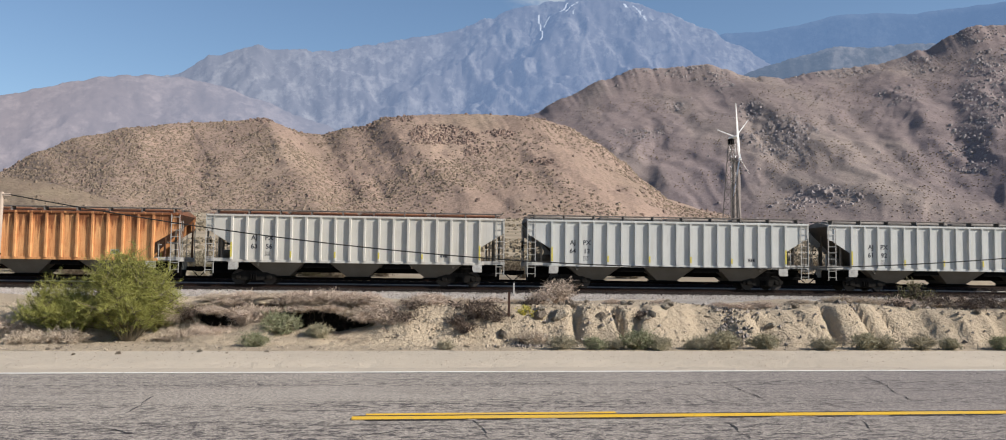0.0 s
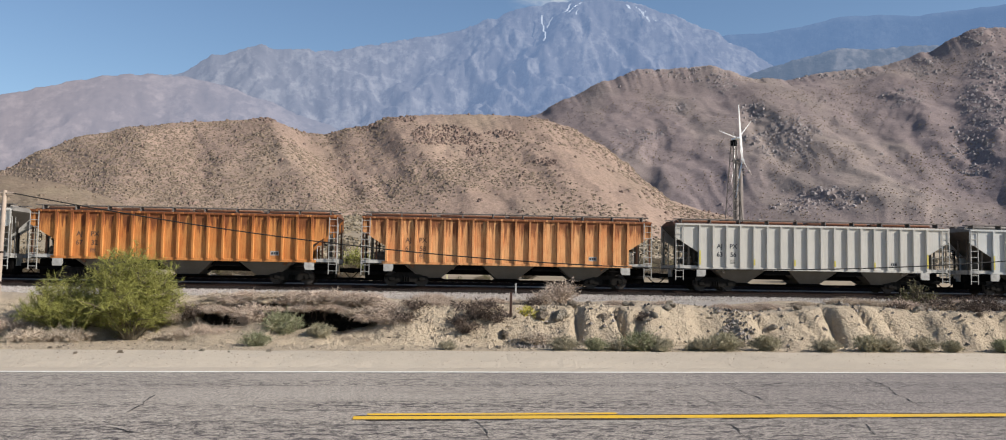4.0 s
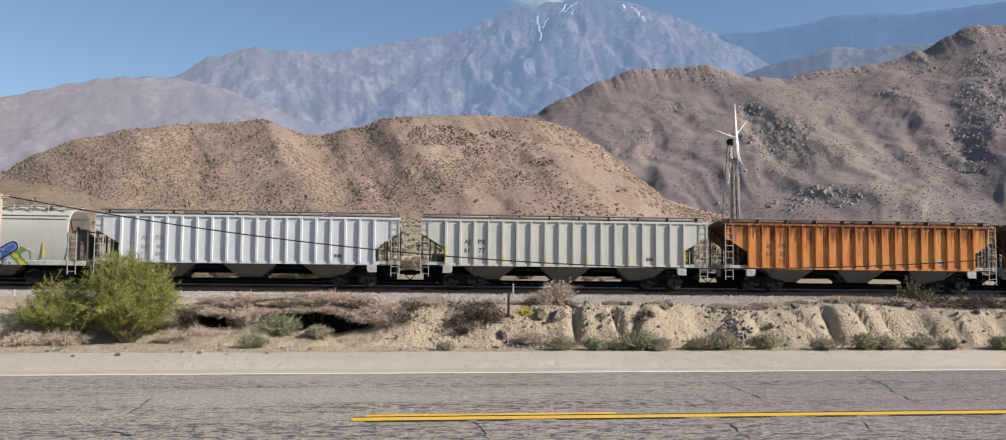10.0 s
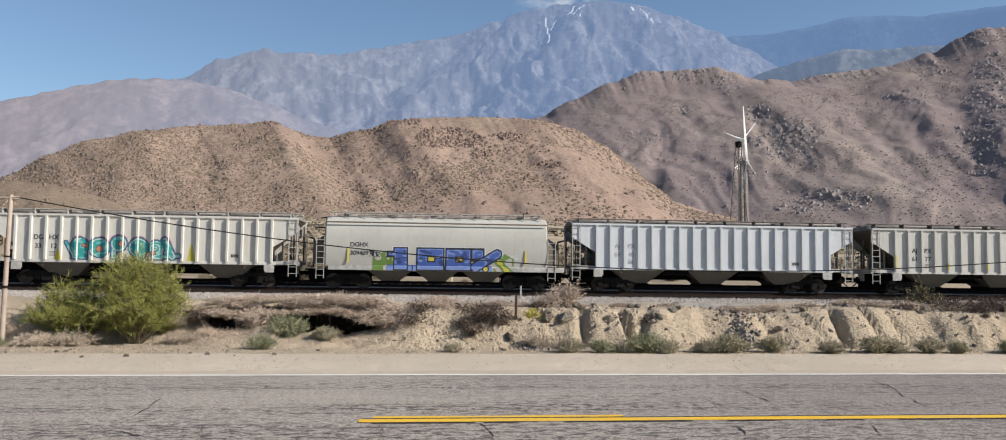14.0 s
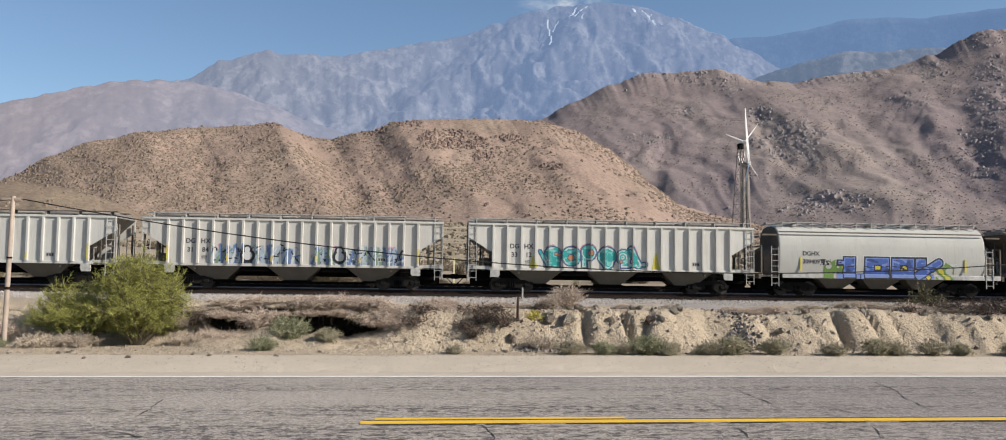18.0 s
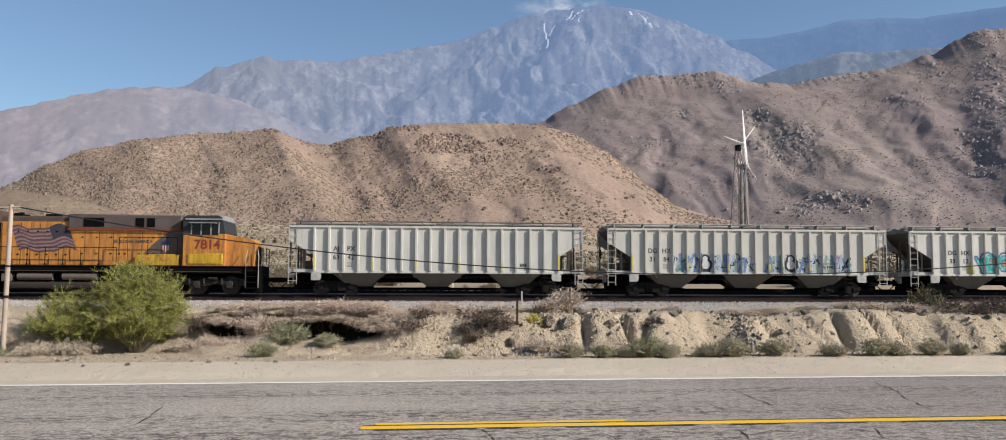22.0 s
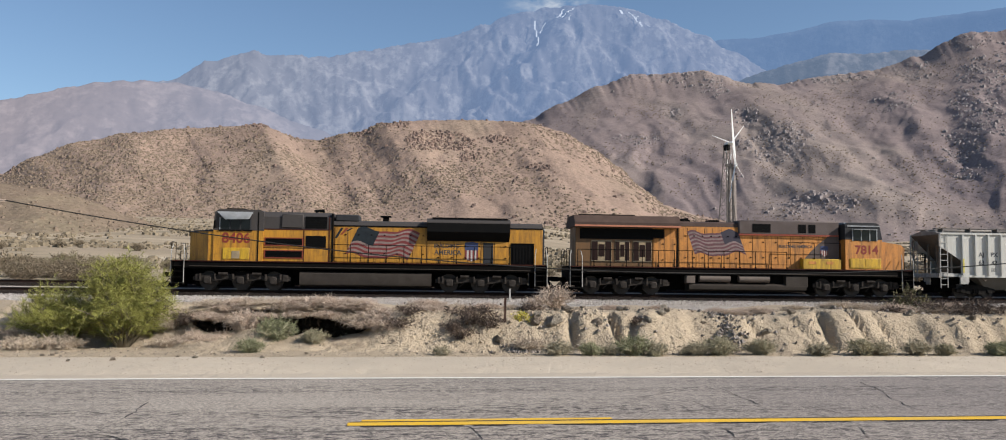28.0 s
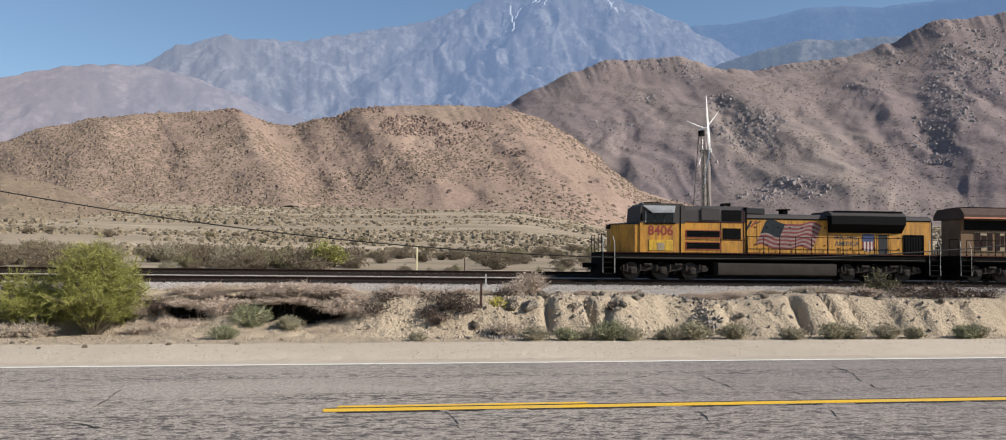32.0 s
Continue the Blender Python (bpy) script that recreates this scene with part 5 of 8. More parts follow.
def hood_doors(parent, x0, x1, z0, z1, y, material, n):
    for i in range(n):
        a, b = x0 + (x1 - x0) * i / n, x0 + (x1 - x0) * (i + 1) / n
        part("door_seam", Shape().box(a - 0.019, a + 0.019, y - 0.016, y, z0, z1), DOOR_SEAM, parent)
        d = part("hood_door", Shape().box(a + 0.02, b - 0.02, y - 0.022, y, z0, z1, 0.008), material, parent)
        part("latch", cached("latch", lambda s: s.box(-0.05, 0.05, -0.03, 0, -0.03, 0.03), BLACK, smooth=0), None, d, at=pose(b - 0.12, y - 0.022, z0 + (z1 - z0) * 0.25))
        part("latch", cached("latch", lambda s: s, BLACK, smooth=0), None, d, at=pose(b - 0.12, y - 0.022, z0 + (z1 - z0) * 0.8))


def underframe(car, half, deck, tank0, tank1, bogies, rail_material, tank_top=1.12):
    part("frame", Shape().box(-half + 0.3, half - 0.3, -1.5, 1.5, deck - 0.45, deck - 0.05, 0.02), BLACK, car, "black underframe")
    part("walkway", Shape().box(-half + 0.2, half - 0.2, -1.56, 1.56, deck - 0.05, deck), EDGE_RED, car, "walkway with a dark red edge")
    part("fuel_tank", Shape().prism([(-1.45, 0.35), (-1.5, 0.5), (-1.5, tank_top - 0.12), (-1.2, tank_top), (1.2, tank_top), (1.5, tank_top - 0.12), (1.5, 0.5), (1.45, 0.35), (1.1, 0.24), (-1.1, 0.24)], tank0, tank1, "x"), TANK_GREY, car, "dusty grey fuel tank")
    # black filler block added to close the bright gaps under the frame
    part("centre_filler", Shape().box(-half + 1.2, half - 1.2, -0.5, 0.5, 0.3, deck - 0.4, 0.03), BLACK, car)
    for x in bogies:
        engine_bogie(car, x, 1)
    for d in (-1, 1):
        m = pose(0, 0, 0, 0, 0, 0 if d > 0 else 180)
        part("pilot", Shape().prism([(half - 0.35, 0.15), (half - 0.05, 0.15), (half - 0.15, 0.6), (half - 0.15, deck), (half - 0.35, deck)], -1.45, 1.45), BLACK, car, at=m)
        coupler_set(car, d * (half - 0.2), d)
        step_well(car, d * (half - 0.55), d, deck)
        part("end_rail", Shape().path([(half - 0.15, -1.4, deck), (half - 0.15, -1.4, deck + 1.05), (half - 0.15, -0.5, deck + 1.05), (half - 0.15, -0.5, deck)], 0.022).path([(half - 0.15, 1.4, deck), (half - 0.15, 1.4, deck + 1.05), (half - 0.15, 0.5, deck + 1.05), (half - 0.15, 0.5, deck)], 0.022), rail_material, car, at=m)
        part("hose_cluster", Shape().path([(half - 0.1, 0.5, 0.85), (half + 0.15, 0.6, 0.6), (half + 0.35, 0.6, 0.4)], 0.03).path([(half - 0.1, -0.6, 0.85), (half + 0.15, -0.7, 0.6), (half + 0.35, -0.65, 0.4)], 0.03), BLACK, car, at=m)
    part("cable_run", Shape().tube((-half + 1.2, -1.55, deck - 0.32), (half - 1.2, -1.55, deck - 0.36), 0.025, n=6), TANK_GREY, car, "dusty pipe under the walkway")


def engine_front():
    """Engine with cab at the low end of x, flared black radiators at the other."""
    car = thing("diesel_engine", "yellow and grey diesel engine with flared black radiators, its cab leading", "locomotive", "engines of the goods train")
    Y, D = -1.05, 1.67
    underframe(car, 11.0, D, -3.6, 4.0, (-6.9, 7.0), BLACK)
    nose = part("nose", Shape().prism([(-8.75, -1.45), (-8.75, 1.45), (-9.1, 1.45), (-10.35, 0.5), (-10.35, -0.5), (-9.1, -1.45)], D, 3.34, "z"), ENGINE_YELLOW, car, "wide yellow nose with cut corners", smooth=0.3)
    part("nose_top", Shape().loft([[(-8.75, -1.45, 3.34), (-9.1, -1.45, 3.34), (-10.35, -0.5, 3.34), (-10.35, 0.5, 3.34), (-9.1, 1.45, 3.34), (-8.75, 1.45, 3.34)], [(-8.75, -1.2, 3.5), (-9.15, -1.25, 3.44), (-10.25, -0.4, 3.42), (-10.25, 0.4, 3.42), (-9.15, 1.25, 3.44), (-8.75, 1.2, 3.5)]]), ENGINE_GREY, nose, "dark anti-glare nose top")
    part("nose_lamp", Shape().box(-10.43, -10.33, -0.45, 0.45, 3.1, 3.34, 0.02), BLACK, car)
    part("cab", Shape().prism([(-8.8, D), (-6.0, D), (-6.0, 4.5), (-6.2, 4.62), (-8.5, 4.62), (-8.72, 4.45), (-8.8, 3.4)], -1.52, 1.52), ENGINE_YELLOW, car, "crew cab")
    part("cab_upper", Shape().prism([(-8.83, 3.43), (-5.98, 3.43), (-5.98, 4.5), (-6.2, 4.635), (-8.5, 4.635), (-8.75, 4.46)], -1.535, 1.535), HOOD_GREY, car, "grey cab top")
    part("cab_roof", Shape().prism([(-1.6, 4.42), (-1.15, 4.66), (1.15, 4.66), (1.6, 4.42), (1.6, 4.37), (-1.6, 4.37)], -8.55, -6.6, "x"), ROOF_PALE, car, "pale sunlit cab roof edge")
    win = part("cab_window", Shape().box(-8.45, -6.72, -1.545, -1.53, 3.48, 4.12), CAB_GLASS, car, "dark cab side windows")
    for x in (-8.45, -7.88, -7.3, -6.72):
        part("window_bar", Shape().box(x - 0.035, x + 0.035, -1.565, -1.54, 3.45, 4.15), ENGINE_GREY if x > -8.4 else ROOF_PALE, win)
    part("window_awning", Shape().add([(-8.62, -1.54, 4.5), (-6.6, -1.54, 4.5), (-6.75, -1.86, 4.10), (-8.1, -1.86, 4.06), (-8.62, -1.54, 4.46), (-6.6, -1.54, 4.46), (-6.75, -1.86, 4.06), (-8.1, -1.86, 4.02)], [(0, 3, 2, 1), (4, 5, 6, 7), (3, 7, 6, 2), (0, 4, 7, 3), (2, 6, 5, 1), (1, 5, 4, 0)]), ROOF_PALE, car, "pale sloping awning over the windows")
    part("window_ledge", Shape().box(-8.5, -6.6, -1.58, -1.535, 3.38, 3.46), BLACK, car)
    part("mirror", Shape().box(-8.75, -8.68, -1.72, -1.55, 3.55, 4.0, 0.01), BLACK, car)
    lettering("8406", 0.80, NUMBER_RED, car, -7.52, -1.528, 2.72, bold=0.02)
    hatch = part("battery_box", Shape().box(-8.25, -6.75, -1.56, -1.50, 1.76, 2.42, 0.02), DECK_YELLOW, car, "bright yellow box with a small plate")
    part("plate", Shape().box(-7.75, -7.3, -1.575, -1.555, 1.8, 2.24, 0.01), CREAM, hatch)
    # electrical cabinet behind the cab
    part("cabinet", Shape().box(-6.0, -1.8, -1.42, 1.42, D, 3.55, 0.02), ENGINE_YELLOW, car, "yellow equipment cabinet")
    part("cabinet_top", Shape().prism([(-1.42, 3.55), (-1.42, 4.25), (-1.0, 4.56), (1.0, 4.56), (1.42, 4.25), (1.42, 3.55)], -6.0, -1.8, "x"), HOOD_GREY, car, "grey cabinet top")
    part("blower_box", Shape().box(-4.7, -3.45, -1.5, -1.4, 3.62, 4.42, 0.05), HOOD_GREY, car, "pale grey blower box")
    louvre(car, -3.35, -2.1, 3.6, 4.3, -1.43, RADIATOR_BLACK, "black air intake", None, 5)
    for z in (2.62, 1.9):
        louvre(car, -5.6, -3.5, z, z + 0.38, -1.43, RADIATOR_BLACK, "red-edged cooling vent", RED_STRIPE, 5)
    louvre(car, -3.3, -2.15, 2.5, 3.18, -1.43, RADIATOR_BLACK, "black air filter grille", None, 6)
    part("cabinet_edging", Shape().box(-5.9, -1.9, -1.436, -1.418, 3.5, 3.56).box(-5.9, -1.9, -1.436, -1.418, 2.44, 2.48).box(-3.45, -3.39, -1.436, -1.418, D, 3.5).box(-2.0, -1.93, -1.436, -1.418, D, 4.3), EDGE_RED, car, "dark red edging round the cabinet doors")
    # hood
    part("hood", Shape().box(-1.8, 10.6, -0.98, 0.98, D, 3.82, 0.02), ENGINE_YELLOW, car, "long yellow hood")
    part("hood_top", Shape().prism([(-1.0, 3.82), (-0.9, 4.05), (-0.6, 4.15), (0.6, 4.15), (0.9, 4.05), (1.0, 3.82)], -1.8, 10.6, "x"), HOOD_GREY, car, "grey hood top")
    part("silencer", Shape().box(-1.7, -0.3, -0.8, 0.8, 4.1, 4.5, 0.06), ENGINE_GREY, car)
    part("exhaust_stack", Shape().box(1.05, 1.4, -0.3, 0.3, 4.1, 4.42, 0.02).box(0.9, 1.55, -0.38, 0.38, 4.42, 4.5, 0.02), BLACK, car, "black exhaust stack")
    part("seam", Shape().box(-1.84, -1.76, -1.45, -0.97, D, 4.5), BLACK, car, "black vertical seam")
    part("seam", Shape().box(-6.03, -5.97, -1.55, -1.40, D, 4.5), BLACK, car)
    part("roof_edge", Shape().box(-1.8, 10.6, -1.005, -0.975, 3.78, 3.86), BLACK, car, "dark edge under the hood top")
    for q in range(3):
        part("slanted_stripe", Shape().prism([(-1.7 + 0.3 * q, 3.1 + 0.2 * q), (-1.55 + 0.3 * q, 3.1 + 0.2 * q), (-1.2 + 0.3 * q, 3.7), (-1.35 + 0.3 * q, 3.7)], -1.008, -1.0), RED_STRIPE if q % 2 else FLAG_BLUE, car)
    hood_doors(car, -1.7, 3.6, 1.72, 3.7, -0.98, ENGINE_YELLOW, 7)
    hood_doors(car, 3.7, 8.5, 1.72, 3.0, -0.98, ENGINE_YELLOW, 6)
    flag(car, -0.35, 3.3, 1.78, 3.62, -1.012)
    part("radiator", Shape().prism([(-1.0, 3.02), (-1.5, 3.55), (-1.5, 4.1), (-1.15, 4.32), (1.15, 4.32), (1.5, 4.1), (1.5, 3.55), (1.0, 3.02)], 3.7, 8.6, "x"), RADIATOR_BLACK, car, "flared sooty radiator section")
    part("radiator_cap", Shape().prism([(-1.51, 4.06), (-1.51, 4.12), (-1.15, 4.34), (1.15, 4.34), (1.51, 4.12), (1.51, 4.06)], 3.68, 8.62, "x"), HOOD_GREY, car, "grey radiator roof")
    for i in range(3):
        part("radiator_fan", Shape().tube((4.6 + 1.5 * i, 0, 4.3), (4.6 + 1.5 * i, 0, 4.42), 0.62, n=20), BLACK, car)
    part("roof_rack", Shape().box(4.0, 8.5, -1.3, -1.2, 4.32, 4.4).box(4.0, 8.5, 1.2, 1.3, 4.32, 4.4), BLACK, car)
    lettering("BUILDING", 0.34, LETTER, car, 4.1, -1.006, 2.62, "LEFT", bold=0.006)
    lettering("AMERICA", 0.38, LETTER, car, 4.15, -1.006, 2.22, "LEFT", bold=0.006)
    shield(car, 6.35, 2.38, -1.008, 0.8, 1.1)
    part("side_door", Shape().box(7.05, 7.65, -1.02, -0.98, 1.72, 2.95, 0.01), ENGINE_GREY, car, "dark side door")
    louvre(car, 8.75, 10.05, 1.7, 2.9, -0.985, RADIATOR_BLACK, "black intake with upright bars", BLACK, 7, True)
    part("rear_cap", Shape().prism([(10.6, D), (10.72, D), (10.72, 3.7), (10.6, 4.0)], -0.95, 0.95), ENGINE_GREY, car)
    part("marker_lamp", Shape().tube((10.7, -0.7, 3.75), (10.78, -0.7, 3.75), 0.09, n=10).tube((10.7, -0.7, 3.5), (10.78, -0.7, 3.5), 0.09, n=10), WHITE_BAR, car, "rear lamp pair")
    part("horn", Shape().tube((-3.0, -0.3, 4.72), (-2.4, -0.3, 4.72), 0.05, 0.12, n=10).box(-2.9, -2.8, -0.4, 0.1, 4.55, 4.7), BLACK, car)
    part("antenna_box", Shape().box(-8.3, -7.2, -0.7, 0.7, 4.66, 4.76, 0.03), BLACK, car)
    handrail(car, [-1.75 + 1.03 * i for i in range(12)], D, D + 1.02, -1.5, BLACK)
    handrail(car, [-1.75 + 1.03 * i for i in range(12)], D, D + 1.02, 1.5, BLACK)
    for o in car.children:
        if o.name.split(".")[0] in ("nose", "nose_lamp", "cab", "cab_upper", "cab_roof", "cab_window", "window_awning", "window_ledge", "mirror", "lettering", "battery_box", "antenna_box") and o.location.x < 1.0:
            o.location.x += 0.28
    return car


def engine_rear():
    """Engine with overhanging radiator wings at the low end of x and cab at the other."""
    car = thing("diesel_engine", "faded orange-yellow diesel engine with a wide radiator wing, its cab trailing", "locomotive", "engines of the goods train")
    D = 1.65
    underframe(car, 10.85, D, -3.4, 3.9, (-7.3, 7.2), BLACK, 0.72)
    for o in car.children:
        o.location.x += 0.3
    part("radiator_base", Shape().box(-9.95, -5.25, -1.0, 1.0, D, 4.02, 0.02), DARK_ORANGE, car, "dark brown radiator compartment")
    part("radiator_bay", Shape().box(-5.25, -3.7, -1.0, 1.0, D, 4.02, 0.01), ENGINE_ORANGE, car, "orange panel beside the radiators")
    part("radiator_wing", Shape().prism([(-1.62, 4.02), (-1.62, 4.28), (-1.2, 4.72), (1.2, 4.72), (1.62, 4.28), (1.62, 4.02)], -10.1, -3.65, "x"), HOOD_BROWN, car, "wide overhanging radiator wing")
    part("wing_stripe", Shape().box(-10.1, -3.65, -1.632, -1.618, 4.02, 4.12), CORAL, car, "orange-red edge stripe")
    part("radiator_screen", Shape().box(-9.7, -6.3, -0.95, 0.95, 4.7, 4.8, 0.02), BLACK, car)
    # intake made larger so its black also paints the shadow below the wing
    louvre(car, -9.7, -4.5, 3.3, 3.95, -1.006, RADIATOR_BLACK, "black radiator intake widened to stand in for the wing shadow", None, 5)
    for i, (a, b) in enumerate(((-9.0, -7.75), (-7.55, -6.65), (-6.45, -5.3))):
        g = part("shutter_frame", Shape().box(a, b, -1.03, -1.0, 1.95, 3.22, 0.01), CREAM, car, "cream radiator shutter frame")
        w = (b - a) / 3
        for q in range(3):
            low = 2.25 if q == 1 else 2.02
            part("shutter", Shape().box(a + w * q + 0.03, a + w * (q + 1) - 0.02, -1.045, -1.028, low, 3.15 if q != 1 else 2.98), SHUTTER_RED, g, "dark red shutter panel")
    hood_doors(car, -5.2, -3.75, 1.66, 3.4, -1.0, ENGINE_ORANGE, 2)
    part("hood", Shape().box(-3.7, 6.5, -1.0, 1.0, D, 4.15, 0.02), ENGINE_ORANGE, car, "long orange-yellow hood")
    part("hood_top", Shape().prism([(-1.0, 4.15), (-0.95, 4.36), (-0.6, 4.48), (0.6, 4.48), (0.95, 4.36), (1.0, 4.15)], -3.7, 0.1, "x"), HOOD_BROWN, car, "soot-browned hood top")
    hood_doors(car, -3.6, 0.1, 1.66, 4.05, -1.0, ENGINE_ORANGE, 7)
    part("exhaust_stack", Shape().box(-1.5, -0.85, -0.4, 0.4, 4.45, 4.62, 0.03), BLACK, car)
    part("horn", Shape().tube((-3.3, -0.2, 4.62), (-2.8, -0.2, 4.62), 0.05, 0.11, n=10).box(-3.25, -2.75, -0.5, 0.5, 4.46, 4.6), BLACK, car)
    part("blower_housing", Shape().box(0.1, 6.45, -1.15, 1.15, 3.72, 4.58, 0.06), HOUSING_BROWN, car, "faded grey-brown blower housing")
    part("housing_stripe", Shape().box(0.1, 6.45, -1.162, -1.148, 3.66, 3.76), RED_STRIPE, car)
    for a, b in ((0.95, 2.1), (3.85, 4.35), (4.5, 4.95)):
        louvre(car, a, b, 3.85, 4.38, -1.155, RADIATOR_BLACK, "black vent", None, 4)
    part("seam", Shape().box(-3.74, -3.66, -1.04, -0.99, D, 4.4), BLACK, car, "black vertical seam")
    hood_doors(car, 0.2, 5.0, 1.9, 3.6, -1.0, ENGINE_ORANGE, 6)
    flag(car, -3.1, 0.1, 2.25, 3.85, -1.028, True, colours=[plain("faded_flag_red", (0.12, 0.045, 0.05), 0.6, 0, 0.3, 3), plain("faded_flag_white", (0.235, 0.165, 0.155), 0.6, 0, 0.4, 3), plain("faded_flag_blue", (0.035, 0.03, 0.045), 0.7, 0, 0.3, 3)])
    lettering("BUILDING AMERICA", 0.24, LETTER, car, 2.65, -1.028, 2.95, "LEFT", bold=0.004)
    part("grey_panel", Shape().prism([(4.3, 2.3), (6.5, 2.3), (6.5, 3.75), (5.9, 3.75), (4.9, 2.95)], -1.03, -1.0), HOUSING_BROWN, car, "dark diagonal panel")
    shield(car, 5.55, 2.75, -1.036, 0.5, 0.62)
    part("cab", Shape().prism([(6.4, D), (8.75, D), (8.75, 3.45), (8.55, 4.4), (8.35, 4.52), (6.6, 4.52), (6.4, 4.4)], -1.52, 1.52), ENGINE_ORANGE, car, "crew cab")
    part("cab_upper", Shape().prism([(6.38, 3.5), (8.76, 3.5), (8.57, 4.42), (8.35, 4.535), (6.6, 4.535), (6.38, 4.42)], -1.535, 1.535), ENGINE_GREY, car, "dark grey cab top")
    part("cab_roof", Shape().prism([(-1.58, 4.34), (-1.1, 4.56), (1.1, 4.56), (1.58, 4.34), (1.58, 4.28), (-1.58, 4.28)], 6.5, 8.6, "x"), ROOF_PALE, car, "pale sunlit cab roof edge")
    win = part("cab_window", Shape().box(6.85, 8.4, -1.545, -1.53, 3.42, 4.12), CAB_GLASS, car, "dark cab side windows")
    for x in (6.85, 7.4, 7.95, 8.4):
        part("window_bar", Shape().box(x - 0.03, x + 0.03, -1.565, -1.54, 3.4, 4.15), ROOF_PALE, win)
    part("window_awning", Shape().box(6.8, 8.3, -1.85, -1.5, 4.08, 4.12), ROOF_PALE, car)
    part("nose", Shape().prism([(8.7, D), (10.3, D), (10.4, 3.0), (10.15, 3.22), (8.7, 3.44)], -1.15, 1.15), ENGINE_ORANGE, car, "sloping orange nose")
    part("nose_door", Shape().box(10.38, 10.44, -0.4, 0.4, D + 0.1, 2.8), ENGINE_GREY, car)
    lettering("7814", 0.74, NUMBER_RED, car, 7.75, -1.528, 2.62, bold=0.02)
    skirt = part("deck_box", Shape().box(4.0, 6.4, -1.5, -1.0, D, 2.28, 0.02), DECK_YELLOW, car, "bright yellow walkway boxes")
    part("grab_plate", Shape().box(4.35, 4.8, -1.515, -1.498, 1.95, 2.12), ENGINE_ORANGE, skirt)
    part("grab_plate", Shape().box(5.45, 5.9, -1.515, -1.498, 1.95, 2.12), ENGINE_ORANGE, skirt)
    low = part("battery_box", Shape().box(6.65, 8.65, -1.56, -1.5, 1.72, 2.34, 0.02), DECK_YELLOW, car, "bright yellow battery box")
    for i in range(2):
        part("box_door", Shape().box(6.7 + 0.97 * i, 7.62 + 0.97 * i, -1.575, -1.555, 1.78, 2.28, 0.005), DECK_YELLOW, low)
    for x in (-1.5, 0.95):
        part("air_reservoir", Shape().tube((x - 0.95, -1.3, 1.0), (x + 0.95, -1.3, 1.0), 0.22, n=18), RESERVOIR, car, "cylindrical air reservoir")
    part("side_box", Shape().box(2.9, 4.3, -1.48, -0.9, 0.55, 1.2, 0.03), TANK_GREY, car)
    part("side_box", Shape().box(-3.3, -2.75, -1.52, -0.9, 0.7, 1.15, 0.03), RESERVOIR, car, "pale dusty equipment box")
    part("equipment_rack", Shape().box(-3.4, 4.4, -1.1, 1.1, 0.7, 1.3, 0.02), BLACK, car)
    handrail(car, [-9.9 + 0.98 * i for i in range(7)], D, D + 1.0, -1.5, BLACK)
    handrail(car, [-3.9 + 0.98 * i for i in range(8)], D, D + 1.0, -1.5, BLACK)
    handrail(car, [3.1, 4.7, 6.35], D + 0.6, D + 1.6, -1.5, BLACK)
    handrail(car, [-9.9 + 1.05 * i for i in range(16)], D, D + 1.0, 1.5, BLACK)
    for o in car.children:
        if o.name.split(".")[0] in ("nose", "nose_door", "cab", "cab_upper", "cab_roof", "cab_window", "window_awning", "battery_box") or o.name.startswith("lettering") and o.location.x > 7:
            o.location.x += 0.27
    return car


engine_l = put(engine_rear(), -174.15)
engine_m = put(engine_front(), -196.7)


# ---- plants and stones beside the road ----
def leaf_material(name, a, b, rough=0.8):
    k = Nodes(name)
    g = k.node("ShaderNodeNewGeometry")
    n = k.noise(1.7, 2)
    c = k.mix(g.outputs["Random Per Island"], a, b)
    c = k.mix(k.ramp(n, 0.35, 0.7, 0, 0.5), c, tuple(0.55 * q for q in a))
    k.put(k.b.inputs["Subsurface Weight"], 0.0)
    return k.done(c, rough, 0, None, spec=0.15)


LEAF_BRIGHT = leaf_material("bright_green_leaf", (0.20, 0.20, 0.045), (0.36, 0.345, 0.10))
LEAF_DARK = leaf_material("dull_green_leaf", (0.26, 0.235, 0.145), (0.41, 0.36, 0.24))
LEAF_DEEP = leaf_material("deep_green_leaf", (0.17, 0.18, 0.095), (0.30, 0.295, 0.17))
LEAF_SAGE = leaf_material("sage_leaf", (0.27, 0.24, 0.16), (0.42, 0.36, 0.255))
LEAF_DRY = leaf_material("dry_weed", (0.56, 0.46, 0.345), (0.36, 0.285, 0.21))
LEAF_PINK = leaf_material("dry_pinkish_brush", (0.60, 0.475, 0.37), (0.40, 0.305, 0.235))
LEAF_CREOSOTE = leaf_material("creosote_leaf", (0.105, 0.10, 0.05), (0.17, 0.145, 0.075))
LEAF_YELLOW = leaf_material("yellow_flower", (0.55, 0.46, 0.05), (0.42, 0.38, 0.08))
TWIG_GREY = leaf_material("grey_twig", (0.50, 0.405, 0.32), (0.32, 0.25, 0.195))
TWIG_DARK = leaf_material("dark_twig", (0.085, 0.062, 0.048), (0.15, 0.11, 0.085))
BARK = leaf_material("shrub_bark", (0.16, 0.13, 0.085), (0.11, 0.09, 0.06))


def ribbon(s, a, b, w, up=None):
    """A thin two-faced twig or leaf from a to b."""
    d = (b - a)
    side = d.cross(up or Vector((RND.uniform(-1, 1), RND.uniform(-1, 1), RND.uniform(-0.3, 1))))
    if side.length < 1e-6:
        return
    side = side.normalized() * w * 0.5
    s.add([a - side, a + side, b + side * 0.4, b - side * 0.4], [(0, 1, 2, 3)])


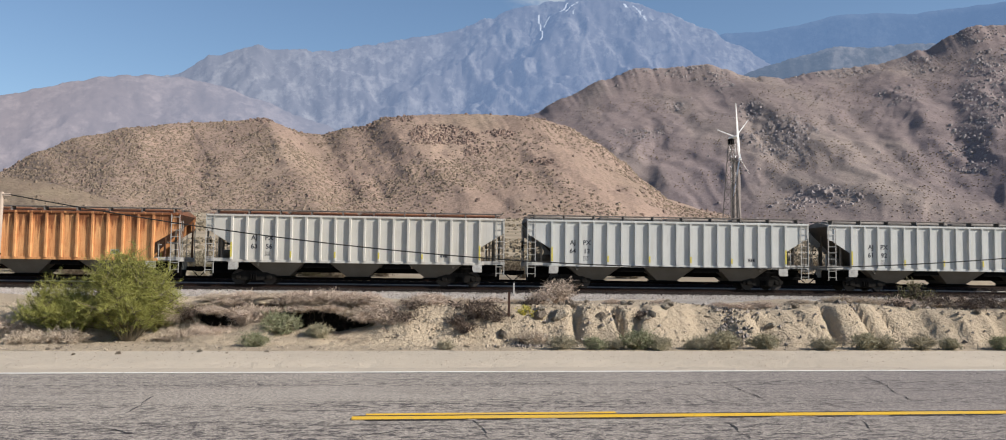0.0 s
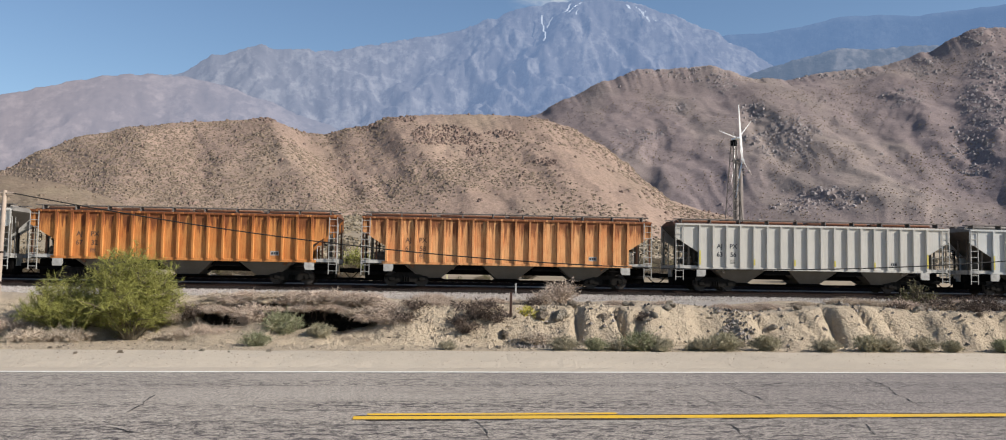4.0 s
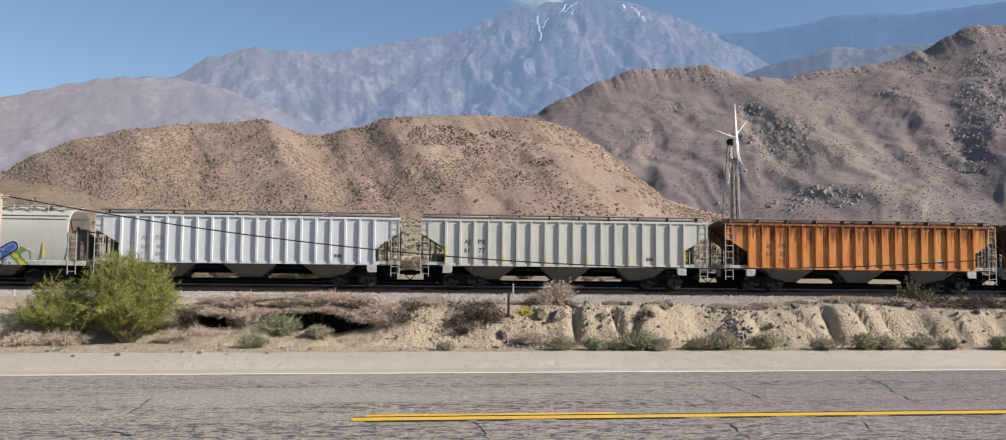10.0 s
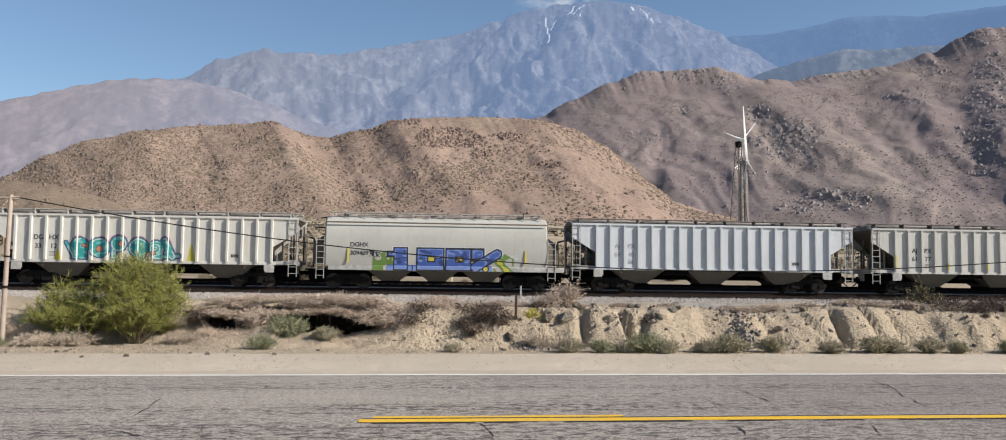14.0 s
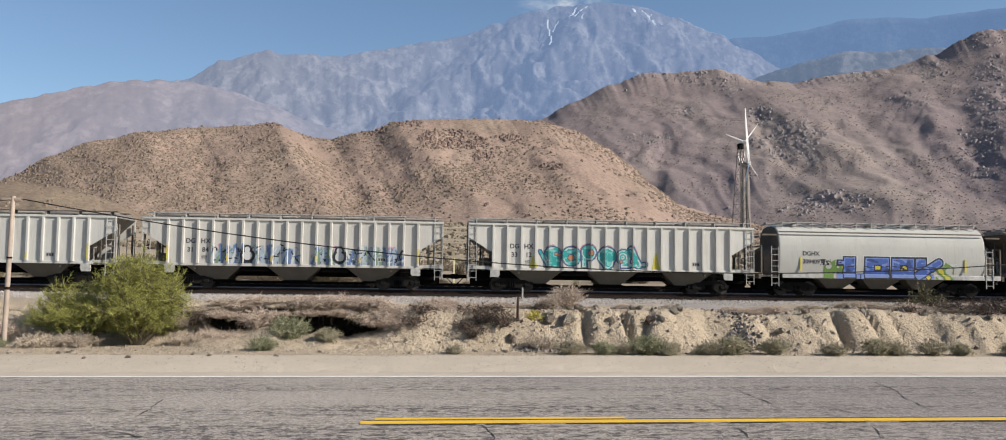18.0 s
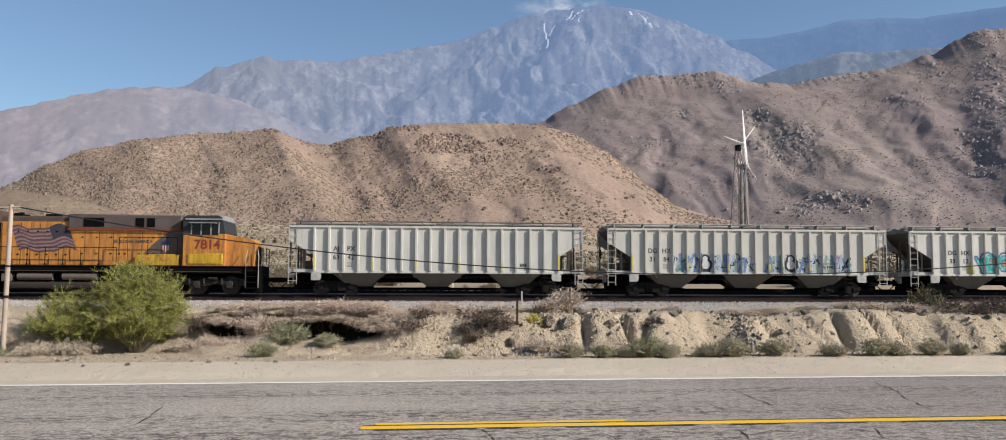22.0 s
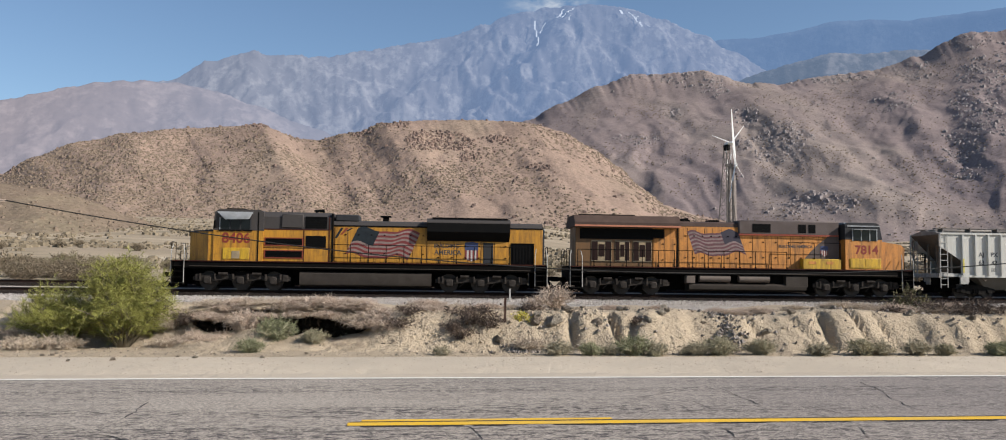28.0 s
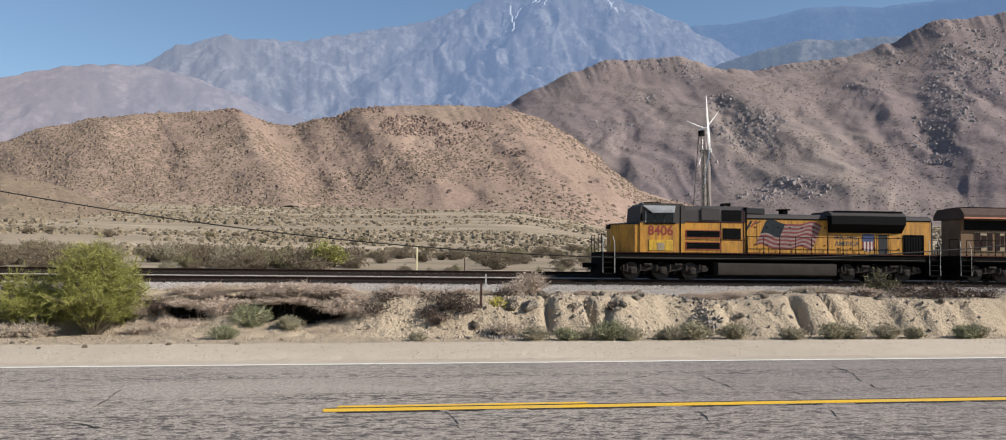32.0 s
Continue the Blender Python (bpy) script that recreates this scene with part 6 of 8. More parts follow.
def shrub_meshes(key, seed, w, d, h, stems, twigs, leaves, leaf, leaf_mat, stem_mat, spread=0.9, lean=0.0, low=0.15, droop=0.0, thin=0.32):
    """Stems and foliage of one shrub, about w by d by h metres: forking stems, twigs along them, leaves along the twigs."""
    r = random.Random(seed)
    st, fo = Shape(), Shape()
    tips = []
    for k in range(stems):
        a = 2 * math.pi * (k + r.random()) / stems
        out = r.random() ** 0.6 * spread
        top = Vector((math.cos(a) * out * w / 2 + lean * h, math.sin(a) * out * d / 2, h * (1 - 0.45 * out ** 2) * r.uniform(0.65, 1.0)))
        base = Vector((math.cos(a) * 0.06 * w, math.sin(a) * 0.06 * d, 0))
        mid = base.lerp(top, 0.5) + Vector((r.uniform(-1, 1) * 0.06 * w, r.uniform(-1, 1) * 0.06 * d, 0.08 * h))
        rad = 0.012 * h + 0.004
        st.tube(base, mid, rad, rad * 0.6, n=4, caps=False).tube(mid, top, rad * 0.6, rad * 0.2, n=4, caps=False)
        for q in range(twigs):
            t = r.uniform(low, 1.0)
            p = base.lerp(mid, t * 2) if t < 0.5 else mid.lerp(top, t * 2 - 1)
            v = Vector((r.gauss(0, 1), r.gauss(0, 1), r.gauss(0.35 - droop, 0.6))).normalized() * r.uniform(0.10, 0.26) * (h + w) * 0.5
            e = p + v
            e.z = max(e.z, 0.01)
            ribbon(st, p, e, 0.006 + 0.003 * h)
            tips.append((p, e))
    for _ in range(leaves):
        p, e = r.choice(tips)
        c = p.lerp(e, r.uniform(0.25, 1.08))
        v = ((e - p).normalized() * 0.6 + Vector((r.gauss(0, 0.6), r.gauss(0, 0.6), r.gauss(0.15 - droop, 0.6)))).normalized() * leaf * r.uniform(0.6, 1.4)
        ribbon(fo, c, c + v, leaf * thin * r.uniform(0.7, 1.3))
    return mesh_of(key + "_stems", st, stem_mat, 0), mesh_of(key + "_foliage", fo, leaf_mat, 0)


def plant(name, label, category, meshes, m, group=""):
    top = thing(name, label, category, group, at=m)
    part("branchwork", meshes[0], None, top)
    part("foliage", meshes[1], None, top)
    return top


def on_ground(x, y, turn=0.0, scale=1.0, sink=0.02):
    return pose(x, y, ground_height(x, y) - sink, 0, 0, turn) @ Matrix.Scale(scale, 4)


green = shrub_meshes("green_shrub", 3, 1.75, 1.4, 1.75, 46, 44, 62000, 0.085, LEAF_BRIGHT, BARK, 1.12, 0.0, 0.22, -0.1, 0.065)
plant("green_shrub", "feathery bright green desert shrub at the foot of the bank", "shrub", green, pose(-4.95, 16.75, 0.0))
green_low = shrub_meshes("green_shrub_low", 4, 1.6, 1.2, 1.12, 34, 38, 34000, 0.08, LEAF_BRIGHT, BARK, 1.15, -0.12, 0.18, -0.1, 0.065)
plant("green_shrub", "lower side growth of bright green feathery shrub", "shrub", green_low, pose(-6.05, 17.0, 0.02))

DOMES = [shrub_meshes(f"round_bush_{i}", 20 + i, 0.74, 0.6, 0.32, 44, 18, 6500, 0.045, m, LEAF_SAGE, 1.05, 0, 0.08, 0.0, 0.13) for i, m in enumerate((LEAF_DEEP, LEAF_DARK, LEAF_SAGE, LEAF_SAGE))]
for x, y, kind, size, text in (
        (-2.20, 16.55, 0, 1.40, "dark green rounded desert bush on the sand"), (-2.50, 15.55, 0, 0.90, "small dark green bush on the sand"), (-1.48, 16.20, 1, 0.90, "small dull green bush on the sand"),
        (0.78, 15.02, 2, 0.63, "small dry sage-coloured tuft"), (2.80, 15.02, 2, 0.94, "sage-coloured bush at the foot of the bank"), (3.36, 15.00, 0, 0.83, "dull green low bush on the sand"),
        (3.72, 15.00, 2, 0.71, "sage-coloured low bush on the sand"), (4.14, 15.02, 0, 1.24, "dull green bush against the bank"), (4.54, 15.02, 2, 0.92, "sage-coloured bush against the bank"),
        (5.10, 15.05, 2, 0.48, "tiny dry tuft on the sand"), (4.45, 14.75, 1, 0.44, "tiny green tuft on the sand"), (5.30, 15.02, 3, 0.92, "sage-coloured bush against the bank"),
        (5.72, 15.02, 1, 1.15, "dull green bush against the bank"), (6.47, 15.05, 1, 0.99, "dull green rounded bush on the sand"), (7.52, 14.90, 3, 0.86, "sage-coloured bush on the sand"),
        (8.35, 14.95, 1, 1.06, "dull green bush at the foot of the bank"), (8.72, 15.00, 2, 0.98, "sage-coloured bush at the foot of the bank"), (9.45, 15.00, 3, 0.98, "sage-coloured bush at the foot of the bank"),
        (9.95, 14.95, 1, 0.78, "dull green low bush on the sand"), (10.95, 14.90, 0, 0.92, "dark green bush at the foot of the bank"), (11.29, 15.02, 1, 0.92, "dull green bush at the foot of the bank"),
        (-7.10, 16.10, 0, 0.63, "small dark green tuft beside the pole")):
    plant("bush", text, "bush", DOMES[kind], on_ground(x, y, 137 * x, size * 0.9), "bushes along the bank")

# dry brush on the bank
HEAPS = [shrub_meshes(f"dry_brush_{i}", 40 + i, 1.0, 0.85, 0.34, 36, 34, 5200, 0.085, m, TWIG_GREY, 1.05, 0, 0.05, 0.3, 0.09) for i, m in enumerate((LEAF_DRY, LEAF_PINK, LEAF_PINK))]
TANGLE = [shrub_meshes(f"dead_tangle_{i}", 60 + i, 1.15, 0.9, 0.42, 24, 26, 200, 0.09, TWIG_DARK, TWIG_DARK, 1.0, 0, 0.05, 0.35) for i in range(2)]
TWIGGY = shrub_meshes("bare_bush", 70, 0.95, 0.8, 0.62, 30, 40, 500, 0.05, LEAF_PINK, TWIG_GREY, 1.0, 0, 0.1)
for x, y, z, kind, size, text in (
        (-3.55, 17.6, 0.80, 0, 0.9, "dry straw-coloured brush on the bank"), (-3.0, 17.5, 0.84, 1, 0.9, "dry pinkish brush on the bank"), (-2.45, 17.4, 0.82, 0, 1.0, "dry straw-coloured brush over the hollow"),
        (-1.95, 17.35, 0.82, 2, 1.1, "dry pinkish tumbleweed over the hollow"), (-1.4, 17.3, 0.84, 1, 1.1, "dry pinkish tumbleweed over the hollow"), (-0.85, 17.25, 0.8, 2, 1.15, "dry brush hanging over the hollow"),
        (-0.3, 17.0, 0.62, 1, 1.2, "dry grey brush hanging down the bank"), (0.25, 17.2, 0.72, 0, 1.0, "dry straw-coloured brush on the bank"), (-0.05, 16.6, 0.30, 2, 1.0, "dry grey brush at the edge of the hollow"),
        (0.6, 17.6, 0.74, 2, 0.9, "dry pinkish brush on the bank"), (-4.3, 17.2, 0.35, 0, 0.8, "dry weeds at the foot of the bank"), (-3.7, 16.8, 0.02, 1, 0.85, "dry reddish weeds on the sand"),
        (-3.2, 16.7, 0.02, 1, 0.8, "dry reddish weeds on the sand"), (-4.1, 16.7, 0.0, 0, 0.8, "dry straw weeds on the sand"), (-1.0, 16.2, 0.0, 0, 0.5, "pale dry weeds before the hollow"),
        (-0.6, 16.1, 0.0, 0, 0.5, "pale dry weeds before the hollow"), (-5.9, 16.3, 0.0, 0, 0.85, "pale dry weeds under the green shrub"), (-6.5, 16.2, 0.0, 0, 0.8, "pale dry weeds on the sand"),
        (-6.9, 17.2, 0.1, 2, 1.0, "dry brush behind the pole"), (-7.6, 17.0, 0.1, 2, 1.0, "dry brush on the bank"), (-5.2, 18.2, 0.62, 0, 1.0, "dry weeds on the bank top"),
        (7.0, 17.3, 0.60, 1, 0.75, "dry pinkish brush on the bank top"), (7.45, 17.4, 0.62, 1, 0.8, "dry pinkish brush on the bank top"), (6.55, 17.3, 0.66, 1, 0.6, "dry pinkish brush on the bank top"),
        (9.1, 17.3, 0.6, 0, 0.8, "dry grass on the bank top"), (9.7, 17.3, 0.6, 0, 0.9, "dry grass on the bank top"), (10.4, 17.2, 0.62, 2, 0.9, "dry brush on the bank top"),
        (11.2, 17.3, 0.6, 0, 0.9, "dry grass on the bank top"), (12.0, 17.4, 0.6, 0, 0.9, "dry grass on the bank top"), (2.4, 15.75, 0.05, 0, 0.72, "grey weeds below the rusty post"), (4.3, 17.4, 0.7, 1, 0.6, "dry red-brown grass on the bank"), (1.2, 17.3, 0.7, 0, 0.7, "grey dry grass on the bank top"), (1.8, 17.4, 0.7, 1, 0.7, "pinkish dry grass on the bank top"), (0.9, 17.0, 0.6, 2, 0.6, "grey dry grass on the bank top"), (2.3, 17.5, 0.7, 0, 0.6, "grey dry grass on the bank top")):
    plant("dry_brush", text, "dry brush", HEAPS[kind], pose(x, y, (z - 0.09 if z > 0.45 and -4.4 < x < 0.4 else max(z, ground_height(x, y)) if x > 0.4 else z) - 0.03, 0, 0, 211 * x) @ Matrix.Diagonal((size, size, size * (0.6 if z > 0.45 else 1.0), 1)), "dry brush on the bank")
for x, y, z, kind, size, text in ((1.35, 16.35, 0.3, 0, 1.0, "heap of dead dark branches on the bank"), (1.72, 16.3, 0.3, 1, 0.75, "tangle of dead branches beside the post"), (1.6, 16.6, 0.5, 1, 0.5, "dead dark branches on the bank top"), (1.15, 16.1, 0.2, 0, 0.7, "dead dark branches lying down the bank"), (-0.15, 16.25, 0.05, 1, 0.75, "heap of dark dead twigs at the end of the hollow"), (0.25, 16.5, 0.3, 0, 0.6, "dead twigs on the bank"), (12.0, 17.0, 0.6, 1, 1.0, "dark dead brush on the bank top"), (11.3, 17.3, 0.6, 0, 0.9, "dark dead brush on the bank top"), (4.55, 16.2, 0.2, 1, 0.5, "dark dead roots in a cleft of the bank"), (2.55, 16.9, 0.6, 0, 0.6, "dark twigs behind the boulders"), (1.05, 16.2, 0.4, 1, 0.6, "dead twigs on the bank"), (0.1, 16.3, 0.02, 0, 0.6, "dead twigs at the end of the hollow"), (-4.0, 17.1, 0.45, 1, 0.7, "dead twigs over the hollow"), (10.0, 16.7, 0.35, 0, 0.55, "dark dead twigs on the sandy bank"), (11.3, 16.25, 0.3, 1, 0.65, "dark dead twigs on the sandy bank"), (11.95, 16.4, 0.35, 0, 0.75, "dark dead twigs on the sandy bank"), (12.7, 16.6, 0.4, 1, 0.8, "dark dead twigs on the sandy bank")):
    plant("dead_branches", text, "dead branches", TANGLE[kind], pose(x, y, max(z, ground_height(x, y) if x > 0 else z) - 0.06, 0, 0, 97 * x) @ Matrix.Scale(size, 4), "dead branches on the bank")
# near-black brush fills the hollow; its shade is put into the colour
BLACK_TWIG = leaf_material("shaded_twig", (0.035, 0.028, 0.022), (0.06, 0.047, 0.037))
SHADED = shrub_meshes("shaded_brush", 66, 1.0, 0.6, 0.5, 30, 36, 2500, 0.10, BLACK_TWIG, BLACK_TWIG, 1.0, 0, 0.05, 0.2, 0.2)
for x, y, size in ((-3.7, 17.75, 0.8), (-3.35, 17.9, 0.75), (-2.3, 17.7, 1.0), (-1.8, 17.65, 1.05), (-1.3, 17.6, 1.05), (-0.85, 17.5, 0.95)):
    plant("dead_branches", "near-black dead brush added to deepen the shade of the hollow", "dead branches", SHADED, pose(x, y, 0.04, 0, 0, 131 * x) @ Matrix.Scale(size, 4), "dead branches on the bank")
for x, y, z, kind, size, text in (
        (-3.95, 17.35, 0.68, 0, 0.75, "dry straw brush hanging over the hollow"), (-3.2, 17.35, 0.76, 2, 0.8, "dry pinkish brush hanging over the hollow"), (-2.85, 16.95, 0.36, 1, 0.95, "dry grey brush between two hollows"), (-2.75, 16.8, 0.1, 0, 0.8, "dry weeds between two hollows"),
        (-2.2, 17.3, 0.78, 2, 0.8, "dry pinkish brush hanging over the hollow"), (-1.65, 17.3, 0.78, 0, 0.85, "dry straw brush hanging over the hollow"), (-1.1, 17.25, 0.78, 1, 0.85, "dry pinkish brush hanging over the hollow"), (-0.5, 16.75, 0.5, 2, 1.1, "dry grey twigs hanging down the bank"),
        (0.55, 16.9, 0.55, 1, 0.8, "dry twigs on the bank"), (-2.5, 16.95, 0.62, 2, 0.7, "pale pinkish brush hanging before the hollow"), (-1.9, 17.0, 0.66, 1, 0.7, "pale pinkish brush hanging before the hollow"), (-1.3, 16.95, 0.66, 2, 0.75, "pale pinkish brush hanging before the hollow"), (-0.75, 16.85, 0.58, 0, 0.8, "pale straw brush hanging before the hollow"), (-3.5, 17.0, 0.62, 1, 0.7, "pale pinkish brush hanging before the hollow"), (-2.1, 16.7, 0.03, 2, 0.6, "pale dry weeds before the hollow"), (-1.55, 16.65, 0.03, 1, 0.65, "pale dry weeds before the hollow"), (-0.85, 16.75, 0.05, 0, 0.6, "pale dry weeds before the hollow"), (-3.55, 16.75, 0.03, 2, 0.6, "pale dry weeds before the hollow"), (-0.25, 17.0, 0.6, 1, 0.8, "dry pinkish brush on the bank top"), (-4.6, 17.6, 0.55, 0, 0.9, "dry weeds behind the green shrub"), (-5.6, 17.9, 0.45, 2, 1.0, "dry brush behind the green shrub"), (-6.4, 18.0, 0.45, 0, 1.0, "dry weeds behind the green shrub"), (3.5, 16.9, 0.6, 0, 0.5, "dry grass on the bank top"), (5.2, 17.1, 0.66, 1, 0.5, "dry red-brown grass on the bank top"), (8.3, 17.5, 0.6, 0, 0.6, "dry grass on the bank top"), (9.6, 17.9, 0.6, 2, 0.9, "dry brown brush on the bank top"), (10.8, 18.0, 0.6, 1, 1.0, "dry brown brush on the bank top"), (12.2, 17.9, 0.6, 2, 1.0, "dry brown brush on the bank top"), (6.6, 17.6, 0.6, 1, 0.6, "dry reddish grass on the bank top")):
    plant("dry_brush", text, "dry brush", HEAPS[kind], pose(x, y, (z - 0.09 if z > 0.45 and -4.4 < x < 0.4 else max(z, ground_height(x, y)) if x > 0.4 else z) - 0.03, 0, 0, 211 * x) @ Matrix.Diagonal((size, size, size * (0.6 if z > 0.45 else 1.0), 1)), "dry brush on the bank")
plant("bare_bush", "bare twiggy bush on the bank top", "bush", TWIGGY, pose(3.2, 17.5, 0.66, 0, 0, 40))
plant("bare_bush", "dark twiggy bush on the bank top", "bush", TWIGGY, pose(2.75, 17.2, 0.62, 0, 0, 140) @ Matrix.Scale(0.7, 4))
dark_top = shrub_meshes("dark_shrub", 90, 1.0, 0.8, 0.75, 26, 24, 2200, 0.06, LEAF_CREOSOTE, TWIG_DARK, 1.0)
plant("shrub", "dark brown-green shrub between bank and rails", "shrub", dark_top, pose(14.9, 24.0, 0.05) @ Matrix.Scale(1.5, 4))
plant("shrub", "low dark green shrub between bank and rails", "shrub", dark_top, pose(12.9, 23.0, 0.0, 0, 0, 80) @ Matrix.Scale(0.9, 4))
flower = shrub_meshes("yellow_weed", 91, 0.5, 0.4, 0.28, 16, 16, 900, 0.035, LEAF_YELLOW, LEAF_SAGE, 1.0)
plant("yellow_weed", "yellow flowering weed on the bank", "weed", flower, pose(2.35, 16.5, 0.42))
plant("yellow_weed", "small yellow flowering weed on the bank", "weed", flower, pose(2.6, 16.4, 0.36, 0, 0, 60) @ Matrix.Scale(0.7, 4))


# ---- overhanging ledge of the hollow ----
def build_ledge():
    sh = Shape()
    n = 150
    rings = []
    for i in range(n + 1):
        x = -4.35 + 4.25 * i / n
        e = math.sin(math.pi * i / n) ** 0.35
        f = 17.0 + 0.42 * fbm(x * 1.9, 4.0, 0, 4) + (1 - e) * 1.1 + 0.35 * smooth_step(0.25, 0.0, abs(x + 2.95))
        t = 0.77 + 0.10 * fbm(x * 2.5, 1.0, 2, 4) - (1 - e) * 0.25
        k = 0.07 + 0.34 * max(0, fbm(x * 4.5, 9.0, 1, 4) + 0.02)
        j = 0.05 * fbm(x * 9, 3, 3, 2)
        rings.append([(x, f + j, t - k), (x, f - 0.03 + j, t - k * 0.4), (x, f + 0.06 - j, t - 0.02), (x, f + 0.4, t + 0.03), (x, 18.95, t), (x, 18.95, t - 0.25), (x, f + 0.35, t - k * 0.7 - 0.02)])
    sh.loft(rings)
    return thing("bank_ledge", "overhanging crust of sandy soil above a dark washed-out hollow", "bank", kind="structure", shape=sh, material=SAND, smooth=3.2)


ledge = build_ledge()
root = Shape()
for k in range(26):
    x = RND.uniform(-3.2, -0.4)
    y = 17.12 + 0.2 * RND.random()
    z = 0.68
    pts = [Vector((x, y, z))]
    for q in range(3):
        pts.append(pts[-1] + Vector((RND.uniform(-0.05, 0.05), RND.uniform(-0.04, 0.04), -RND.uniform(0.06, 0.16))))
    root.path(pts, RND.uniform(0.008, 0.02), 4)
tagged(part("roots", root, TWIG_DARK, ledge, "roots hanging under the ledge"), kind="stuff")


# ---- stones ----
def stone_mesh(seed, flat=0.7):
    r = random.Random(seed)
    bm = bmesh.new()
    bmesh.ops.create_icosphere(bm, subdivisions=2, radius=1.0)
    for v in bm.verts:
        n = noise.noise(v.co * 1.3 + Vector((seed * 3.1, 0, 0)))
        c = noise.noise(v.co * 2.7 + Vector((0, seed * 1.7, 0)))
        v.co *= 1 + 0.55 * n + 0.38 * c
        v.co.z *= flat
    me = bpy.data.meshes.new("stone")
    bm.to_mesh(me)
    bm.free()
    return me


ROCK = ground_material("desert_rock", (0.38, 0.31, 0.235), (0.29, 0.23, 0.175), (0.13, 0.10, 0.08), 1.5)
PALE_ROCK = ground_material("pale_rock", (0.5, 0.43, 0.34), (0.42, 0.35, 0.27), (0.22, 0.18, 0.14), 1.5)
STONES = []
for i in range(5):
    me = stone_mesh(i)
    me.materials.append(ROCK if i < 3 else PALE_ROCK)
    STONES.append(me)
rs = random.Random(5)
for k in range(48):
    x = rs.uniform(1.6, 11.5) if k < 32 else rs.uniform(-6.5, 1.5)
    y = rs.uniform(15.2, 17.0) if k < 32 else rs.uniform(14.0, 15.6)
    size = rs.uniform(0.035, 0.10) if k < 32 else rs.uniform(0.02, 0.045)
    thing("stone", "rough brown stone lying on the sandy bank" if k < 32 else "small stone on the sandy shoulder", "stone", "stones on the bank", at=pose(x, y, ground_height(x, y) + size * 0.25, rs.uniform(0, 40), rs.uniform(0, 40), rs.uniform(0, 360)) @ Matrix.Scale(size, 4), shape=STONES[k % 5])
for x, y, z, size, text in ((2.95, 16.3, 0.52, 0.17, "large pale boulder under the bare bush"), (2.6, 16.35, 0.5, 0.15, "dark boulder under the bare bush"), (3.75, 16.2, 0.5, 0.13, "dark boulder in the bank"), (4.7, 16.2, 0.40, 0.11, "dark rock in the bank"), (7.05, 16.1, 0.35, 0.09, "white stone in the sandy bank"), (5.9, 16.4, 0.45, 0.12, "rough dark rock in the bank")):
    thing("boulder", text, "boulder", "boulders in the bank", at=pose(x, y, z, 20, 10, 77 * x) @ Matrix.Scale(size, 4), shape=STONES[4 if "pale" in text or "white" in text else 1])


def scatter(name, label, category, count, material, spots, size, seed, parent=None):
    """Many small clods or pebbles, joined."""
    r = random.Random(seed)
    s = Shape()
    for _ in range(count):
        x, y, z = spots(r)
        q = size * r.uniform(0.4, 1.3)
        p = [Vector((x + r.uniform(-q, q), y + r.uniform(-q, q), z + r.uniform(-0.2, 0.9) * q)) for _ in range(4)]
        c = Vector((x, y, z + q * 0.3))
        p = [c + Vector((math.cos(a + r.uniform(-0.4, 0.4)) * q * r.uniform(0.6, 1.1), math.sin(a + r.uniform(-0.4, 0.4)) * q * r.uniform(0.6, 1.1), r.uniform(-0.4, 0.1) * q)) for a in (0, 1.57, 3.14, 4.71)]
        top = c + Vector((r.uniform(-0.3, 0.3) * q, r.uniform(-0.3, 0.3) * q, q * r.uniform(0.4, 0.8)))
        s.add([*p, top], [(0, 1, 4), (1, 2, 4), (2, 3, 4), (3, 0, 4)])
    return thing(name, label, category, kind="stuff", shape=s, material=material, smooth=0)


def bank_spot(r):
    x, y = r.uniform(-7.5, 13), r.uniform(14.8, 18.2)
    return x, y, ground_height(x, y)


def shoulder_spot(r):
    x, y = r.uniform(-9, 14), 12.3 + 3.2 * r.random() ** 0.8
    return x, y, ground_height(x, y)


def ballast_spot(r):
    s, n = r.uniform(-32, 36), r.uniform(-6.3, -1.45)
    p = TRACK @ Vector((s, n, 0))
    return p.x, p.y, p.z + float(np.interp(n, (-6.6, -5.2, -3.6, -2.0, -1.4), (-0.95, -0.72, -0.52, -0.38, -0.36)))


PEBBLE = leaf_material("pebble", (0.46, 0.375, 0.28), (0.19, 0.15, 0.115))
CLOD = leaf_material("soil_clod", (0.47, 0.38, 0.275), (0.37, 0.295, 0.215))
DARK_STONE = leaf_material("dark_rubble", (0.30, 0.255, 0.215), (0.07, 0.058, 0.05))
BALLAST_STONE = leaf_material("ballast_pieces", (0.52, 0.465, 0.415), (0.26, 0.225, 0.2))
scatter("bank_clods", "loose clods and pebbles on the sandy bank", "pebbles", 1700, PEBBLE, bank_spot, 0.024, 1)


def face_spot(r):
    x = 0.2 + 4.2 * r.random() + (8.0 * r.random() if r.random() < 0.3 else 0.0)
    y = 15.55 - 0.04 * x + 1.3 * r.random()
    return x, y, ground_height(x, y)


def rubble_spot(r):
    x, y = (r.gauss(2.4, 0.22), r.uniform(15.45, 15.9)) if r.random() < 0.42 else (r.gauss(6.3, 0.2), r.uniform(15.6, 16.6)) if r.random() < 0.6 else (r.uniform(2.6, 12), r.uniform(15.5, 16.8))
    return x, y, ground_height(x, y)


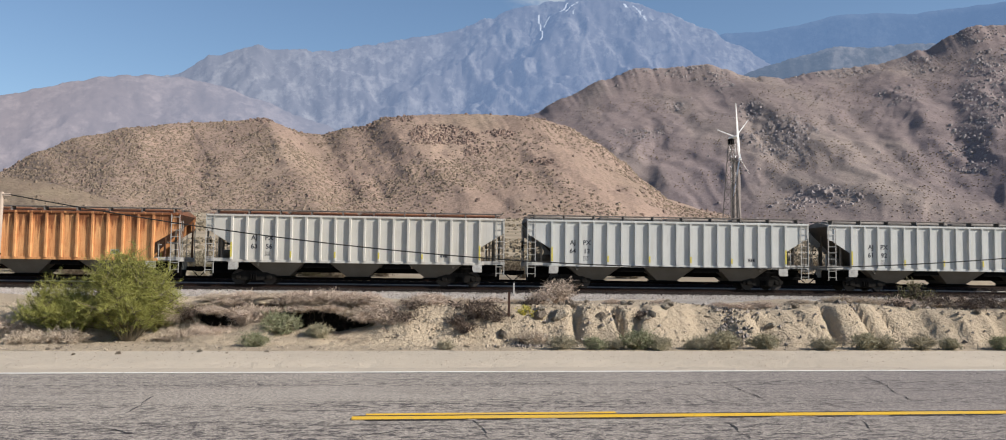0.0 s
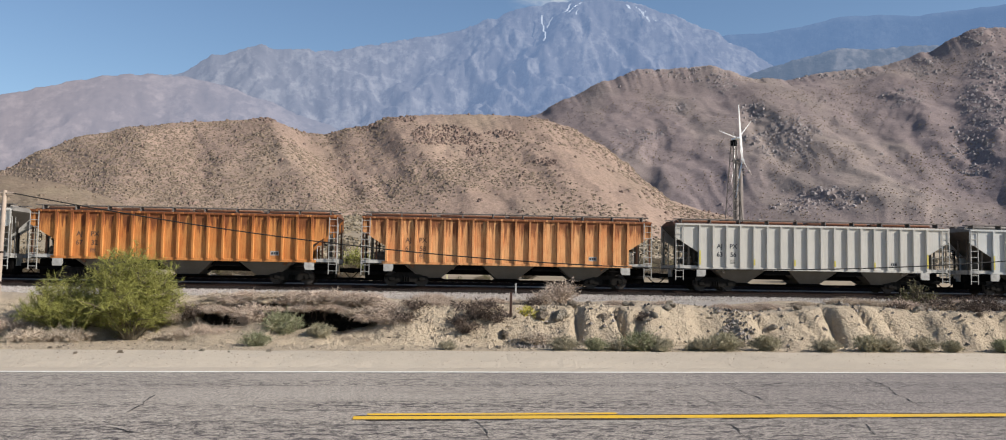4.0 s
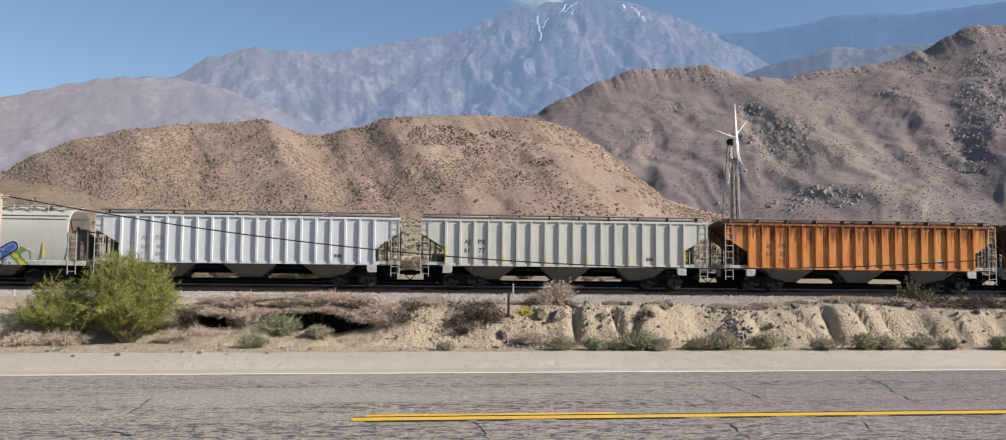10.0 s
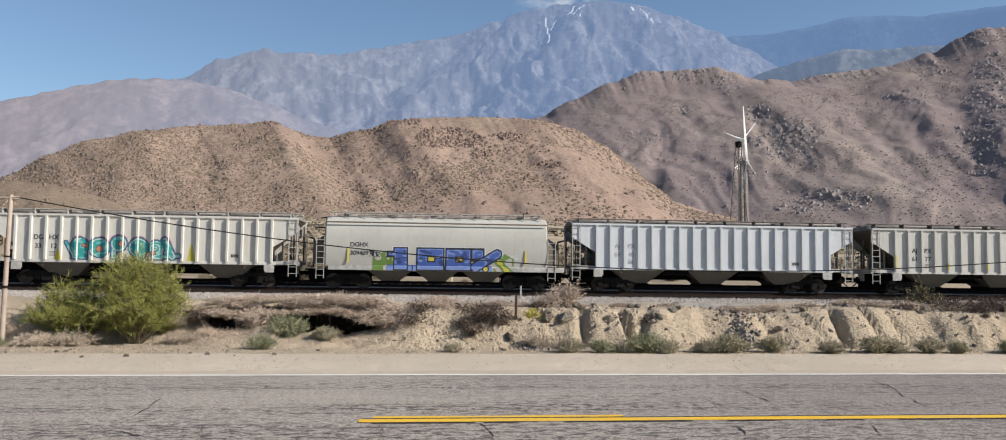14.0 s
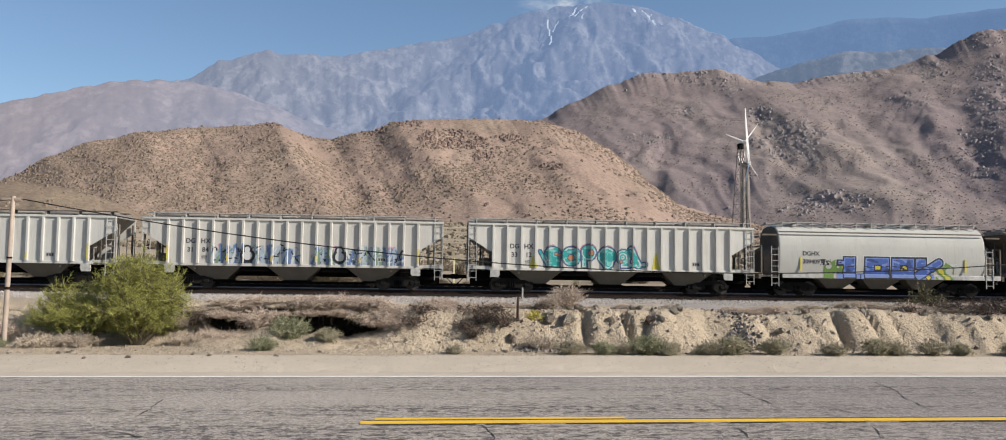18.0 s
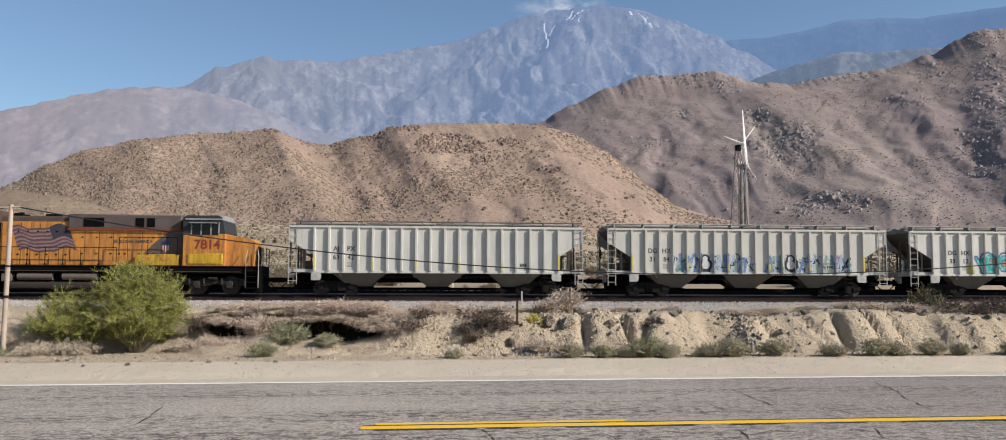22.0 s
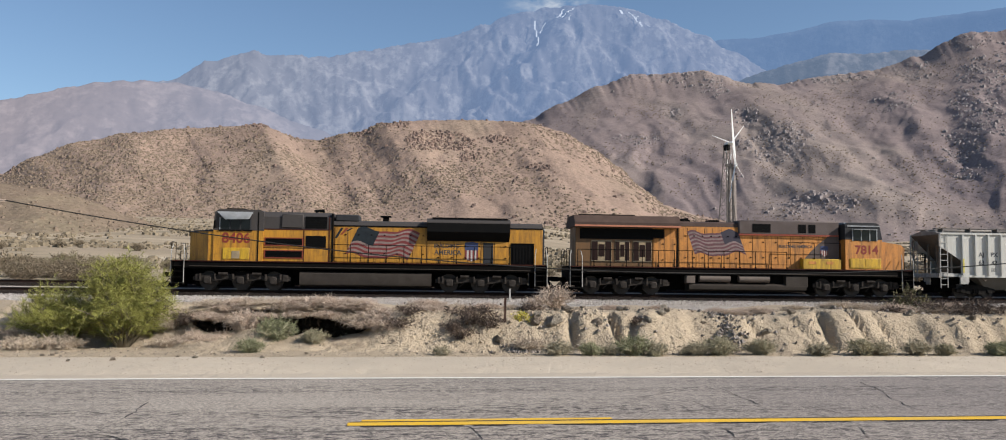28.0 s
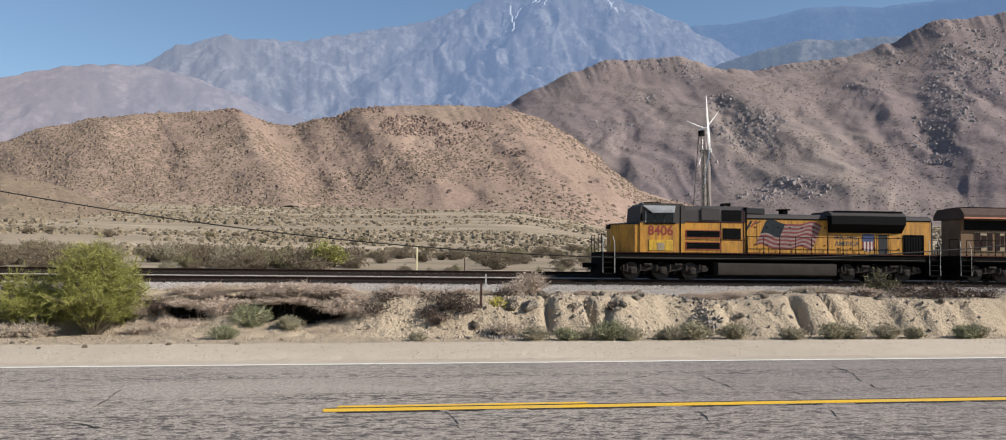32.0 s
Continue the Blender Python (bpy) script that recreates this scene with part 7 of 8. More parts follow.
scatter("soil_clods", "crumbled lumps of pale soil on the face of the bank", "soil", 800, CLOD, face_spot, 0.036, 11)
scatter("bank_rubble", "dark broken rubble spilling down the bank", "rubble", 420, DARK_STONE, rubble_spot, 0.055, 12)
scatter("shoulder_gravel", "fine gravel strewn on the sandy shoulder", "gravel", 1600, PEBBLE, shoulder_spot, 0.011, 2)
scatter("ballast", "loose grey-brown ballast stones along the track", "ballast", 18000, BALLAST_STONE, ballast_spot, 0.06, 3)


# ---- desert beyond the rails, hills, turbines ----
LEAF_SCRUB = leaf_material("desert_scrub_leaf", (0.145, 0.115, 0.075), (0.245, 0.193, 0.13))
TWIG_BROWN = leaf_material("brown_twig", (0.15, 0.112, 0.08), (0.23, 0.175, 0.13))
LEAF_OLIVE = leaf_material("olive_scrub_leaf", (0.165, 0.15, 0.075), (0.27, 0.235, 0.125))
CREOSOTE = [shrub_meshes(f"desert_shrub_{i}", 110 + i, 2.4, 2.2, 1.35, 22, 24, 3900, 0.10, m, TWIG_BROWN, 1.15, 0, 0.1, 0.0, 0.26) for i, m in enumerate((LEAF_SCRUB, LEAF_SCRUB, LEAF_SAGE, LEAF_OLIVE))]
rd = random.Random(31)
for k in range(205):
    near = k < 84
    y = 65.0 + 21 * rd.random() ** 1.4 if near else rd.uniform(84, 115) if k < 160 else 115 + 70 * rd.random()
    x = rd.uniform(-0.50, 0.16 if near else 0.30) * (y + 6)
    if near and k % 2:
        x = rd.uniform(-0.45, -0.02) * y
    if near and noise.noise(Vector((x * 0.11, y * 0.11, 1.0))) < -0.12:
        continue
    kind = (0, 1, 0, 1, 3, 0, 3, 1, 2 if near and k % 4 else 0, 0)[k % 10]
    size = rd.uniform(0.5, 0.8) if near and k % 5 == 0 else rd.uniform(0.95, 1.6) if near else rd.uniform(0.7, 1.25)
    plant("desert_shrub", ("dusty olive-brown creosote shrub on pale sand", "dusty olive-brown creosote shrub on pale sand", "dry straw-coloured desert shrub on pale sand", "dull green desert shrub on pale sand")[kind], "shrub", CREOSOTE[kind], on_ground(x, y, rd.uniform(0, 360), size, 0.05), "shrubs beyond the rails")
for k in range(45):
    y = rd.uniform(66, 100)
    x = rd.uniform(0.12, 0.85) * y
    kind = (0, 1, 3, 0, 1)[k % 5]
    plant("desert_shrub", ("dusty olive-brown creosote shrub on pale sand", "dusty olive-brown creosote shrub on pale sand", "", "dull green desert shrub on pale sand")[kind], "shrub", CREOSOTE[kind], on_ground(x, y, rd.uniform(0, 360), rd.uniform(0.7, 1.3), 0.05), "shrubs beyond the rails")
for k in range(48):
    y = rd.uniform(62.8, 66.5)
    x = rd.uniform(-0.42, 0.25) * y
    kind = (2, 0, 3, 2, 1)[k % 5]
    plant("desert_shrub", ("low dusty brown shrub beside the rails", "low dusty brown shrub beside the rails", "low straw-coloured tuft beside the rails", "low dull green shrub beside the rails")[kind], "shrub", CREOSOTE[kind], on_ground(x, y, rd.uniform(0, 360), rd.uniform(0.25, 0.6), 0.05), "shrubs beyond the rails")
tree = shrub_meshes("desert_tree", 150, 3.4, 3.0, 2.3, 26, 22, 3600, 0.15, LEAF_BRIGHT, BARK, 1.0, 0, 0.4)
plant("desert_tree", "small green palo verde tree with a bare trunk", "tree", tree, on_ground(-3.52, 66.5))


def clump(s, x, y, z, q, r, tall=0.6):
    """A low tuft or boulder: an uneven skirt under an uneven lid."""
    a0 = r.uniform(0, 6.28)
    turns = (0, 1.26, 2.51, 3.77, 5.03)
    foot = [(x + math.cos(a0 + a) * q * r.uniform(0.8, 1.2), y + math.sin(a0 + a) * q * r.uniform(0.8, 1.2), z - 0.4 * q) for a in turns]
    lid = [(x + math.cos(a0 + a) * q * r.uniform(0.45, 0.9), y + math.sin(a0 + a) * q * r.uniform(0.45, 0.9), z + tall * q * r.uniform(0.5, 1.1)) for a in turns]
    s.add([*foot, *lid, (x + r.uniform(-0.3, 0.3) * q, y, z + tall * q * r.uniform(1.0, 1.4))], [(i, (i + 1) % 5, 5 + (i + 1) % 5, 5 + i) for i in range(5)] + [(5 + i, 5 + (i + 1) % 5, 10) for i in range(5)])


FAR_SHRUB = leaf_material("far_shrub", (0.165, 0.124, 0.09), (0.25, 0.188, 0.135))
FAR_ROCK = leaf_material("far_rock", (0.24, 0.165, 0.13), (0.14, 0.10, 0.082))
GREY_ROCK = leaf_material("far_grey_rock", (0.36, 0.31, 0.29), (0.21, 0.178, 0.168))
PLAIN_SCRUB = leaf_material("plain_scrub", (0.15, 0.118, 0.078), (0.25, 0.2, 0.135))
plain_shrubs = Shape()
for _ in range(30000):
    y = 110 * (4.6 ** rd.random())
    x = rd.uniform(-0.56, 0.85) * y
    if noise.noise(Vector((x * 0.012, y * 0.035, 2.0))) + 0.7 * noise.noise(Vector((x * 0.03, y * 0.12, 5.0))) > rd.uniform(-0.25, 0.3):
        clump(plain_shrubs, x, y, ground_height(x, y), rd.uniform(0.2, 0.6) + (0.3 + 0.002 * y) * rd.random() ** 3, rd, 0.6)
thing("desert_scrub", "scattered low scrub over the desert plain", "scrub", kind="stuff", shape=plain_shrubs, material=PLAIN_SCRUB, smooth=0)


def hill_spots(hill, columns, count, seed, test):
    """Places on a hill's front, taken where test accepts their bearing, their slope of sight, their share of the way up and two noises."""
    r = random.Random(seed)
    v = hill.data.vertices
    rows = len(v) // columns - 4
    out = []
    tries = 0
    while len(out) < count and tries < count * 12:
        tries += 1
        j, i = r.randrange(2, rows), r.randrange(1, columns - 1)
        f, g = r.random(), r.random()
        a, b, c = v[j * columns + i].co, v[j * columns + i + 1].co, v[(j + 1) * columns + i].co
        p = a + (b - a) * f + (c - a) * g
        if r.random() < test(math.degrees(math.atan2(p.x, p.y)), (p.z - EYE[2]) / math.hypot(p.x, p.y), j / rows, noise.noise(p * 0.012), noise.noise(p * 0.03 + Vector((50, 0, 0)))):
            out.append(p)
    return out


def in_patches(patches, b, e, n):
    """Whether a place lies in one of the outcrops (bearing, slope, half width and half height in degrees), frayed by a noise."""
    return any(((b - pb) / pw) ** 2 + ((e - pe) * 57.3 / ph) ** 2 < 1 + 1.4 * n for pb, pe, pw, ph in patches)


NEAR_COLS, RIGHT_COLS, LOW_COLS = int(58 / 0.14) + 1, int(46 / 0.12) + 1, int(28 / 0.2) + 1
NEAR_OUTCROPS = ((2.7, 0.156, 2.0, 0.6), (-0.4, 0.177, 1.6, 0.28), (-9.2, 0.167, 1.2, 0.2), (9.1, 0.129, 1.0, 0.22), (4.6, 0.14, 0.8, 0.35), (-2.7, 0.164, 1.0, 0.2), (6.5, 0.16, 1.2, 0.25))
RIGHT_OUTCROPS = ((15.7, 0.2335, 2.4, 0.35), (19.4, 0.229, 1.8, 0.55), (20.6, 0.215, 1.0, 0.5), (24.6, 0.152, 2.0, 1.25), (26.0, 0.083, 2.6, 0.8), (35.3, 0.248, 1.6, 0.7), (36.2, 0.185, 1.6, 2.6), (35.1, 0.13, 1.3, 1.6), (15.7, 0.161, 1.4, 0.35), (28.2, 0.219, 1.8, 0.25), (31.1, 0.19, 1.3, 0.6), (32.5, 0.222, 1.2, 0.5), (22.6, 0.18, 0.8, 0.9), (38.5, 0.21, 2.5, 2.2), (17.8, 0.19, 0.8, 0.25))
s1 = Shape()
for p in hill_spots(near_hill, NEAR_COLS, 19000, 1, lambda b, e, t, n, m: (1.5 + 0.6 * m if b < -13 and e > 0.075 else 0.6 + 0.9 * m if b < -8.5 and e > 0.09 else 0.32 + 1.0 * n + 0.4 * m)):
    clump(s1, p.x, p.y, p.z - 0.1, rd.uniform(0.5, 1.0) + 0.9 * rd.random() ** 3, rd, 0.5)
thing("hill_scrub", "dark dry scrub dotted over the front hill", "scrub", kind="stuff", shape=s1, material=FAR_SHRUB, smooth=0)
s5 = Shape()
for p in hill_spots(low_hill, LOW_COLS, 700, 6, lambda b, e, t, n, m: 0.5 + m):
    clump(s5, p.x, p.y, p.z, rd.uniform(0.25, 0.8), rd, 0.8)
thing("hillock_scrub", "dry scrub dotted over the small hillock", "scrub", kind="stuff", shape=s5, material=FAR_SHRUB, smooth=0)
s2 = Shape()
for p in hill_spots(near_hill, NEAR_COLS, 2000, 2, lambda b, e, t, n, m: 1.0 if in_patches(NEAR_OUTCROPS, b, e, m) else 0.5 if t > 0.985 and m > 0.1 else 0.02):
    clump(s2, p.x, p.y, p.z - 0.3, rd.uniform(0.7, 1.9), rd, 0.9)
thing("hill_rocks", "reddish brown rock outcrops on the front hill", "rocks", kind="stuff", shape=s2, material=FAR_ROCK, smooth=0)
s3 = Shape()
for p in hill_spots(right_hill, RIGHT_COLS, 4600, 3, lambda b, e, t, n, m: 1.0 if in_patches(RIGHT_OUTCROPS, b, e, m) else 0.4 if t > 0.985 and m > 0 else 0.012):
    clump(s3, p.x, p.y, p.z - 0.3, rd.uniform(0.6, 1.4) + 2.0 * rd.random() ** 5, rd, 0.75)
thing("ridge_rocks", "grey boulders along the rocky ridge", "rocks", kind="stuff", shape=s3, material=GREY_ROCK, smooth=0)
s4 = Shape()
for p in hill_spots(right_hill, RIGHT_COLS, 9000, 4, lambda b, e, t, n, m: 0.35 + 1.2 * n):
    clump(s4, p.x, p.y, p.z - 0.2, rd.uniform(0.5, 1.2), rd, 0.8)
thing("ridge_scrub", "sparse dry scrub on the tall hill", "scrub", kind="stuff", shape=s4, material=FAR_SHRUB, smooth=0)

# wind turbines in a row
TURBINE_WHITE = plain("turbine_white", (0.78, 0.77, 0.75), 0.5, 0, 0.08, 0.5)
TOWER_GREY = plain("lattice_steel", (0.16, 0.14, 0.125), 0.7, 0.3, 0.3, 1)
TOWER_TAN = plain("weathered_tower", (0.21, 0.175, 0.155), 0.7, 0.1, 0.3, 1)
ROTORS = []


def turbine(x, y, top, radius, turn, phase, speed, lattice, label, slim=1.0, pitch=0.0):
    z0 = ground_height(x, y)
    t = thing("wind_turbine", label, "wind turbine", "row of wind turbines", at=pose(x, y, z0, 0, 0, turn))
    h = top - z0
    if lattice:
        for a, b in ((1, 1), (1, -1), (-1, 1), (-1, -1)):
            part("tower_leg", Shape().tube((2.2 * a, 2.2 * b, -0.5), (0.5 * a, 0.5 * b, h), 0.16, 0.12, n=5), TOWER_GREY, t, "dark steel lattice leg")
        n = 11
        for i in range(n):
            f0, f1 = i / n, (i + 1) / n
            w0, w1 = 2.2 - 1.7 * f0, 2.2 - 1.7 * f1
            for (a, b), (c, d) in (((1, 1), (1, -1)), ((1, -1), (-1, -1)), ((-1, -1), (-1, 1)), ((-1, 1), (1, 1))):
                part("brace", Shape().tube((w0 * a, w0 * b, h * f0), (w1 * c, w1 * d, h * f1), 0.07, n=4), TOWER_GREY, t)
                part("girt", Shape().tube((w1 * a, w1 * b, h * f1), (w1 * c, w1 * d, h * f1), 0.06, n=4), TOWER_GREY, t)
        part("nacelle", Shape().box(-0.9, 0.9, -0.6, 0.6, h - 1.2, h + 0.5, 0.15), RADIATOR_BLACK, t, "dark machine housing")
        part("axle", Shape().tube((-1.8, 0, h + 0.8), (0.6, 0, h + 0.8), 0.35, n=10), TURBINE_WHITE, t)
    else:
        part("tower", Shape().tube((0, 0, -0.5), (0, 0, h), 0.95, 0.55, n=14), TOWER_TAN, t, "slim tubular tower")
        part("nacelle", Shape().box(-1.2, 1.4, -0.5, 0.5, h, h + 1.0, 0.2), TOWER_TAN, t, "small machine housing")
    rotor = Shape()
    rotor.tube((0, 0, 0), (-0.9, 0, 0), 0.5, 0.2, n=10)
    me = mesh_of("hub", rotor, TURBINE_WHITE)
    hub = part("rotor", me, None, t, "three white blades", pose(-1.7, 0, h + 0.8, phase))
    for k in range(3):
        a = 2 * math.pi * k / 3
        u = Vector((0, math.sin(a), math.cos(a)))
        w = Vector((0, math.cos(a), -math.sin(a)))
        b = Shape()
        chord = w * math.cos(radians(pitch)) + Vector((math.sin(radians(pitch)), 0, 0))
        thick = Vector((math.cos(radians(pitch)), 0, 0)) - w * math.sin(radians(pitch))
        ring = lambda d, c, th: [tuple(u * d + chord * (c * slim * p) + thick * (th * q) + Vector((-0.3, 0, 0))) for p, q in ((-0.35, 0), (0, 0.5), (0.65, 0), (0, -0.5))]
        b.loft([ring(0.3, 0.4, 0.35), ring(radius * 0.18, 0.95, 0.28), ring(radius * 0.6, 0.65, 0.16), ring(radius, 0.22, 0.06)])
        part("blade", b, TURBINE_WHITE, hub)
    ROTORS.append((hub, (-1.7, 0, h + 0.8), phase, speed))
    return t


def bearing(a, r):
    return r * math.sin(radians(a)), r * math.cos(radians(a))


turbine(*bearing(21.34, 262), 0.150 * 262 + 1.3, 7.5, 112, -78, 0.0, True, "dark lattice wind turbine with thin white blades", 0.4)
turbine(*bearing(21.50, 300), 0.127 * 300 + 1.3, 18.5, 148, -20, 0.0, False, "white wind turbine with a tall feathered blade on a brown tower", 1.15, 41.0)
turbine(*bearing(21.74, 345), 0.124 * 345 + 1.3, 12.0, -30, 50, 21.0, False, "white wind turbine on a brown tower")
turbine(*bearing(21.80, 390), 0.118 * 390 + 1.3, 12.0, -30, 95, 17.0, False, "white wind turbine on a brown tower")
turbine(*bearing(21.84, 440), 0.112 * 440 + 1.3, 12.0, -31, 20, 25.0, False, "white wind turbine on a brown tower")

# ---- pole, wire, posts ----
POLE = plain("weathered_pole_wood", (0.42, 0.33, 0.26), 0.85, 0, 0.3, 3)
pole = thing("utility_pole", "short weathered wooden pole carrying a sagging cable", "pole", at=pose(-7.1, 16.3, 0))
part("post", Shape().tube((0, 0, -0.2), (0.05, 0, 2.66), 0.046, 0.038, n=12), POLE, pole)
part("cross_arm", Shape().box(-0.14, 0.20, -0.03, 0.03, 2.58, 2.63, 0.005), POLE, pole)
part("band", Shape().tube((0.022, 0, 1.0), (0.023, 0, 1.05), 0.048, n=12).tube((0.03, 0, 1.55), (0.031, 0, 1.58), 0.047, n=12), RAIL, pole)
WIRE = plain("black_cable", (0.012, 0.011, 0.010), 0.8, 0, 0.1, 9)
cable = Shape()
rings = []
for i in range(85):
    x = -13.0 + 32.0 * i / 84
    z = 1.45 + 0.00698 * ((x - 6) if x > -7 else (x + 20)) ** 2
    rings.append([(x, 16.28 + 0.012 * math.cos(q * math.pi / 3), z + 0.012 * math.sin(q * math.pi / 3)) for q in range(6)])
cable.loft(rings)
part("cable", cable, WIRE, pole, "thin black sagging cable", pose(7.1, -16.3, 0))
RUSTY_POST = plain("rusty_post_steel", (0.10, 0.05, 0.035), 0.85, 0.2, 0.3, 5)
thing("fence_post", "rusty steel fence post standing on the bank", "post", at=pose(2.02, 16.35, 0.1, 0, 0.6), shape=Shape().box(-0.022, 0.022, -0.006, 0.006, -0.15, 0.86).box(-0.006, 0.006, -0.006, 0.035, -0.15, 0.86), material=RUSTY_POST)
thing("marker_post", "small white marker post beside the track", "post", at=TRACK @ pose(0.45, -1.9 - 1.25, -0.45), shape=Shape().box(-0.045, 0.045, -0.012, 0.012, 0, 0.72, 0.005), material=WHITE_BAR)
thing("marker_post", "yellow marker post on the sand beyond the rails", "post", at=on_ground(3.3, 66.0), shape=Shape().box(-0.055, 0.055, -0.02, 0.02, 0, 2.0, 0.01), material=plain("yellow_marker", (0.72, 0.64, 0.38), 0.6, 0, 0.15, 4))
thing("marker_post", "thin dark post beyond the rails", "post", at=on_ground(6.7, 64.0), shape=Shape().box(-0.04, 0.04, -0.04, 0.04, 0, 1.5, 0.01), material=RUSTY_POST)
thing("marker_post", "pale marker post with a red top beyond the rails", "post", at=on_ground(-19.5, 62.5), shape=Shape().box(-0.06, 0.06, -0.02, 0.02, 0, 1.2, 0.01), material=CREAM)


def cloud_material():
    k = Nodes("thin_cloud")
    v = k.coord.outputs["Generated"]
    c = k.node("ShaderNodeMapping", {"Vector": v, "Location": (-0.5, -0.5, -0.5)}).outputs[0]
    d = k.node("ShaderNodeVectorMath", {0: c}, operation="LENGTH").outputs["Value"]
    n = k.noise(4.0, 5, 0.6, v)
    f = k.math("MULTIPLY", k.ramp(d, 0.5, 0.1), k.ramp(n, 0.4, 0.7, 0, 0.8))
    clear = k.node("ShaderNodeBsdfTransparent")
    # the cloud's daylit white is put in as emission
    glow = k.node("ShaderNodeEmission", {"Color": (0.75, 0.80, 0.88), "Strength": 0.62})
    both = k.node("ShaderNodeMixShader", {0: f, 1: clear.outputs[0], 2: glow.outputs[0]})
    k.t.links.new(both.outputs[0], k.t.nodes["Material Output"].inputs["Surface"])
    return k.m


cloud = Shape()
for j in range(9):
    for i in range(17):
        b = radians(4.5 + 10 * i / 16)
        cloud.v.append((4800 * math.sin(b), 4800 * math.cos(b), 4800 * (0.295 + 0.05 * j / 8)))
for j in range(8):
    for i in range(16):
        cloud.f.append((j * 17 + i, j * 17 + i + 1, (j + 1) * 17 + i + 1, (j + 1) * 17 + i))
        cloud.s.append(0)
cloud_object = thing("backdrop_cloud", "thin white cloud clinging to the peak", "cloud", kind="structure", shape=cloud, material=cloud_material())


# ---- graffiti on the wagons ----
def blob(kind, x, z, a, b, c=0.0):
    """Distance to a simple form: disc (radius a), bar (half sizes a, b) or stroke (to a, b with half width c)."""
    if kind == "disc":
        return lambda p, q: math.hypot(p - x, q - z) - a
    if kind == "bar":
        return lambda p, q: max(abs(p - x) - a, abs(q - z) - b)

    def stroke(p, q):
        dx, dz = a - x, b - z
        t = max(0, min(1, ((p - x) * dx + (q - z) * dz) / (dx * dx + dz * dz)))
        return math.hypot(p - x - t * dx, q - z - t * dz) - c
    return stroke


def graffiti(car, label, x0, x1, z0, z1, paint, materials, surface, cell=0.05):
    """Paint laid on a wagon's side: paint(x, z) gives the number of a material or nothing."""
    s = Shape()
    nx, nz = int((x1 - x0) / cell), int((z1 - z0) / cell)
    for i in range(nx):
        for j in range(nz):
            x, z = x0 + cell * i, z0 + cell * j
            k = paint(x + cell / 2, z + cell / 2)
            if k is None:
                continue
            s.slot = k
            y, yt = surface(x + cell / 2, z), surface(x + cell / 2, z + cell)
            s.add([(x, y, z), (x + cell, y, z), (x + cell, yt, z + cell), (x, yt, z + cell)], [(0, 1, 2, 3)])
    return part("graffiti", s, materials, car, label, smooth=0)


RIB_STEP = (2 * 7.18 - 0.12) / 17


def ribbed_side(x, z):
    k = (x + 7.18 - 0.06) / RIB_STEP
    return -1.7535 if abs(k - round(k)) * RIB_STEP < 0.06 else -1.6045


def rounded_side(x, z):
    zs, ys = (1.0, 1.32, 1.33, 1.7, 2.3, 2.9, 3.4), (-1.606, -1.606, -1.51, -1.58, -1.62, -1.60, -1.50)
    return float(np.interp(z, zs, ys)) - 0.006


TEAL = plain("teal_spray", (0.03, 0.30, 0.275), 0.5, 0, 0.2, 3)
TEAL_LIGHT = plain("light_teal_spray", (0.16, 0.45, 0.41), 0.5, 0, 0.2, 3)
NAVY = plain("navy_spray", (0.07, 0.075, 0.15), 0.5, 0, 0.1, 3)
PINK = plain("pink_spray", (0.42, 0.2, 0.24), 0.5, 0, 0.1, 3)
ORANGE = plain("orange_spray", (0.45, 0.2, 0.1), 0.5, 0, 0.1, 3)
SPRAY_YELLOW = plain("yellow_spray", (0.5, 0.42, 0.06), 0.6, 0, 0.2, 3)
BLUE_SPRAY = plain("blue_spray", (0.055, 0.105, 0.33), 0.5, 0, 0.2, 3)
DEEP_BLUE = plain("deep_blue_spray", (0.03, 0.055, 0.17), 0.5, 0, 0.2, 3)
LILAC = plain("lilac_spray_and_lit_sill", (0.17, 0.235, 0.46), 0.5, 0, 0.2, 3)
GREEN_SPRAY = plain("green_spray", (0.13, 0.22, 0.05), 0.5, 0, 0.2, 3)
WHITE_SPRAY = plain("white_spray", (0.5, 0.5, 0.48), 0.5, 0, 0.1, 3)
MIST = plain("mist_blue_spray", (0.33, 0.38, 0.42), 0.6, 0, 0.2, 3)
SAGE_SPRAY = plain("sage_green_spray", (0.17, 0.25, 0.16), 0.6, 0, 0.2, 3)
PALE_BLUE = plain("pale_blue_spray", (0.12, 0.18, 0.32), 0.5, 0, 0.2, 3)
BLACK_SPRAY = plain("black_spray", (0.02, 0.02, 0.024), 0.5, 0, 0.1, 3)

bubbles = [blob("disc", -3.6, 2.05, 0.55, 0), blob("bar", -3.6, 1.55, 0.5, 0.3), blob("stroke", -4.35, 2.25, -4.0, 1.6, 0.14), blob("disc", -2.5, 1.98, 0.62, 0), blob("disc", -1.45, 2.2, 0.52, 0), blob("bar", -1.7, 1.65, 0.22, 0.38),
           blob("disc", -0.35, 2.0, 0.62, 0), blob("disc", -0.3, 1.62, 0.42, 0), blob("disc", 0.65, 1.98, 0.5, 0), blob("bar", 0.75, 1.62, 0.36, 0.36), blob("stroke", 1.1, 2.4, 1.55, 1.5, 0.26), blob("stroke", 1.1, 1.5, 1.95, 1.55, 0.17)]
holes = [blob("disc", -2.5, 1.9, 0.17, 0), blob("disc", -1.3, 2.2, 0.15, 0), blob("stroke", -3.4, 2.1, -3.2, 2.05, 0.07), blob("stroke", -1.2, 1.3, -1.0, 1.62, 0.10), blob("disc", 0.5, 1.7, 0.09, 0)]


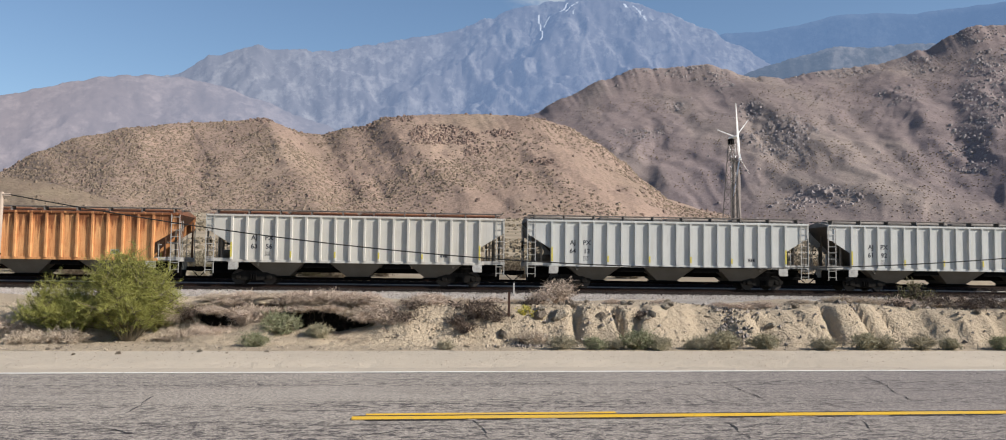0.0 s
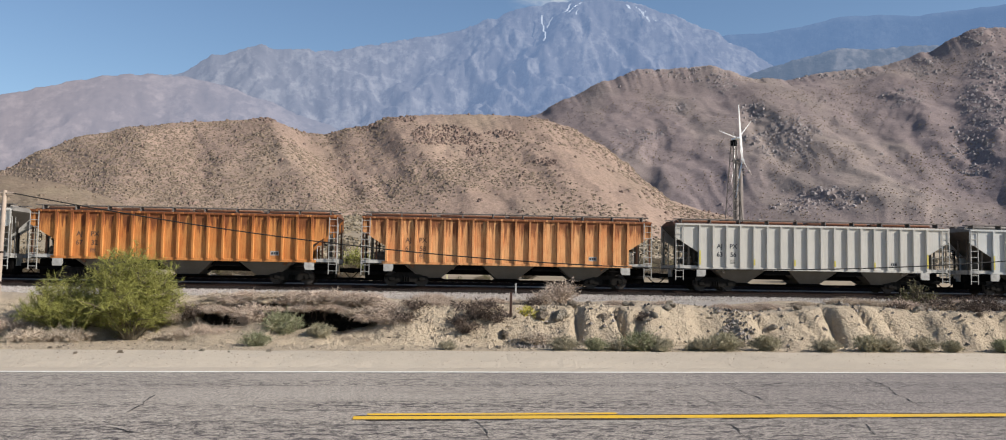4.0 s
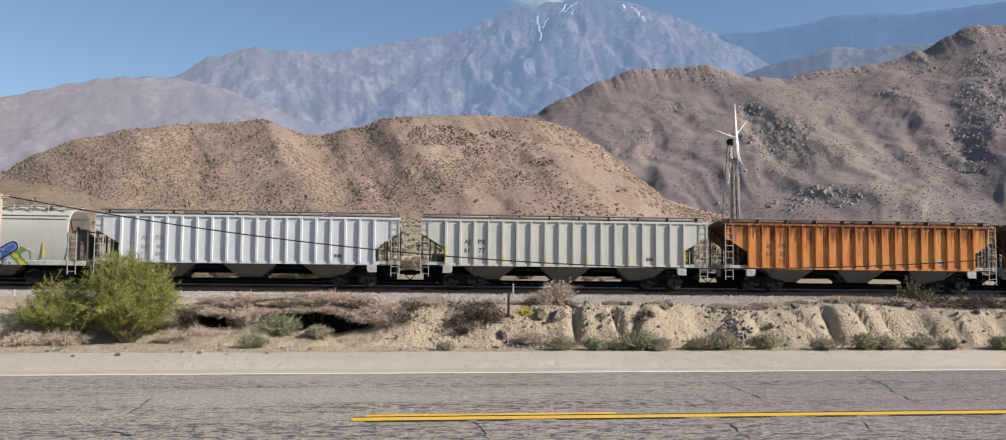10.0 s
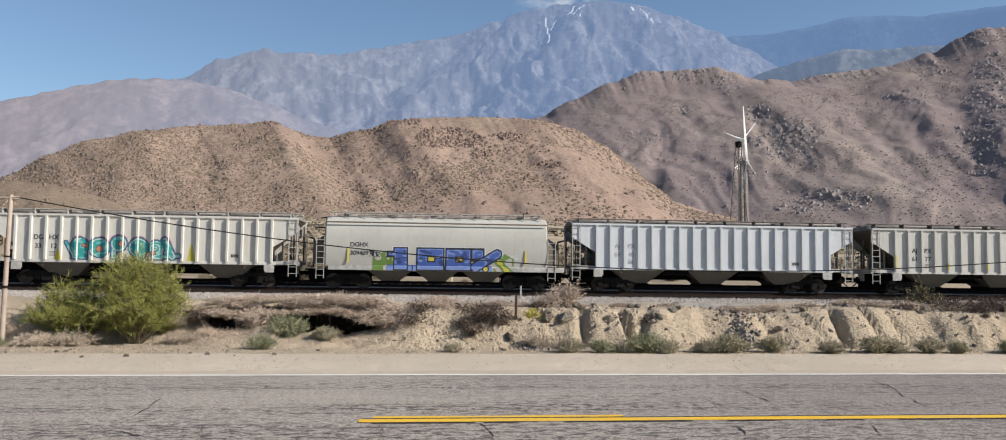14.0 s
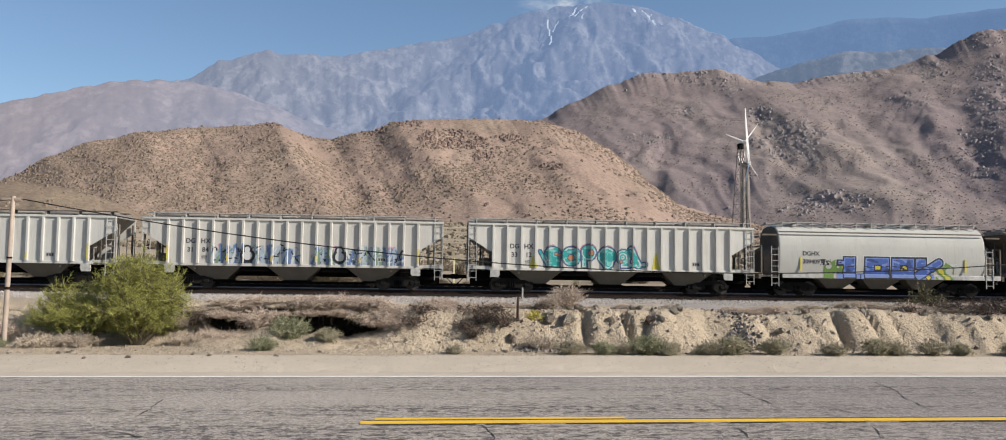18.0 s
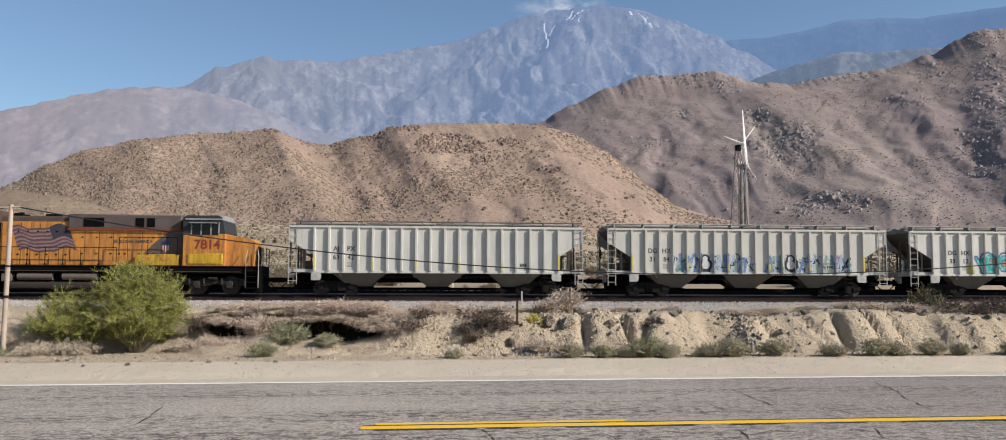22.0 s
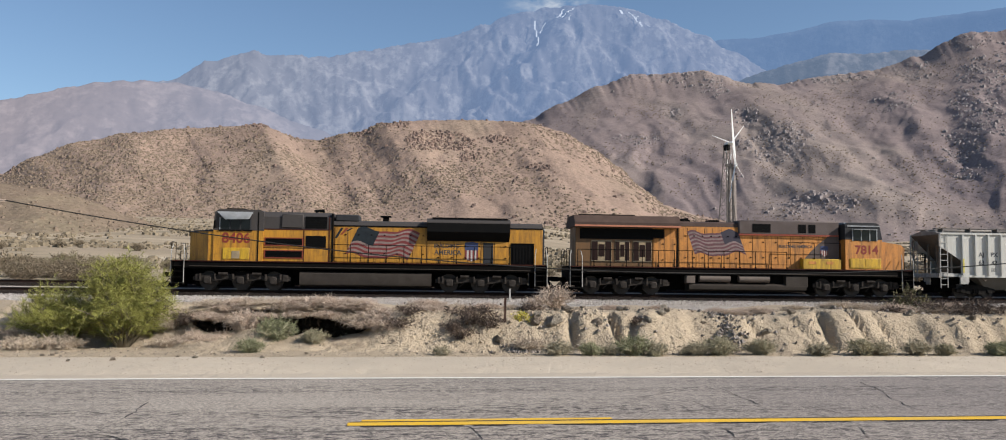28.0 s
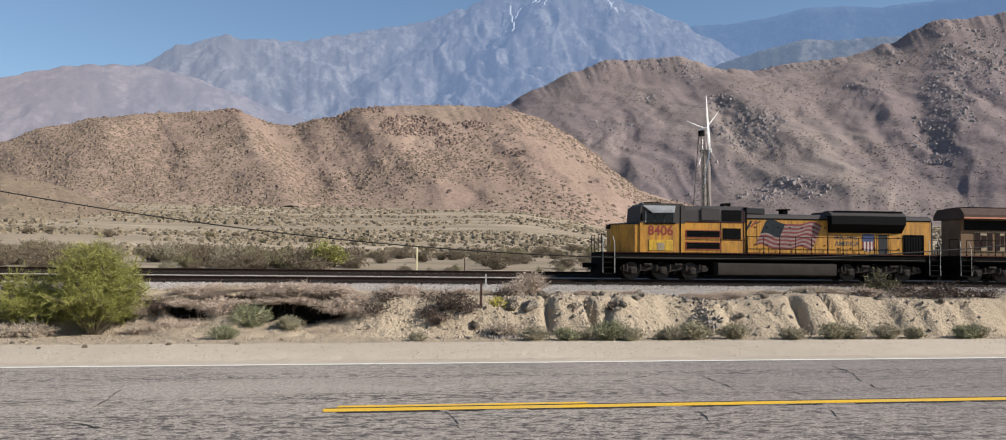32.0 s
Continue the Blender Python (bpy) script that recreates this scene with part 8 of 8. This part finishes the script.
def teal_piece(x, z):
    d = min(f(x, z) for f in bubbles)
    h = min(f(x, z) for f in holes)
    if h < 0 and d < 0:
        return 4
    if d < -0.07 and h > 0.05:
        if -0.17 < d < -0.11 and noise.noise(Vector((x * 1.7, z * 1.7, 3))) > -0.05:
            return 6
        if abs(math.hypot(x - 0.6, z - 1.95) % 0.16 - 0.08) < 0.02 and math.hypot(x - 0.6, z - 1.95) < 0.4:
            return 6
        return 1 if noise.noise(Vector((x * 2.5, z * 5, 0))) > 0.12 else 0
    if d < 0.0:
        return 2
    if d < 0.05 and z > 2.0 and noise.noise(Vector((x * 2.0, 0, 7))) > 0.0:
        return 3
    for u, top in ((-4.75, 1.95), (2.6, 2.25)):
        if abs(x - u) < 0.22 * (top - z) / (top - 1.2) + 0.04 and z < top:
            return 5
    return None


graffiti(wagon_i, "large teal bubble-shaped graffiti with dark outlines", -5.2, 3.1, 1.26, 2.85, teal_piece, [TEAL, TEAL_LIGHT, NAVY, PINK, ORANGE, SPRAY_YELLOW, WHITE_SPRAY], ribbed_side, 0.036)

letter_forms = [blob("bar", -2.12, 1.74, 0.42, 0.66), blob("bar", -2.6, 2.02, 0.3, 0.16), blob("bar", -0.38, 1.74, 0.80, 0.66), blob("bar", 1.25, 1.74, 0.74, 0.64), blob("bar", 2.38, 2.02, 0.37, 0.36), blob("stroke", 2.25, 1.3, 3.52, 2.08, 0.28), blob("disc", 2.85, 1.2, 0.17, 0)]


def blue_piece(x, z):
    ds = [f(x, z) for f in letter_forms]
    d = min(ds)
    for cx in (-0.38, 1.25):
        e = max(abs(x - cx - 0.05) - 0.24, abs(z - 1.74) - 0.17)
        if e < 0:
            return 3 if e > -0.07 or (cx > 1 and noise.noise(Vector((x * 9, z * 9, 1))) > 0) else 4
    if ds[6] < -0.04:
        return 4
    if ds[5] < 0.035 and ds[5] > -0.045 and z > 1.3:
        return 3
    if d < -0.05:
        if abs(z - 1.79 - 0.04 * math.sin(3 * x)) < 0.024 or ds[3] > -0.05 and ds[4] < -0.05 and z < 1.75:
            return 3
        if 1 < sum(v < 0.04 for v in ds[2:5]):
            return 3
        # lilac letter edges; on the sill the lilac paints its sunlight
        if -0.13 < d < -0.085 and z > 1.7 or z < 1.34:
            return 1
        if noise.noise(Vector((x * 1.6, z * 3.0, 4))) > 0.28:
            return 6
        return 1 if noise.noise(Vector((x * 2.6, z * 5.0, 8))) > 0.3 else 0
    if d < 0.03:
        return 3
    if d < 0.08 and z > 1.9:
        return 2
    # sill band: lilac below stands for sun on the jutting sill
    if -2.9 < x < 3.2 and z < 1.38:
        return 3 if min(abs(x + 1.42), abs(x - 0.46), abs(x - 2.0)) < 0.035 else 1 if z < 1.3 else 0
    n = noise.noise(Vector((x * 2.2, z * 2.2, 9)))
    if (-3.75 < x < -2.4 or 3.3 < x < 4.5) and z < 2.2 - 0.55 * abs(x + 3.0 if x < 0 else x - 3.8) and n > -0.15:
        return 5 if n < 0.3 else 4
    if -3.95 < x < -3.3 and 1.85 < z < 2.2 and noise.noise(Vector((x * 9, z * 9, 1))) > -0.1:
        return 3
    if 4.1 < x < 4.75 and 1.78 < z < 2.05 and noise.noise(Vector((x * 8, z * 8, 2))) > -0.05:
        return 2
    return None


graffiti(wagon_h, "blue block-shaped graffiti with green sprayed ends", -4.1, 4.9, 1.06, 2.5, blue_piece, [BLUE_SPRAY, LILAC, WHITE_SPRAY, BLACK_SPRAY, SPRAY_YELLOW, GREEN_SPRAY, DEEP_BLUE], rounded_side, 0.036)


def spiky(x_from, x_to, seed, centre):
    r = random.Random(seed)
    strokes = []
    x = x_from
    while x < x_to:
        top = r.uniform(2.0, 2.35)
        strokes.append((blob("stroke", x + r.uniform(-0.2, 0.2), top, x + r.uniform(-0.25, 0.25), 1.3, r.uniform(0.05, 0.11)), r.choice((0, 0, 1, 4, 2))))
        strokes.append((blob("stroke", x, r.uniform(1.4, 2.1), x + 0.4, r.uniform(1.4, 2.2), 0.06), r.choice((0, 1, 2, 3, 4, 3))))
        x += r.uniform(0.11, 0.2)

    def paint(p, q):
        d = math.hypot((p - centre[0]), (q - 1.72))
        if d < 0.26 or math.hypot(p - centre[0] + 0.02, q - 2.08) < 0.16:
            return 2
        if d < 0.42 or math.hypot(p - centre[0] + 0.02, q - 2.08) < 0.27 or (centre[1] and abs(p - centre[0]) < 0.28 and 1.3 < q < 2.2):
            return 3
        best = None
        for f, k in strokes:
            v = f(p, q)
            if v < -0.02:
                best = k
            elif v < 0.03 and best is None:
                best = 3 if noise.noise(Vector((p * 2.2, q * 2.2, seed))) > 0.22 else 5 if q > 2.1 and noise.noise(Vector((p, 0, seed))) > 0.1 else 1
        if best is None and x_from - 0.2 < p < x_to + 0.3 and q < 2.12 + 0.25 * noise.noise(Vector((p * 1.6, 1.0, seed))):
            n = noise.noise(Vector((p * 3.0, q * 3.0, seed + 0.5)))
            best = 0 if n > 0.25 else 4 if n > 0.1 else 1 if n > -0.15 else 2 if n < -0.35 else None
        return best
    return paint


SET = [PALE_BLUE, MIST, WHITE_SPRAY, BLACK_SPRAY, SAGE_SPRAY, PINK]
graffiti(wagon_j, "small spiky blue and white graffiti with a black figure", -4.9, 0.4, 1.26, 2.42, spiky(-4.5, 0.0, 3, (-2.65, True)), SET, ribbed_side, 0.036)
graffiti(wagon_j, "small spiky blue and pink graffiti with a white disc", 0.7, 6.4, 1.26, 2.42, spiky(1.2, 6.0, 8, (2.6, False)), SET, ribbed_side, 0.036)

for car in (wagon_i, wagon_j):
    for o in car.children:
        if o.name.startswith("graffiti"):
            o.location.z += 0.16


# ---- sleepers ----
for track in (near_track, far_track):
    for i in range(135):
        part("sleeper", sleeper_mesh, None, track, at=pose(-36 + 0.56 * i + 0.03 * RND.uniform(-1, 1), 0.04 * RND.uniform(-1, 1), 0, 0, 0, RND.uniform(-1.2, 1.2)))


# ---- what moves ----
RUN = (107.8209, 0.6256, -0.4404, -1.3165)
TIMES = [i / 2 for i in range(65)]


def run(t):
    """How far the train has gone at t seconds, in metres."""
    u = (t - 16) / 16
    return sum(c * (u ** k - (-1) ** k) for k, c in enumerate(RUN, 1)) + 0.38 * max(0.0, (t - 29.2) / 2.8) ** 1.6


def motions():
    for car, s in train:
        walk(car, [(t, TRACK @ Matrix.Translation((s + run(t), 0, 0))) for t in TIMES])
    fine = [i / 10 for i in range(321)]
    for wheel, (x, y, z), radius in WHEELSETS:
        walk(wheel, [(t, pose(x, y, z, 0, math.degrees(run(t) / radius))) for t in fine])
    for rotor, (x, y, z), phase, speed in ROTORS:
        walk(rotor, [(t, pose(x, y, z, phase + speed * t)) for t in range(0, 33, 2)])


motions()
